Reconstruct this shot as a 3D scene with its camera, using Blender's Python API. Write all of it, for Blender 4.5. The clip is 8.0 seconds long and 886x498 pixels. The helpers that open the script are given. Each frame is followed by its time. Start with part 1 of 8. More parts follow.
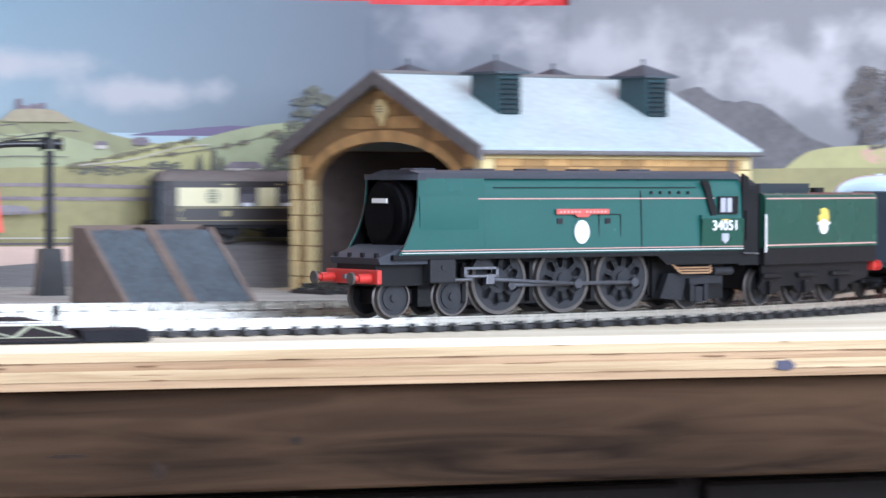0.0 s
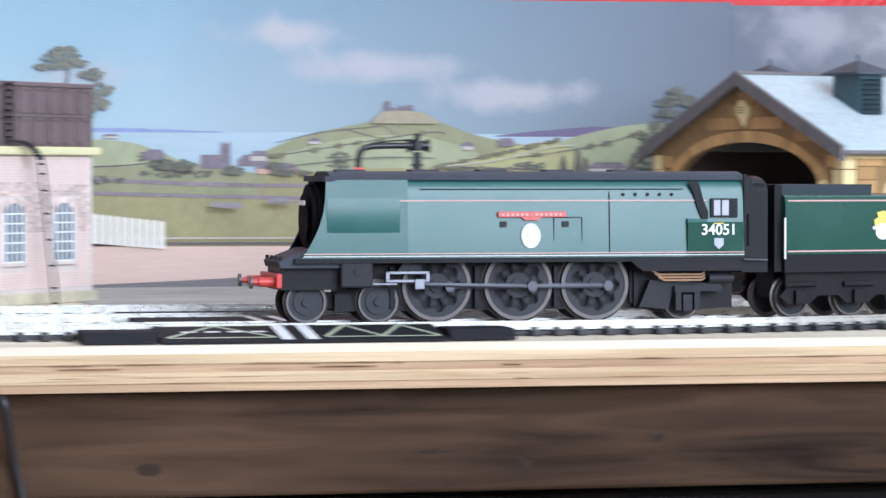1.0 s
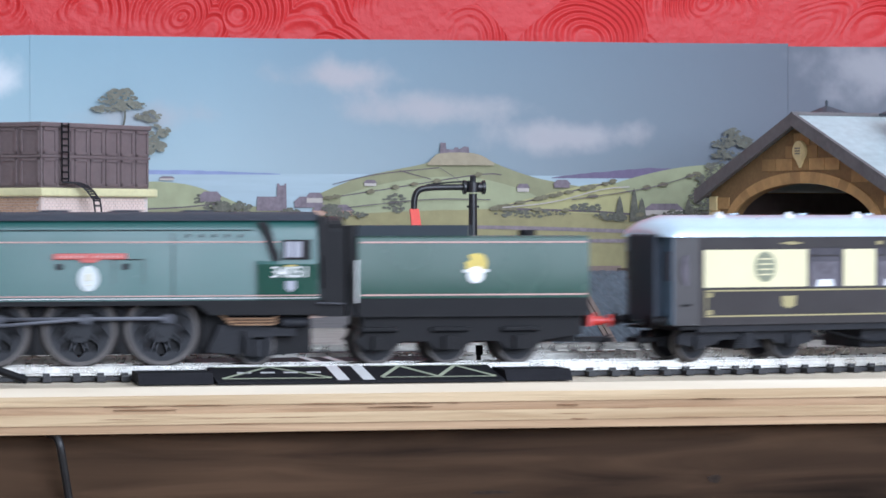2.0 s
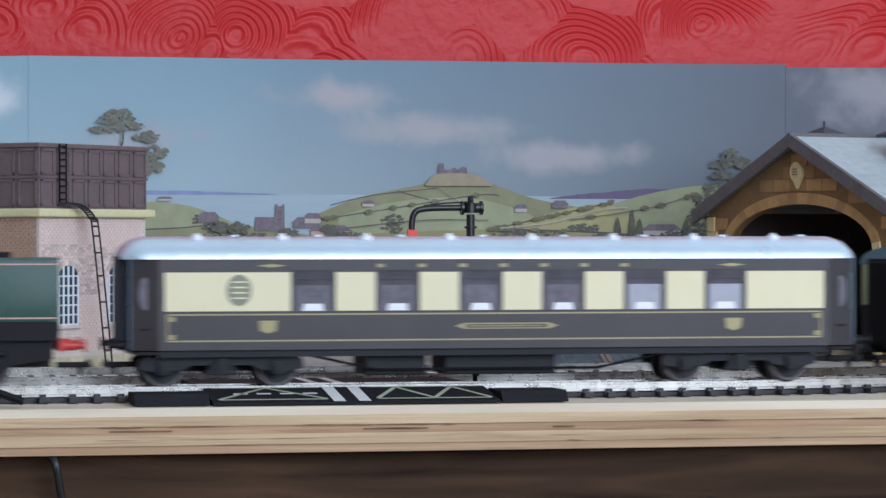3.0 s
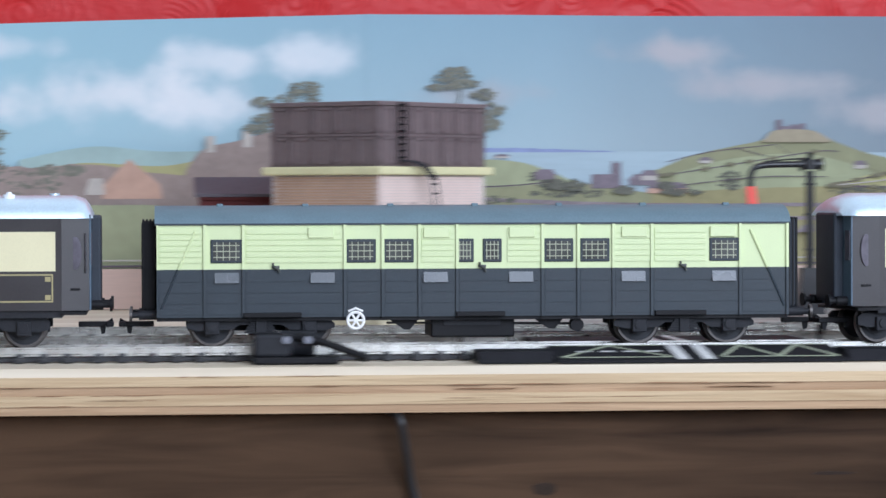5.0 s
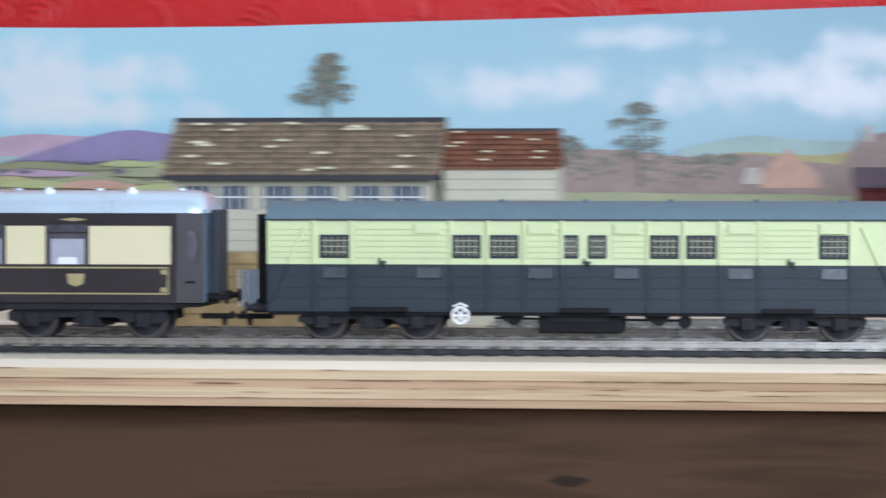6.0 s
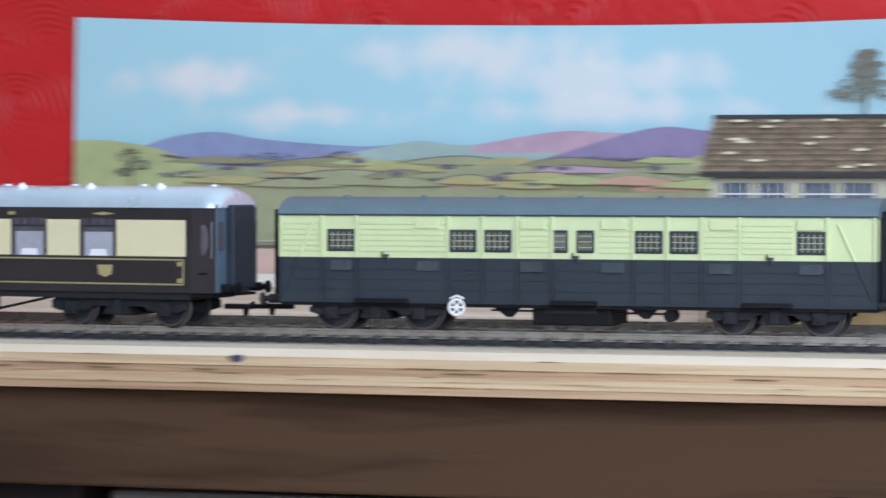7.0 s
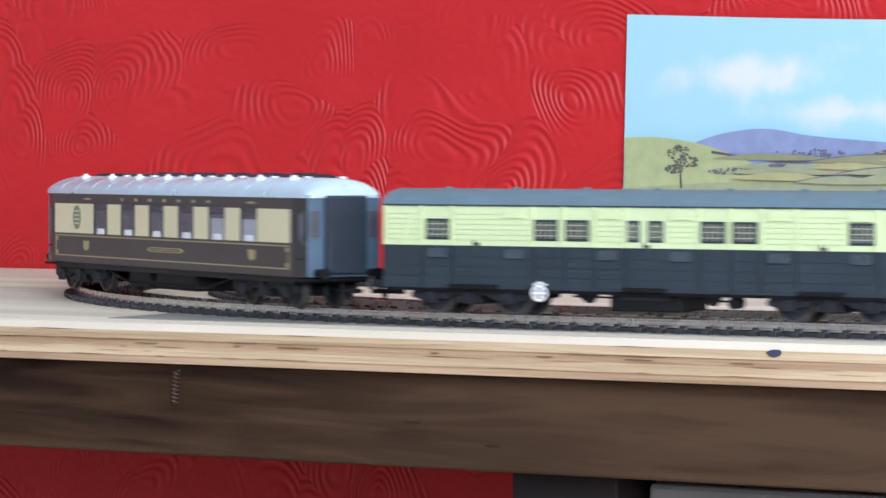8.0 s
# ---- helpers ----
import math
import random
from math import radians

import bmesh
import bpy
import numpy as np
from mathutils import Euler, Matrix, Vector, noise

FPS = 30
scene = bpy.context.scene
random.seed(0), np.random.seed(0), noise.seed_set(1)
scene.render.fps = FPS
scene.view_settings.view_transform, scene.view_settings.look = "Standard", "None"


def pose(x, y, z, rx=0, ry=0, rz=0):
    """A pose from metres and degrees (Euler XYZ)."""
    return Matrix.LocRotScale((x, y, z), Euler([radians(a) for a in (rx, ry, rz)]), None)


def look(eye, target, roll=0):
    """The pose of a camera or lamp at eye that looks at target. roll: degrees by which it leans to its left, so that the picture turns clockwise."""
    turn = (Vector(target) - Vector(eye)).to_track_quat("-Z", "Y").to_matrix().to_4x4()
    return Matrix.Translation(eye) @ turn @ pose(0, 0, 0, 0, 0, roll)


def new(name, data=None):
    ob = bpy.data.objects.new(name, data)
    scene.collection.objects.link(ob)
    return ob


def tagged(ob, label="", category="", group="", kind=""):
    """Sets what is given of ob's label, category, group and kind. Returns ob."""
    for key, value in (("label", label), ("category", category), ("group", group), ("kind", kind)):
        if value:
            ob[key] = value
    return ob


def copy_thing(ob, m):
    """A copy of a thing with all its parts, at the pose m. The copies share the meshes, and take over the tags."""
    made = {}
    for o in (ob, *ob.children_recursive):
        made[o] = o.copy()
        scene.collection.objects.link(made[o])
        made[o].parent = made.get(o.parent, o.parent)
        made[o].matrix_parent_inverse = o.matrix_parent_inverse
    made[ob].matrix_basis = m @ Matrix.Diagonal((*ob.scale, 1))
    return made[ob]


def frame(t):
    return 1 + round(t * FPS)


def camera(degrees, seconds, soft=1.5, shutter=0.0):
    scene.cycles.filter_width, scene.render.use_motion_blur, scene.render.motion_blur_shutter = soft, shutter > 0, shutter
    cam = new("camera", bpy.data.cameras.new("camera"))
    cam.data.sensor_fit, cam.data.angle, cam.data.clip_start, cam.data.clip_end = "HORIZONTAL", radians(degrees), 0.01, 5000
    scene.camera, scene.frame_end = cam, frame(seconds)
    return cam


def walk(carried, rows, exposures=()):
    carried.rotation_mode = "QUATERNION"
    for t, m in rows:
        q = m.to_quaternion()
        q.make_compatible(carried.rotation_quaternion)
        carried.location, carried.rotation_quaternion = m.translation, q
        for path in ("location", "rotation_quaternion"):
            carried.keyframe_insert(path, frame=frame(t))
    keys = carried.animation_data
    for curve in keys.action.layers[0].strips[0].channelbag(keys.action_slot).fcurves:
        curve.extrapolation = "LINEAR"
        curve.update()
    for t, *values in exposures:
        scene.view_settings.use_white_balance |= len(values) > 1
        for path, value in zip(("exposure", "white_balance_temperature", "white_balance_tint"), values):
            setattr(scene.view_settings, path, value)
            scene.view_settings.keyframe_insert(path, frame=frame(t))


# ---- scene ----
# ---------------------------------------------------------------- camera
cam = camera(16.44, 8.0, shutter=0.5)
# seconds, eye x y z, yaw, pitch, roll
PATH = [
    (0.0, 0.0788, -0.9730, 0.0539, -19.093, -1.321, 0.124),
    (0.1, 0.0775, -0.9768, 0.0539, -18.346, -1.330, 0.101),
    (0.2, 0.0762, -0.9806, 0.0538, -17.819, -1.339, 0.077),
    (0.3, 0.0750, -0.9844, 0.0537, -17.260, -1.348, 0.054),
    (0.4, 0.0737, -0.9882, 0.0537, -16.753, -1.357, 0.030),
    (0.5, 0.0725, -0.9919, 0.0544, -16.041, -1.400, 0.040),
    (0.6, 0.0728, -0.9918, 0.0546, -15.415, -1.398, 0.033),
    (0.7, 0.0731, -0.9917, 0.0549, -14.775, -1.395, 0.026),
    (0.8, 0.0734, -0.9917, 0.0551, -13.956, -1.393, 0.019),
    (0.9, 0.0737, -0.9916, 0.0554, -13.052, -1.390, 0.012),
    (1.0, 0.0740, -0.9915, 0.0556, -12.304, -1.388, 0.005),
    (1.1, 0.0748, -0.9920, 0.0556, -11.600, -1.341, -0.009),
    (1.2, 0.0755, -0.9925, 0.0556, -11.128, -1.294, -0.023),
    (1.3, 0.0763, -0.9930, 0.0556, -10.899, -1.252, -0.038),
    (1.4, 0.0770, -0.9935, 0.0556, -10.785, -1.205, -0.052),
    (1.5, 0.0778, -0.9940, 0.0556, -10.796, -1.147, -0.066),
    (1.6, 0.0765, -0.9922, 0.0549, -10.982, -1.016, -0.073),
    (1.7, 0.0752, -0.9904, 0.0543, -11.149, -0.885, -0.080),
    (2.8, 0.0745, -0.9905, 0.0545, -11.295, -0.191, -0.061),
    (3.0, 0.0763, -0.9916, 0.0550, -11.214, -0.202, -0.034),
    (3.5, 0.0766, -0.9922, 0.0544, -11.094, -0.214, -0.041),
    (4.0, 0.0756, -0.9916, 0.0541, -10.674, -0.528, -0.110),
    (4.1, 0.0753, -0.9913, 0.0543, -10.498, -0.614, -0.130),
    (4.2, 0.0749, -0.9909, 0.0545, -10.248, -0.667, -0.149),
    (4.3, 0.0746, -0.9906, 0.0546, -9.449, -0.681, -0.169),
    (4.4, 0.0742, -0.9902, 0.0548, -8.904, -0.722, -0.188),
    (4.5, 0.0739, -0.9899, 0.0550, -8.390, -0.753, -0.208),
    (4.6, 0.0727, -0.9885, 0.0549, -7.981, -0.797, -0.184),
    (4.7, 0.0716, -0.9871, 0.0548, -7.452, -0.841, -0.160),
    (5.8, 0.0690, -0.9877, 0.0597, 4.206, -1.394, -0.143),
    (6.0, 0.0687, -0.9897, 0.0615, 6.989, -1.421, -0.033),
    (6.1, 0.0674, -0.9900, 0.0617, 8.271, -1.420, -0.032),
    (6.2, 0.0662, -0.9904, 0.0620, 9.292, -1.418, -0.031),
    (6.3, 0.0649, -0.9907, 0.0622, 10.421, -1.417, -0.031),
    (6.4, 0.0637, -0.9911, 0.0625, 11.256, -1.415, -0.030),
    (6.5, 0.0624, -0.9914, 0.0627, 11.836, -1.414, -0.029),
    (6.6, 0.0632, -0.9915, 0.0625, 12.475, -1.431, -0.019),
    (6.7, 0.0639, -0.9916, 0.0624, 13.313, -1.448, -0.009),
    (6.8, 0.0647, -0.9917, 0.0622, 14.361, -1.464, 0.002),
    (6.9, 0.0654, -0.9918, 0.0621, 15.554, -1.481, 0.012),
    (7.0, 0.0662, -0.9919, 0.0619, 16.882, -1.498, 0.022),
    (7.1, 0.0661, -0.9911, 0.0616, 18.065, -1.495, 0.056),
    (7.2, 0.0661, -0.9903, 0.0612, 19.285, -1.492, 0.090),
    (7.3, 0.0660, -0.9894, 0.0609, 20.424, -1.489, 0.124),
    (7.4, 0.0660, -0.9886, 0.0605, 21.440, -1.486, 0.158),
    (7.5, 0.0659, -0.9878, 0.0602, 22.593, -1.483, 0.192),
    (7.6, 0.0675, -0.9869, 0.0598, 23.789, -1.475, 0.193),
    (7.7, 0.0691, -0.9861, 0.0594, 25.205, -1.467, 0.194),
    (7.8, 0.0707, -0.9852, 0.0590, 26.545, -1.459, 0.195),
    (7.9, 0.0723, -0.9844, 0.0586, 27.368, -1.451, 0.196),
    (8.0, 0.0739, -0.9835, 0.0582, 27.474, -1.443, 0.197),
]
EXPOSURES = [(0.0, 0.08), (0.5, 0.08), (0.8, 0.04), (1.5, -0.15), (1.7, -0.18), (2.8, -0.79), (3.5, -0.86), (4.5, -0.60), (5.8, -0.36), (6.5, -0.38), (7.2, -0.24), (8.0, 0.17)]
walk(cam, [(t, pose(x, y, z, 90 + p, -r, w)) for t, x, y, z, w, p, r in PATH], EXPOSURES)

# ---------------------------------------------------------------- light
world = bpy.data.worlds.new("sky")
scene.world = world
world.use_nodes = True
wn = world.node_tree
sky = wn.nodes.new("ShaderNodeTexSky")
sky.sky_type, sky.sun_disc = "NISHITA", False
sky.sun_elevation, sky.sun_rotation = radians(40), radians(150)
wn.links.new(sky.outputs[0], wn.nodes["Background"].inputs[0])
wn.nodes["Background"].inputs[1].default_value = 0.12


def window_light(name, m, w, h, watts, colour):
    d = bpy.data.lights.new(name, "AREA")
    d.shape, d.size, d.size_y, d.energy, d.color = "RECTANGLE", w, h, watts, colour
    ob = new(name, d)
    ob.matrix_world = m
    return ob


window_light("window_daylight", look((0.95, -1.74, 0.730), (0.95, 0.0, 0.680)), 1.60, 1.16, 82, (0.705, 0.805, 1.0))


# ---------------------------------------------------------------- materials
def mat(name, colour, rough=0.5, metal=0.0, vary=0.12, grain=400.0, bump=0.1, stain=40.0, clear=0.0, stretch=(1, 1, 1), glow=0.0, spec=0.5):
    m = bpy.data.materials.new(name)
    m.use_nodes = True
    n, l = m.node_tree.nodes, m.node_tree.links
    b = n["Principled BSDF"]
    tc = n.new("ShaderNodeTexCoord")
    mp = n.new("ShaderNodeMapping")
    mp.inputs["Scale"].default_value = stretch
    l.new(tc.outputs["Object"], mp.inputs[0])
    fine, broad = n.new("ShaderNodeTexNoise"), n.new("ShaderNodeTexNoise")
    for t, s, dd in ((fine, grain, 4), (broad, stain, 3)):
        t.inputs["Scale"].default_value, t.inputs["Detail"].default_value = s, dd
        l.new(mp.outputs[0], t.inputs["Vector"])
    add = n.new("ShaderNodeMath")
    add.operation = "ADD"
    l.new(fine.outputs["Fac"], add.inputs[0])
    l.new(broad.outputs["Fac"], add.inputs[1])
    ramp = n.new("ShaderNodeMapRange")
    ramp.inputs["From Min"].default_value, ramp.inputs["From Max"].default_value = 0.6, 1.4
    ramp.inputs["To Min"].default_value, ramp.inputs["To Max"].default_value = 1 - vary, 1 + vary
    l.new(add.outputs[0], ramp.inputs["Value"])
    hsv = n.new("ShaderNodeHueSaturation")
    hsv.inputs["Color"].default_value = (*colour, 1)
    l.new(ramp.outputs[0], hsv.inputs["Value"])
    l.new(hsv.outputs[0], b.inputs["Base Color"])
    rr = n.new("ShaderNodeMapRange")
    rr.inputs["To Min"].default_value, rr.inputs["To Max"].default_value = max(0.02, rough - 0.1), min(1, rough + 0.1)
    l.new(broad.outputs["Fac"], rr.inputs["Value"])
    l.new(rr.outputs[0], b.inputs["Roughness"])
    b.inputs["Metallic"].default_value = metal
    b.inputs["Specular IOR Level"].default_value = spec
    b.inputs["Coat Weight"].default_value = clear
    if bump:
        bp = n.new("ShaderNodeBump")
        bp.inputs["Strength"].default_value, bp.inputs["Distance"].default_value = bump, 0.0006
        l.new(fine.outputs["Fac"], bp.inputs["Height"])
        l.new(bp.outputs[0], b.inputs["Normal"])
    return m


def wood(name, dark, light, rough=0.6, along=3.0, across=90.0, vary=1.0, bump=0.25, spec=0.12, lo=0.42, hi=1.0):
    """Grain that runs along x."""
    m = bpy.data.materials.new(name)
    m.use_nodes = True
    n, l = m.node_tree.nodes, m.node_tree.links
    b = n["Principled BSDF"]
    tc, mp = n.new("ShaderNodeTexCoord"), n.new("ShaderNodeMapping")
    mp.inputs["Scale"].default_value = (along, across, across)
    l.new(tc.outputs["Object"], mp.inputs[0])
    g1, g2 = n.new("ShaderNodeTexNoise"), n.new("ShaderNodeTexNoise")
    g1.inputs["Scale"].default_value, g1.inputs["Detail"].default_value, g1.inputs["Distortion"].default_value = 2.0, 6, 0.8
    g2.inputs["Scale"].default_value, g2.inputs["Detail"].default_value = 0.45, 3
    for g in (g1, g2):
        l.new(mp.outputs[0], g.inputs["Vector"])
    mix = n.new("ShaderNodeMath")
    mix.operation = "MULTIPLY_ADD"
    mix.inputs[1].default_value = 0.5 * vary
    l.new(g1.outputs["Fac"], mix.inputs[0])
    l.new(g2.outputs["Fac"], mix.inputs[2])
    cr = n.new("ShaderNodeValToRGB")
    cr.color_ramp.elements[0].position, cr.color_ramp.elements[1].position = lo, hi
    cr.color_ramp.elements[0].color, cr.color_ramp.elements[1].color = (*dark, 1), (*light, 1)
    l.new(mix.outputs[0], cr.inputs[0])
    l.new(cr.outputs[0], b.inputs["Base Color"])
    b.inputs["Roughness"].default_value = rough
    b.inputs["Specular IOR Level"].default_value = spec
    bp = n.new("ShaderNodeBump")
    bp.inputs["Strength"].default_value, bp.inputs["Distance"].default_value = bump, 0.0008
    l.new(g1.outputs["Fac"], bp.inputs["Height"])
    l.new(bp.outputs[0], b.inputs["Normal"])
    return m


def wallpaper():
    """Red painted wallpaper with raised fan-shaped swirls."""
    m = bpy.data.materials.new("red_wallpaper")
    m.use_nodes = True
    n, l = m.node_tree.nodes, m.node_tree.links
    b = n["Principled BSDF"]
    tc = n.new("ShaderNodeTexCoord")
    warp = n.new("ShaderNodeTexNoise")
    warp.inputs["Scale"].default_value, warp.inputs["Detail"].default_value = 9.0, 1
    l.new(tc.outputs["Object"], warp.inputs["Vector"])
    wm = n.new("ShaderNodeMix")
    wm.data_type, wm.blend_type = "RGBA", "LINEAR_LIGHT"
    wm.inputs[0].default_value = 0.05
    l.new(tc.outputs["Object"], wm.inputs[6])
    l.new(warp.outputs["Color"], wm.inputs[7])
    vor = n.new("ShaderNodeTexVoronoi")
    vor.inputs["Scale"].default_value = 21.0
    l.new(wm.outputs[2], vor.inputs["Vector"])
    mul = n.new("ShaderNodeMath")
    mul.operation = "MULTIPLY"
    mul.inputs[1].default_value = 84.0
    l.new(vor.outputs["Distance"], mul.inputs[0])
    sine = n.new("ShaderNodeMath")
    sine.operation = "SINE"
    l.new(mul.outputs[0], sine.inputs[0])
    fine = n.new("ShaderNodeTexNoise")
    fine.inputs["Scale"].default_value, fine.inputs["Detail"].default_value = 120, 3
    l.new(tc.outputs["Object"], fine.inputs["Vector"])
    big = n.new("ShaderNodeTexNoise")
    big.inputs["Scale"].default_value, big.inputs["Detail"].default_value = 14, 2
    l.new(tc.outputs["Object"], big.inputs["Vector"])
    gate = n.new("ShaderNodeMapRange")
    gate.inputs["From Min"].default_value, gate.inputs["From Max"].default_value = 0.36, 0.56
    l.new(big.outputs["Fac"], gate.inputs["Value"])
    here, core = n.new("ShaderNodeSeparateXYZ"), n.new("ShaderNodeSeparateXYZ")
    l.new(wm.outputs[2], here.inputs[0])
    l.new(vor.outputs["Position"], core.inputs[0])
    rise = n.new("ShaderNodeMath")
    rise.operation = "SUBTRACT"
    l.new(here.outputs["Z"], rise.inputs[0])
    l.new(core.outputs["Z"], rise.inputs[1])
    fan = n.new("ShaderNodeMapRange")
    fan.inputs["From Min"].default_value, fan.inputs["From Max"].default_value = -0.010, 0.006
    l.new(rise.outputs[0], fan.inputs["Value"])
    both = n.new("ShaderNodeMath")
    both.operation = "MULTIPLY"
    l.new(gate.outputs[0], both.inputs[0])
    l.new(fan.outputs[0], both.inputs[1])
    sw = n.new("ShaderNodeMath")
    sw.operation = "MULTIPLY"
    l.new(sine.outputs[0], sw.inputs[0])
    l.new(both.outputs[0], sw.inputs[1])
    h = n.new("ShaderNodeMath")
    h.operation = "MULTIPLY_ADD"
    h.inputs[1].default_value = 1.9
    l.new(fine.outputs["Fac"], h.inputs[0])
    l.new(sw.outputs[0], h.inputs[2])
    bp = n.new("ShaderNodeBump")
    bp.inputs["Strength"].default_value, bp.inputs["Distance"].default_value = 0.5, 0.0009
    l.new(h.outputs[0], bp.inputs["Height"])
    l.new(bp.outputs[0], b.inputs["Normal"])
    cr = n.new("ShaderNodeValToRGB")
    cr.color_ramp.elements[0].color, cr.color_ramp.elements[1].color = (0.49, 0.016, 0.018, 1), (0.61, 0.024, 0.025, 1)
    l.new(big.outputs["Fac"], cr.inputs[0])
    l.new(cr.outputs[0], b.inputs["Base Color"])
    b.inputs["Roughness"].default_value = 0.45
    b.inputs["Specular IOR Level"].default_value = 0.3
    return m


M_RED = wallpaper()
M_PLASTER = mat("white_plaster", (0.74, 0.74, 0.73), 0.8, vary=0.06, grain=60, stain=3)
M_PLY_TOP = wood("pine_ply_face", (0.54, 0.44, 0.31), (0.84, 0.76, 0.62), 0.85, 4, 60, bump=0.1, spec=0.04)
M_PLY_PALE = wood("pale_veneer", (0.30, 0.18, 0.09), (0.64, 0.485, 0.305), 0.75, 7, 260, vary=1.3, bump=0.8)
M_PLY_TAN = wood("tan_veneer", (0.22, 0.12, 0.062), (0.535, 0.365, 0.225), 0.75, 8, 300, vary=1.3, bump=0.9)
M_BEAM = wood("brown_stained_pine", (0.009, 0.0048, 0.0029), (0.080, 0.0455, 0.026), 0.65, 6, 62, vary=1.3, bump=0.35, spec=0.08, lo=0.60, hi=1.02)
M_GAP = wood("dark_veneer_gap", (0.17, 0.085, 0.045), (0.34, 0.20, 0.115), 0.8, 20, 300)
M_LEG = wood("black_brown_wood", (0.012, 0.010, 0.010), (0.03, 0.025, 0.024), 0.5, 5, 60)
M_GREYWOOD = wood("grey_limed_wood", (0.13, 0.12, 0.115), (0.30, 0.28, 0.27), 0.6, 6, 60)
# Unseen floor made pale to bounce light up under the table.
M_FLOOR = wood("pale_floor", (0.36, 0.31, 0.25), (0.56, 0.49, 0.40), 0.5, 2, 12)
M_SLEEPER = mat("black_sleeper_plastic", (0.022, 0.022, 0.024), 0.55, vary=0.25, grain=900, stain=150)
M_RAIL = mat("nickel_silver_rail", (0.62, 0.61, 0.57), 0.28, 1.0, vary=0.15, grain=1500, stain=200, bump=0.03)
M_GREEN = mat("brunswick_green_satin", (0.016, 0.088, 0.078), 0.24, vary=0.07, grain=2500, stain=50, bump=0.02, clear=0.04, spec=0.36)
M_BLACK = mat("satin_black_paint", (0.006, 0.006, 0.0075), 0.55, spec=0.22, vary=0.3, grain=1500, stain=120, bump=0.05)
# Deeper black: dimness between the deflectors is put into the colour.
M_DEEPBLACK = mat("matt_deep_black", (0.004, 0.004, 0.005), 0.8, spec=0.08, vary=0.3, grain=1500, stain=120, bump=0.05)
M_GREYBLK = mat("weathered_black_plastic", (0.018, 0.019, 0.023), 0.6, spec=0.25, vary=0.3, grain=1200, stain=150, bump=0.08)
M_REDPAINT = mat("buffer_beam_red", (0.52, 0.035, 0.028), 0.4, vary=0.15, grain=1200, stain=200)
M_LINE = mat("pink_orange_lining", (0.56, 0.33, 0.29), 0.4, vary=0.1)
M_WHITE = mat("white_print", (0.82, 0.82, 0.80), 0.5, vary=0.05)
M_GOLD = mat("gold_print", (0.62, 0.47, 0.10), 0.45, vary=0.12)
M_STEEL = mat("bright_steel", (0.19, 0.195, 0.22), 0.46, 1.0, vary=0.2, grain=1500, stain=300, bump=0.04)
M_ROD = mat("dull_steel_rod", (0.085, 0.088, 0.10), 0.5, 0.9, vary=0.2, grain=1500, stain=300, bump=0.04)
M_WHEEL = mat("grey_wheel_plastic", (0.024, 0.026, 0.031), 0.55, spec=0.28, vary=0.25, grain=1200, stain=200)
M_TYRE = mat("blackened_tyre", (0.10, 0.09, 0.085), 0.45, 0.5, vary=0.25, grain=1500, stain=300)
M_COPPER = mat("copper_pipe", (0.62, 0.40, 0.26), 0.35, 0.8, vary=0.1)
M_CREAM = mat("cream_coach_paint", (0.72, 0.66, 0.42), 0.38, vary=0.05, grain=2000, stain=60, bump=0.02, clear=0.2)
M_UMBER = mat("umber_coach_paint", (0.026, 0.022, 0.023), 0.35, vary=0.2, grain=2000, stain=60, bump=0.02, clear=0.2)
M_ROOF = mat("silver_roof_paint", (0.59, 0.73, 0.82), 0.30, 0.48, spec=0.4, vary=0.1, grain=1200, stain=60, bump=0.05)
M_VANROOF = mat("slate_grey_roof", (0.125, 0.185, 0.215), 0.6, spec=0.25, vary=0.12, grain=1500, stain=80)
M_VANCREAM = mat("pale_green_cream_paint", (0.60, 0.68, 0.38), 0.45, vary=0.05, grain=2000, stain=80, bump=0.02)
M_VANDARK = mat("charcoal_coach_paint", (0.026, 0.036, 0.045), 0.48, spec=0.35, vary=0.15, grain=2000, stain=80, bump=0.03)
# Blue-grey coach ends, lightened in colour for daylight from the right.
M_ENDBLUE = mat("daylit_blue_grey_paint", (0.080, 0.125, 0.17), 0.4, vary=0.15, grain=1500, stain=80)
M_WINDOW = mat("smoky_coach_window", (0.085, 0.08, 0.095), 0.12, vary=0.25, grain=120, stain=60, bump=0)
M_BLIND = mat("mauve_grey_blind", (0.105, 0.095, 0.115), 0.5, vary=0.55, grain=500, stain=140)
M_LOCOROOF = mat("slate_black_roof_paint", (0.045, 0.050, 0.062), 0.6, spec=0.18, vary=0.2, grain=1200, stain=90, bump=0.05)
M_GOLDLINE = mat("dull_gold_line", (0.36, 0.31, 0.15), 0.5, vary=0.15)
M_PALEGREY = mat("pale_blue_grey", (0.36, 0.37, 0.42), 0.6, vary=0.12)
M_LAMP = mat("white_table_lamp", (0.80, 0.82, 0.85), 0.5, vary=0.04)
M_GRILLE = mat("pale_window_bar", (0.62, 0.60, 0.48), 0.5, vary=0.08)
M_VANBAR = mat("olive_window_bar", (0.42, 0.44, 0.31), 0.5, vary=0.08)
M_GANGWAY = mat("blue_black_gangway", (0.024, 0.031, 0.042), 0.5, spec=0.3, vary=0.2, grain=1200, stain=120)
# Brunswick green darkened in colour for sides that miss the window's reflection.
M_DIMGREEN = mat("green_paint_without_sheen", (0.011, 0.058, 0.040), 0.26, vary=0.08, grain=2500, stain=50, bump=0.02, spec=0.3)
M_STEPPLATE = mat("glossy_slate_step_plate", (0.045, 0.056, 0.066), 0.28, spec=0.6, vary=0.15, grain=1500, stain=80)
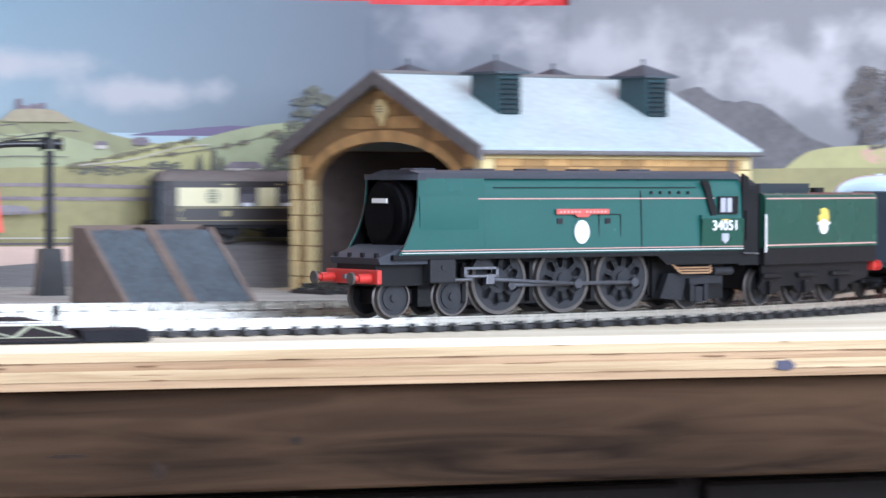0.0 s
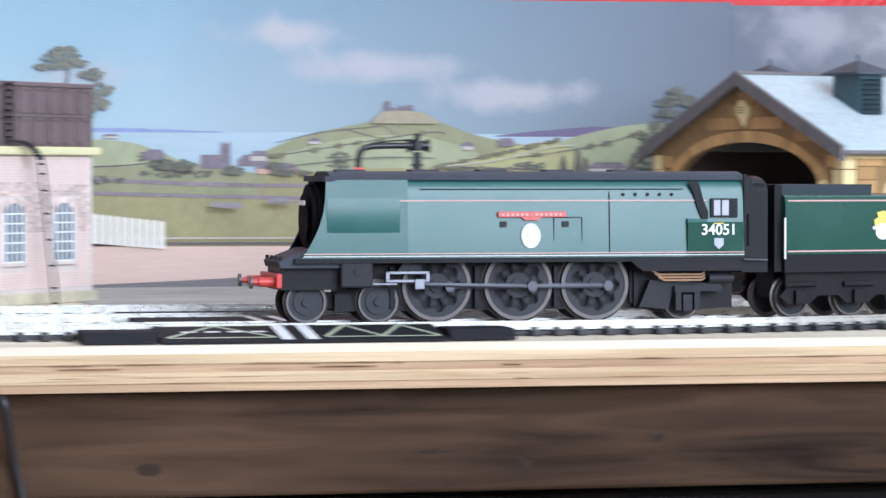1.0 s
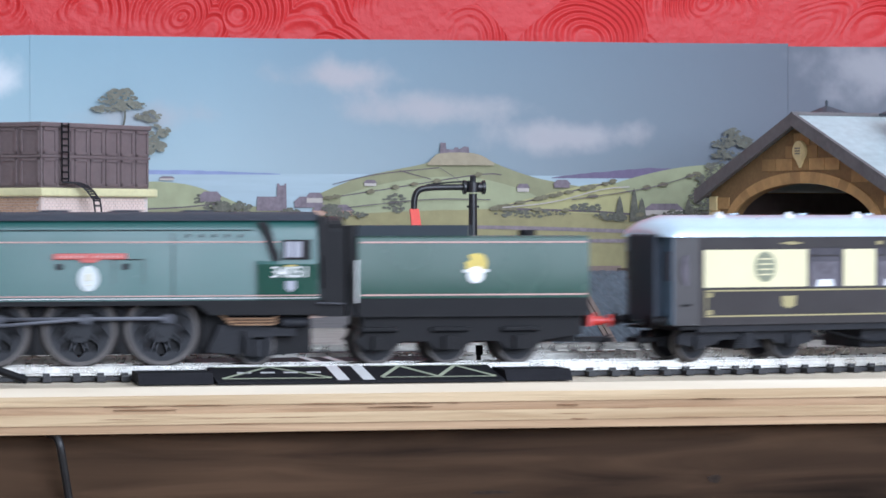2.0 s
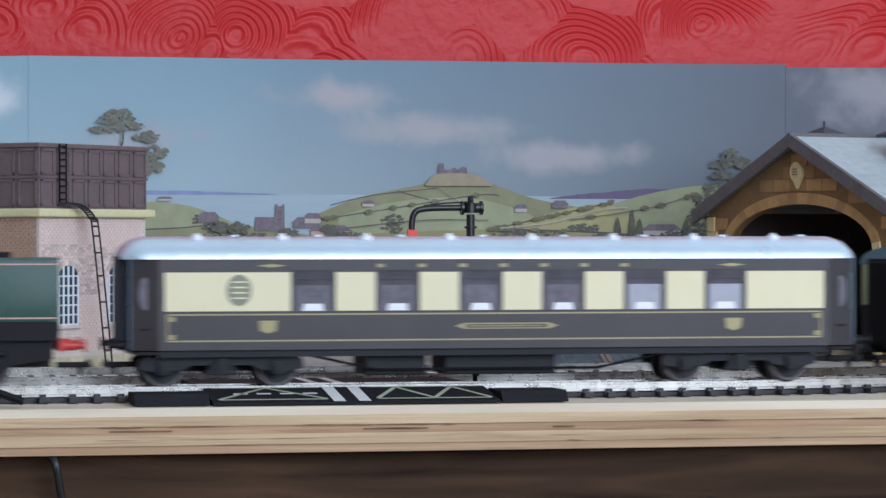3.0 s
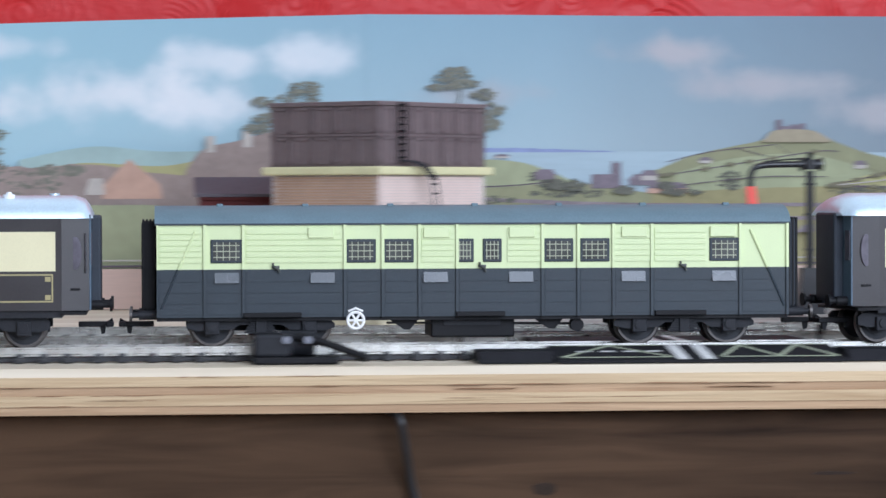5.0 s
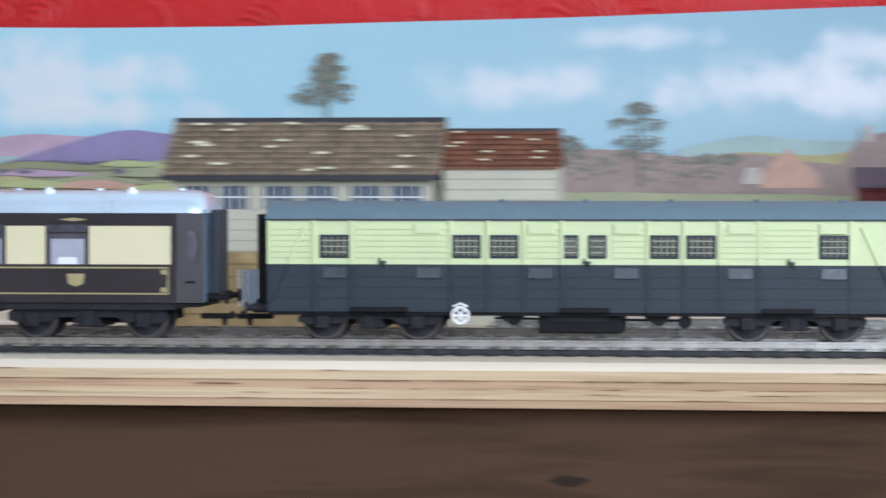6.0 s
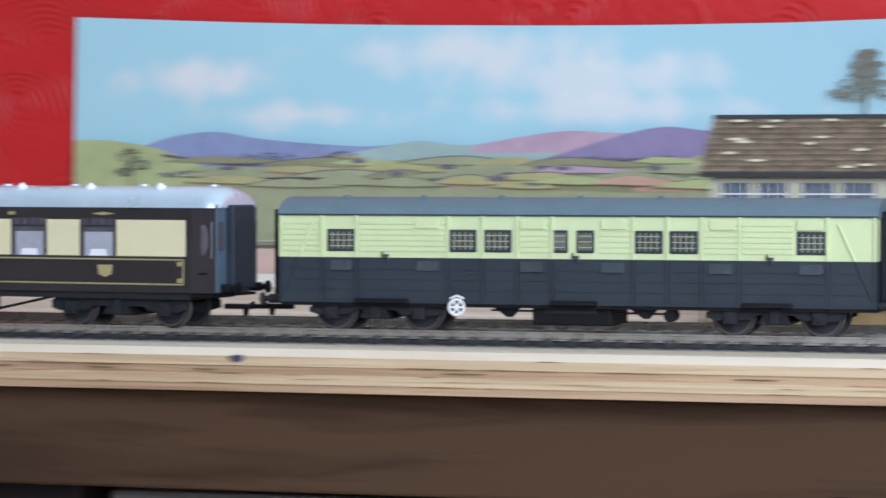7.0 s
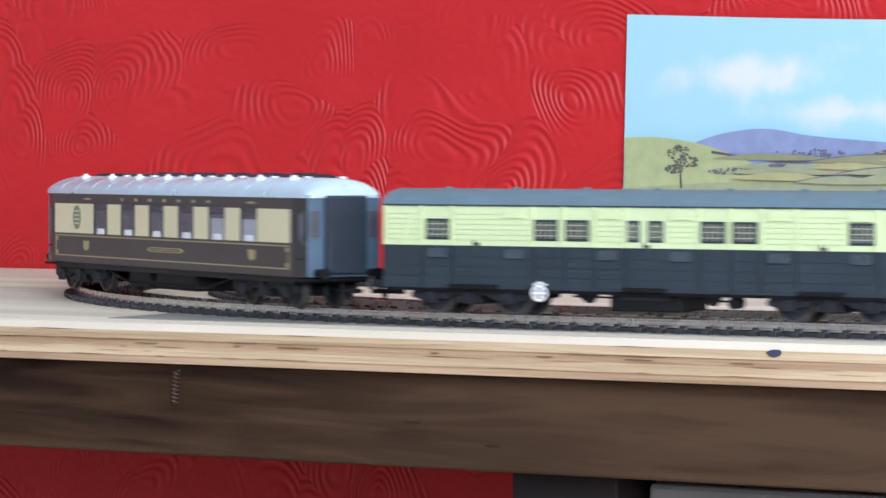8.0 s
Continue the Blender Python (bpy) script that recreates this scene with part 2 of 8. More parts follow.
M_HANDLE = mat("dull_iron_latch", (0.07, 0.075, 0.07), 0.5, 0.3, vary=0.2)
M_OVAL = mat("grey_green_crest_print", (0.22, 0.235, 0.16), 0.5, vary=0.2)
M_VANGLASS = mat("grey_van_window", (0.060, 0.062, 0.058), 0.15, vary=0.35, grain=180, stain=90, bump=0)


# ---------------------------------------------------------------- mesh tools
def box(bm, x0, x1, y0, y1, z0, z1, bevel=0.0):
    vs = bmesh.ops.create_cube(bm, size=1.0)["verts"]
    for v in vs:
        v.co = Vector(((x0 + x1) / 2 + v.co.x * (x1 - x0), (y0 + y1) / 2 + v.co.y * (y1 - y0), (z0 + z1) / 2 + v.co.z * (z1 - z0)))
    if bevel:
        es = list({e for v in vs for e in v.link_edges})
        bmesh.ops.bevel(bm, geom=es, offset=bevel, segments=2, affect="EDGES", profile=0.5)
    return bm


def cyl(bm, c, axis, r, depth, seg=20, r2=None):
    m = Matrix.Translation(c) @ {"x": pose(0, 0, 0, 0, 90, 0), "y": pose(0, 0, 0, 90, 0, 0), "z": Matrix.Identity(4)}[axis]
    bmesh.ops.create_cone(bm, cap_ends=True, segments=seg, radius1=r, radius2=r if r2 is None else r2, depth=depth, matrix=m)
    return bm


def prism(bm, outline, a0, a1, axis="x"):
    """A closed outline swept between two places on an axis: x takes (y, z), y takes (x, z), z takes (x, y)."""
    def at(p, a):
        return {"x": (a, p[0], p[1]), "y": (p[0], a, p[1]), "z": (p[0], p[1], a)}[axis]
    lo, hi = [bm.verts.new(at(p, a0)) for p in outline], [bm.verts.new(at(p, a1)) for p in outline]
    bm.faces.new(lo)
    bm.faces.new(hi)
    for i in range(len(outline)):
        j = (i + 1) % len(outline)
        bm.faces.new((lo[i], lo[j], hi[j], hi[i]))
    bmesh.ops.recalc_face_normals(bm, faces=bm.faces)
    return bm


def tube(bm, pts, r, seg=8):
    pts = [Vector(p) for p in pts]
    rings = []
    for i, p in enumerate(pts):
        d = (pts[min(i + 1, len(pts) - 1)] - pts[max(i - 1, 0)]).normalized()
        a = d.orthogonal().normalized() if not rings else (rings[-1][1] - d * rings[-1][1].dot(d)).normalized()
        b = d.cross(a)
        rings.append(([bm.verts.new(p + (a * math.cos(k * math.tau / seg) + b * math.sin(k * math.tau / seg)) * r) for k in range(seg)], a))
    for (u, _), (v, _) in zip(rings, rings[1:]):
        for k in range(seg):
            bm.faces.new((u[k], u[(k + 1) % seg], v[(k + 1) % seg], v[k]))
    bm.faces.new(rings[0][0][::-1])
    bm.faces.new(rings[-1][0])
    return bm


def part(name, bm, material, parent=None, label="", smooth=False):
    me = bpy.data.meshes.new(name)
    if smooth:
        for f in bm.faces:
            f.smooth = True
    bm.to_mesh(me)
    bm.free()
    me.materials.append(material)
    if smooth:
        me.set_sharp_from_angle(angle=radians(35))
    ob = new(name, me)
    if parent:
        ob.parent = parent
    if label:
        ob["label"] = label
    return ob


def nb():
    return bmesh.new()


def thing(name, label, category, group="", m=None):
    ob = new(name)
    ob.empty_display_size = 0.01
    if m:
        ob.matrix_world = m
    return tagged(ob, label, category, group)


def structure(name, bm, material, label="", smooth=False):
    return tagged(part(name, bm, material, None, label, smooth), kind="structure")


def spline(ctrl, n=8):
    """Smooth line through a few control points."""
    out = []
    for i in range(len(ctrl) - 1):
        p0, p1, p2, p3 = (ctrl[max(0, i - 1)], ctrl[i], ctrl[i + 1], ctrl[min(len(ctrl) - 1, i + 2)])
        for k in range(n):
            t = k / n
            out.append(tuple(0.5 * (2 * b + (c - a) * t + (2 * a - 5 * b + 4 * c - d) * t * t + (3 * b - a - 3 * c + d) * t ** 3) for a, b, c, d in zip(p0, p1, p2, p3)))
    out.append(tuple(ctrl[-1]))
    return out


# ---------------------------------------------------------------- room
WALL = 0.520
bm = nb()
structure("wall_north", box(bm, -2.2, 2.2, WALL, WALL + 0.12, -0.92, 0.30), M_RED, "red painted wallpaper with raised swirls")
# Upper wall is out of view; assumed white to keep bounce light neutral.
structure("wall_north_upper", box(nb(), -2.2, 2.2, WALL, WALL + 0.12, 0.30, 1.55), M_PLASTER, "unseen upper wall, made white for neutral bounce light")
structure("wall_west", box(nb(), -2.32, -2.2, -1.88, WALL, -0.92, 1.55), M_PLASTER)
structure("wall_east", box(nb(), 2.2, 2.32, -1.88, WALL, -0.92, 1.55), M_PLASTER)
bm = nb()
for x0, x1, z0, z1 in ((-2.2, 2.2, -0.92, 0.14), (-2.2, 2.2, 1.31, 1.55), (-2.2, 0.145, 0.14, 1.31), (1.755, 2.2, 0.14, 1.31)):
    box(bm, x0, x1, -1.88, -1.76, z0, z1)
structure("wall_south", bm, M_PLASTER)
structure("ceiling", box(nb(), -2.32, 2.32, -1.88, WALL + 0.12, 1.55, 1.65), M_PLASTER)
structure("floor", box(nb(), -2.32, 2.32, -1.88, WALL + 0.12, -1.0, -0.92), M_FLOOR)

# ---------------------------------------------------------------- baseboard
PLY = 0.0150
baseboard = thing("baseboard", "pale plywood train table with bare layered front edge", "train table")
part("deck", box(nb(), -1.25, 1.36, 0.0006, WALL - 0.003, -0.0028, 0.0), M_PLY_TOP, baseboard)
for z0, z1, m, d in ((-0.0060, -0.0028, M_PLY_PALE, 0.0002), (-0.0088, -0.0060, M_PLY_TAN, 0.0009), (-0.0122, -0.0088, M_PLY_PALE, 0.0), (-0.0150, -0.0122, M_PLY_TAN, 0.0006)):
    part("ply_layer", box(nb(), -1.25, 1.36, d, WALL - 0.003, z0, z1), m, baseboard)
# Added strip: the deck's overbright glare is put into its blue-white colour.
part("white_strip", box(nb(), -0.06, 0.46, 0.1640, 0.2420, -0.0002, 0.0003), mat("blue_white_deck_glare", (0.74, 0.82, 0.85), 0.85, spec=0.05, vary=0.08, grain=300, stain=30), baseboard, "blue-white strip added for the overbright deck between the tracks")
part("ballast_mat", prism(nb(), [(0.19, 0.5120), (0.212, 0.2425), (0.530, 0.2425), (0.520, 0.2900), (0.485, 0.4240), (0.485, 0.5120)], -0.0002, 0.0004, "z"), mat("grey_ballast_mat", (0.40, 0.385, 0.35), 0.9, spec=0.05, vary=0.35, grain=220, stain=40, bump=0.2, stretch=(0.25, 1, 1)), baseboard, "grey ballast mat on the table")
part("grey_strip", box(nb(), -0.06, 0.40, 0.0620, 0.1635, -0.0002, 0.0003), mat("pale_grey_card", (0.46, 0.47, 0.46), 0.85, spec=0.05, vary=0.15, grain=300, stain=30), baseboard, "pale grey card under the second line")
part("ballast_mat", box(nb(), -0.60, -0.0640, 0.0270, 0.1980, -0.0002, 0.0003), mat("olive_ballast_mat", (0.25, 0.245, 0.215), 0.9, spec=0.05, vary=0.35, grain=260, stain=40, bump=0.2, stretch=(0.3, 1, 1)), baseboard, "olive-grey ballast mat under the tracks")
rng = random.Random(41)
for k in range(190):
    x, ln, row = rng.uniform(-0.9, 0.85), rng.uniform(0.003, 0.022), rng.choice((-0.0029, -0.0060, -0.0061, -0.0088, -0.0089, -0.0122, -0.0121, -0.0104, -0.0074))
    prof = [(x, row), (x + ln * 0.3, row + rng.uniform(0.00006, 0.00024)), (x + ln, row), (x + ln * 0.6, row - rng.uniform(0.00005, 0.0002))]
    part("veneer_gap", prism(nb(), prof, -0.00012, 0.0010, "y"), M_GAP, baseboard)
part("front_beam", box(nb(), -1.25, 1.36, 0.010, 0.036, -0.0507, -0.0150, 0.0012), M_BEAM, baseboard, "dark brown stained front rail")
part("cross_beam", box(nb(), 0.72, 0.746, 0.037, WALL - 0.004, -0.0502, -0.0150), M_BEAM, baseboard)
part("leg", box(nb(), -0.428, -0.385, 0.038, 0.081, -0.92, -0.0152, 0.001), M_LEG, baseboard, "black-brown square leg")
part("leg", box(nb(), 0.95, 0.993, 0.038, 0.081, -0.92, -0.0152, 0.001), M_LEG, baseboard, "black-brown square leg")
M_WOODKNOT = mat("dark_wood_knot", (0.027, 0.016, 0.010), 0.6, vary=0.4, grain=600, stain=200, spec=0.15)
for x, z, w, h in ((0.1939, -0.0410, 0.0048, 0.0022), (0.3203, -0.0425, 0.0036, 0.0036), (0.3673, -0.0338, 0.0028, 0.0016), (-0.0125, -0.0395, 0.0075, 0.0024), (0.2900, -0.0370, 0.0080, 0.0007), (-0.4555, -0.0339, 0.0055, 0.0007), (-0.4219, -0.0413, 0.0040, 0.0007), (-0.1000, -0.0470, 0.0060, 0.0012)):
    rng = random.Random(int((x + 1) * 1000))
    bm = nb()
    k = 14
    prism(bm, [(x + w * rng.uniform(0.6, 1.1) * math.cos(j * math.tau / k), z + h * rng.uniform(0.6, 1.1) * math.sin(j * math.tau / k)) for j in range(k)], 0.0098, 0.0106, "y")
    part("wood_knot", bm, M_WOODKNOT, baseboard)

# ---------------------------------------------------------------- railway line
RAILTOP, GAUGE = 0.0052, 0.0165
XL, XR, Y0, RL, RR = -0.420, 0.332, 0.045, 0.371, 0.505


def bend(d, r, a1, r2, a2):
    """A curve of radius r to the heading a1, then of radius r2 to a2 (either way), then straight on: along, across, heading."""
    a = min(d / r, a1)
    x, y = r * math.sin(a), r * (1 - math.cos(a))
    rest = d - r * a1
    if rest > 0:
        way = 1 if a2 > a1 else -1
        e = min(rest, r2 * abs(a2 - a1))
        a = a1 + way * e / r2
        x, y = x + way * r2 * (math.sin(a) - math.sin(a1)), y + way * r2 * (math.cos(a1) - math.cos(a))
        x, y = x + (rest - e) * math.cos(a), y + (rest - e) * math.sin(a)
    return x, y, a


def line(s, off=0.0):
    """Place on the line at s (x on the straight), off metres behind it; and its heading."""
    if s > XR:
        x, y, a = bend(s - XR, RR, 1.0, 0.30, 0.10)
        return Vector((XR + x - off * math.sin(a), Y0 + y + off * math.cos(a), 0)), a
    if s < XL:
        x, y, a = bend(XL - s, RL, 1.0, 0.20, 2.6)
        return Vector((XL - x + off * math.sin(a), Y0 + y + off * math.cos(a), 0)), -a
    return Vector((s, Y0 + off, 0)), 0.0


def rail_sweep(bm, centre, side):
    """A rail with head and foot, swept along (place, heading) rows."""
    prof = ((-0.0010, 0.0022), (0.0010, 0.0022), (0.0010, 0.0027), (0.0003, 0.0030), (0.0003, 0.0044), (0.00055, 0.0046), (0.00055, RAILTOP), (-0.00055, RAILTOP), (-0.00055, 0.0046), (-0.0003, 0.0044), (-0.0003, 0.0030), (-0.0010, 0.0027))
    rings = []
    for p, a in centre:
        nrm = Vector((-math.sin(a), math.cos(a), 0))
        rings.append([bm.verts.new(p + nrm * (side + u) + Vector((0, 0, w))) for u, w in prof])
    for r0, r1 in zip(rings, rings[1:]):
        for k in range(len(prof)):
            j = (k + 1) % len(prof)
            bm.faces.new((r0[k], r1[k], r1[j], r0[j]))


def sleeper_mesh():
    bm = nb()
    box(bm, -0.0016, 0.0016, -0.0150, 0.0150, 0.0002, 0.0022, 0.0003)
    for s in (-1, 1):
        for q in (-1, 1):
            box(bm, -0.0011, 0.0011, s * GAUGE / 2 + q * 0.0019 - 0.0007, s * GAUGE / 2 + q * 0.0019 + 0.0007, 0.0021, 0.0031)
    me = bpy.data.meshes.new("sleeper")
    bm.to_mesh(me)
    bm.free()
    me.materials.append(M_SLEEPER)
    return me


SLEEPER = sleeper_mesh()


def track(name, label, rows, pitch=0.0088, singles=True):
    """Rails over sleepers, on (place, heading) rows a few millimetres apart."""
    t = thing(name, label, "track", "model railway tracks")
    for s in (-GAUGE / 2, GAUGE / 2):
        bm = nb()
        rail_sweep(bm, rows, s)
        part("rail", bm, M_RAIL, t)
    bm = nb()
    for s in (-0.0095, -0.0072, 0.0072, 0.0095):
        prev = None
        for p, a in rows[::3] + [rows[-1]]:
            nrm = Vector((-math.sin(a), math.cos(a), 0))
            cur = [bm.verts.new(p + nrm * (s + u) + Vector((0, 0, w))) for u, w in ((-0.0006, 0.0004), (0.0006, 0.0004), (0.0006, 0.0017), (-0.0006, 0.0017))]
            if prev:
                for k in range(4):
                    bm.faces.new((prev[k], cur[k], cur[(k + 1) % 4], prev[(k + 1) % 4]))
            prev = cur
    part("sleeper_web", bm, M_SLEEPER, t)
    dist, nxt, n = 0.0, 0.0, 0
    for (p, a), (q, _) in zip(rows, rows[1:]):
        if dist >= nxt:
            ob = new("sleeper", SLEEPER)
            ob.parent, ob.matrix_local = t, Matrix.Translation(p) @ Matrix.Rotation(a, 4, "Z")
            nxt += pitch
            n += 1
        dist += (q - p).length
    return t


def steps(a, b, d=0.002):
    k = max(2, round(abs(b - a) / d))
    return [a + (b - a) * i / k for i in range(k + 1)]


track("track", "black-sleepered main line with bright rails along the table edge", [line(s) for s in steps(XL - 0.66, XR + 1.12)])
track("track", "second main line running beside the first", [line(s, 0.067) for s in steps(XL - 0.62, XR + 0.75)])

track("track", "loop siding laid on the white strip behind the main lines", [(Vector((x, 0.1870, 0)), 0.0) for x in steps(-0.055, 0.455)])

# ---------------------------------------------------------------- train motion along the line
S_OF_T = [(0.0, 0.4656), (0.3, 0.4170), (0.6, 0.3695), (1.0, 0.3070), (1.5, 0.2256), (1.7, 0.1905), (2.8, -0.0045), (3.0, -0.0416), (3.5, -0.1342), (4.5, -0.3282), (4.7, -0.3664), (5.8, -0.5677), (6.5, -0.6971), (7.0, -0.7923), (7.5, -0.883), (8.0, -0.966)]


def travelled(t):
    ts = [(-0.3, 0.5140)] + S_OF_T + [(8.5, -1.055)]
    for i in range(1, len(ts) - 2):
        if t <= ts[i + 1][0] + 1e-9:
            break
    (t0, a), (t1, b), (t2, c), (t3, d) = ts[i - 1], ts[i], ts[i + 1], ts[i + 2]
    m1, m2 = (c - a) / (t2 - t0), (d - b) / (t3 - t1)
    u, h = (t - t1) / (t2 - t1), t2 - t1
    return (2 * u ** 3 - 3 * u * u + 1) * b + (u ** 3 - 2 * u * u + u) * h * m1 + (-2 * u ** 3 + 3 * u * u) * c + (u ** 3 - u * u) * h * m2


def ride(t, offset, xa, xb):
    """Pose of a vehicle whose pivots xa and xb keep to the line."""
    s = travelled(t) + offset
    pa, pb = line(s + xa)[0], line(s + xb)[0]
    d = (pb - pa).normalized()
    a = math.atan2(d.y, d.x)
    return Matrix.Translation(pa - d * xa) @ Matrix.Rotation(a, 4, "Z")


MOVES = []   # (thing, offset, front pivot, rear pivot)
WHEELS = []  # (part, centre, radius)
RODS = []    # (part, kind)

# ---------------------------------------------------------------- rolling stock
def tyre_mesh(r, sgn, width=0.0026):
    """A flanged tyre about an axle along y."""
    bm = nb()
    yc = sgn * (GAUGE / 2 - 0.0001)
    o = yc + sgn * width / 2
    seg = 36
    prof = ((r * 0.88, o), (r * 0.985, o), (r, o - sgn * 0.0003), (r, yc - sgn * 0.0006), (r + 0.0007, yc - sgn * 0.0009), (r + 0.0007, yc - sgn * width / 2), (r * 0.88, yc - sgn * width / 2))
    rings = [[bm.verts.new((rr * math.cos(k * math.tau / seg), y, rr * math.sin(k * math.tau / seg))) for k in range(seg)] for rr, y in prof]
    for a in range(len(prof)):
        for k in range(seg):
            u, v = rings[a], rings[(a + 1) % len(prof)]
            bm.faces.new((u[k], u[(k + 1) % seg], v[(k + 1) % seg], v[k]))
    return bm


def wheel_mesh(r, spokes, sgn, width=0.0018):
    """Wheel centre: a disc with holes round the hub, or a plain stepped disc."""
    bm = nb()
    yc = sgn * (GAUGE / 2 - 0.0001)
    if spokes:
        y0, y1 = yc - width / 2, yc + width / 2
        cyl(bm, (0, yc + sgn * 0.0005, 0), "y", r * 0.20, width * 1.3, 18)
        n = spokes * 6
        rim, mid, hub = [], [], []
        for k in range(n):
            a = k * math.tau / n
            f = abs((k % 6) - 3) / 3
            rim.append((0.885, a))
            mid.append((0.50 + 0.26 * (1 - f) ** 0.6, a))
            hub.append((0.50 - 0.16 * (1 - f) ** 0.6, a))
        def ring(rows, y):
            return [bm.verts.new((q * r * math.cos(a), y, q * r * math.sin(a))) for q, a in rows]
        for outer, inner in ((rim, mid), (hub, [(0.17, a) for _, a in hub])):
            loops = [ring(outer, y0), ring(outer, y1), ring(inner, y1), ring(inner, y0)]
            for u, v in zip(loops, loops[1:] + loops[:1]):
                for k in range(n):
                    bm.faces.new((u[k], u[(k + 1) % n], v[(k + 1) % n], v[k]))
        for k in range(spokes):
            a = k * math.tau / spokes
            w = r * 0.075
            quad = [Vector((math.cos(a) * q - math.sin(a) * p, 0, math.sin(a) * q + math.cos(a) * p)) for q, p in ((r * 0.36, -w), (r * 0.36, w), (r * 0.64, w), (r * 0.64, -w))]
            lo, hi = [bm.verts.new((q.x, y0, q.z)) for q in quad], [bm.verts.new((q.x, y1, q.z)) for q in quad]
            for f in ((lo, hi)):
                bm.faces.new(f)
            for j in range(4):
                bm.faces.new((lo[j], lo[(j + 1) % 4], hi[(j + 1) % 4], hi[j]))
        bmesh.ops.recalc_face_normals(bm, faces=bm.faces)
    else:
        cyl(bm, (0, yc, 0), "y", r * 0.89, width * 0.5, 30)
        cyl(bm, (0, yc + sgn * 0.0005, 0), "y", r * 0.62, width * 0.5, 24, None)
        cyl(bm, (0, yc + sgn * 0.0011, 0), "y", r * 0.2, width * 0.7, 14)
    return bm


def wheelset(parent, x, r, spokes=0):
    c = Vector((x, 0, RAILTOP + r))
    w = part("wheelset", cyl(nb(), (0, 0, 0), "y", 0.0011, GAUGE, 12), M_BLACK, parent, smooth=True)
    w.location = c
    for sgn in (-1, 1):
        part("wheel", wheel_mesh(r, spokes, sgn), M_WHEEL, w, smooth=True)
        part("tyre", tyre_mesh(r, sgn), M_TYRE, w, "worn metal tyre", smooth=True)
    WHEELS.append((w, c, r))
    return w


def lettering(name, text, size, m, material, parent, label):
    c = bpy.data.curves.new(name, "FONT")
    c.body, c.size, c.extrude, c.align_x, c.align_y, c.offset = text, size, 0.00006, "CENTER", "CENTER", 0.00006
    tmp = bpy.data.objects.new(name, c)
    scene.collection.objects.link(tmp)
    me = bpy.data.meshes.new_from_object(tmp.evaluated_get(bpy.context.evaluated_depsgraph_get()))
    bpy.data.objects.remove(tmp)
    me.materials.append(material)
    ob = new(name, me)
    ob.parent, ob.matrix_local = parent, m
    ob["label"] = label
    return ob


def near_side(x, y, z):
    """Upright on the side that faces -y."""
    return pose(x, y, z, 90, 0, 0)


def buffers(parent, x, d, z=0.0193, head=M_STEEL, body=M_REDPAINT):
    for y in (-0.0115, 0.0115):
        part("buffer", cyl(cyl(nb(), (x, y, z), "x", 0.0016, 0.006, 16), (x + d * 0.0032, y, z), "x", 0.0010, 0.004, 12), body, parent, smooth=True)
        part("buffer_head", cyl(nb(), (x + d * 0.0056, y, z), "x", 0.0022, 0.0009, 20), head, parent, "metal buffer head", smooth=True)


def coupling(parent, x, d, z=0.0125):
    bm = box(nb(), min(x, x + d * 0.0105), max(x, x + d * 0.0105), -0.0016, 0.0016, z - 0.0009, z + 0.0009, 0.0003)
    box(bm, x + d * 0.0105 - 0.0012, x + d * 0.0105 + 0.0012, -0.0045, 0.0045, z - 0.0008, z + 0.0008, 0.0003)
    prism(bm, [(x + d * 0.0070, z), (x + d * 0.0092, z), (x + d * 0.0088, z - 0.0030), (x + d * 0.0076, z - 0.0034)], -0.0007, 0.0007, "y")
    prism(bm, [(x + d * 0.0086, z + 0.0006), (x + d * 0.0116, z + 0.0006), (x + d * 0.0112, z + 0.0020), (x + d * 0.0100, z + 0.0012)], -0.0006, 0.0006, "y")
    part("coupling", bm, M_BLACK, parent, "black hook coupling")


def bogie(parent, x, base, frame, r=0.0068, z=0.0152):
    b = part("bogie", box(box(nb(), x - base / 2 - 0.008, x + base / 2 + 0.008, -0.0010, 0.0010, 0.010, 0.0135), x - 0.004, x + 0.004, -0.011, 0.011, 0.009, 0.0150), frame, parent, "black sprung bogie")
    for s in (-1, 1):
        bm = nb()
        e = base / 2
        top, bot = z, 0.0108
        prism(bm, ((x - e - 0.0085, top - 0.0012), (x - e - 0.007, top), (x + e + 0.007, top), (x + e + 0.0085, top - 0.0012), (x + e + 0.0085, bot + 0.0006), (x + e + 0.005, bot - 0.0004), (x + e - 0.0065, bot), (x + e - 0.009, bot + 0.0016), (x - e + 0.009, bot + 0.0016), (x - e + 0.0065, bot), (x - e - 0.005, bot - 0.0004), (x - e - 0.0085, bot + 0.0006)), s * 0.0118, s * 0.0134, "y")
        for q in (-1, 1):
            box(bm, x + q * e - 0.0024, x + q * e + 0.0024, min(s * 0.0130, s * 0.0150), max(s * 0.0130, s * 0.0150), 0.0092, 0.0140, 0.0004)
            cyl(bm, (x + q * e, s * 0.0148, 0.0118), "y", 0.0016, 0.0016, 12)
        for k in range(5):
            box(bm, x - 0.0055 + k * 0.0005, x + 0.0055 - k * 0.0005, min(s * 0.0128, s * 0.0144), max(s * 0.0128, s * 0.0144), 0.0096 + k * 0.0008, 0.0102 + k * 0.0008)
        box(bm, x - 0.0018, x + 0.0018, min(s * 0.0128, s * 0.0150), max(s * 0.0128, s * 0.0150), 0.0092, 0.0150, 0.0003)
        part("side_frame", bm, frame, b)
    for q in (-1, 1):
        wheelset(parent, x + q * base / 2, r)


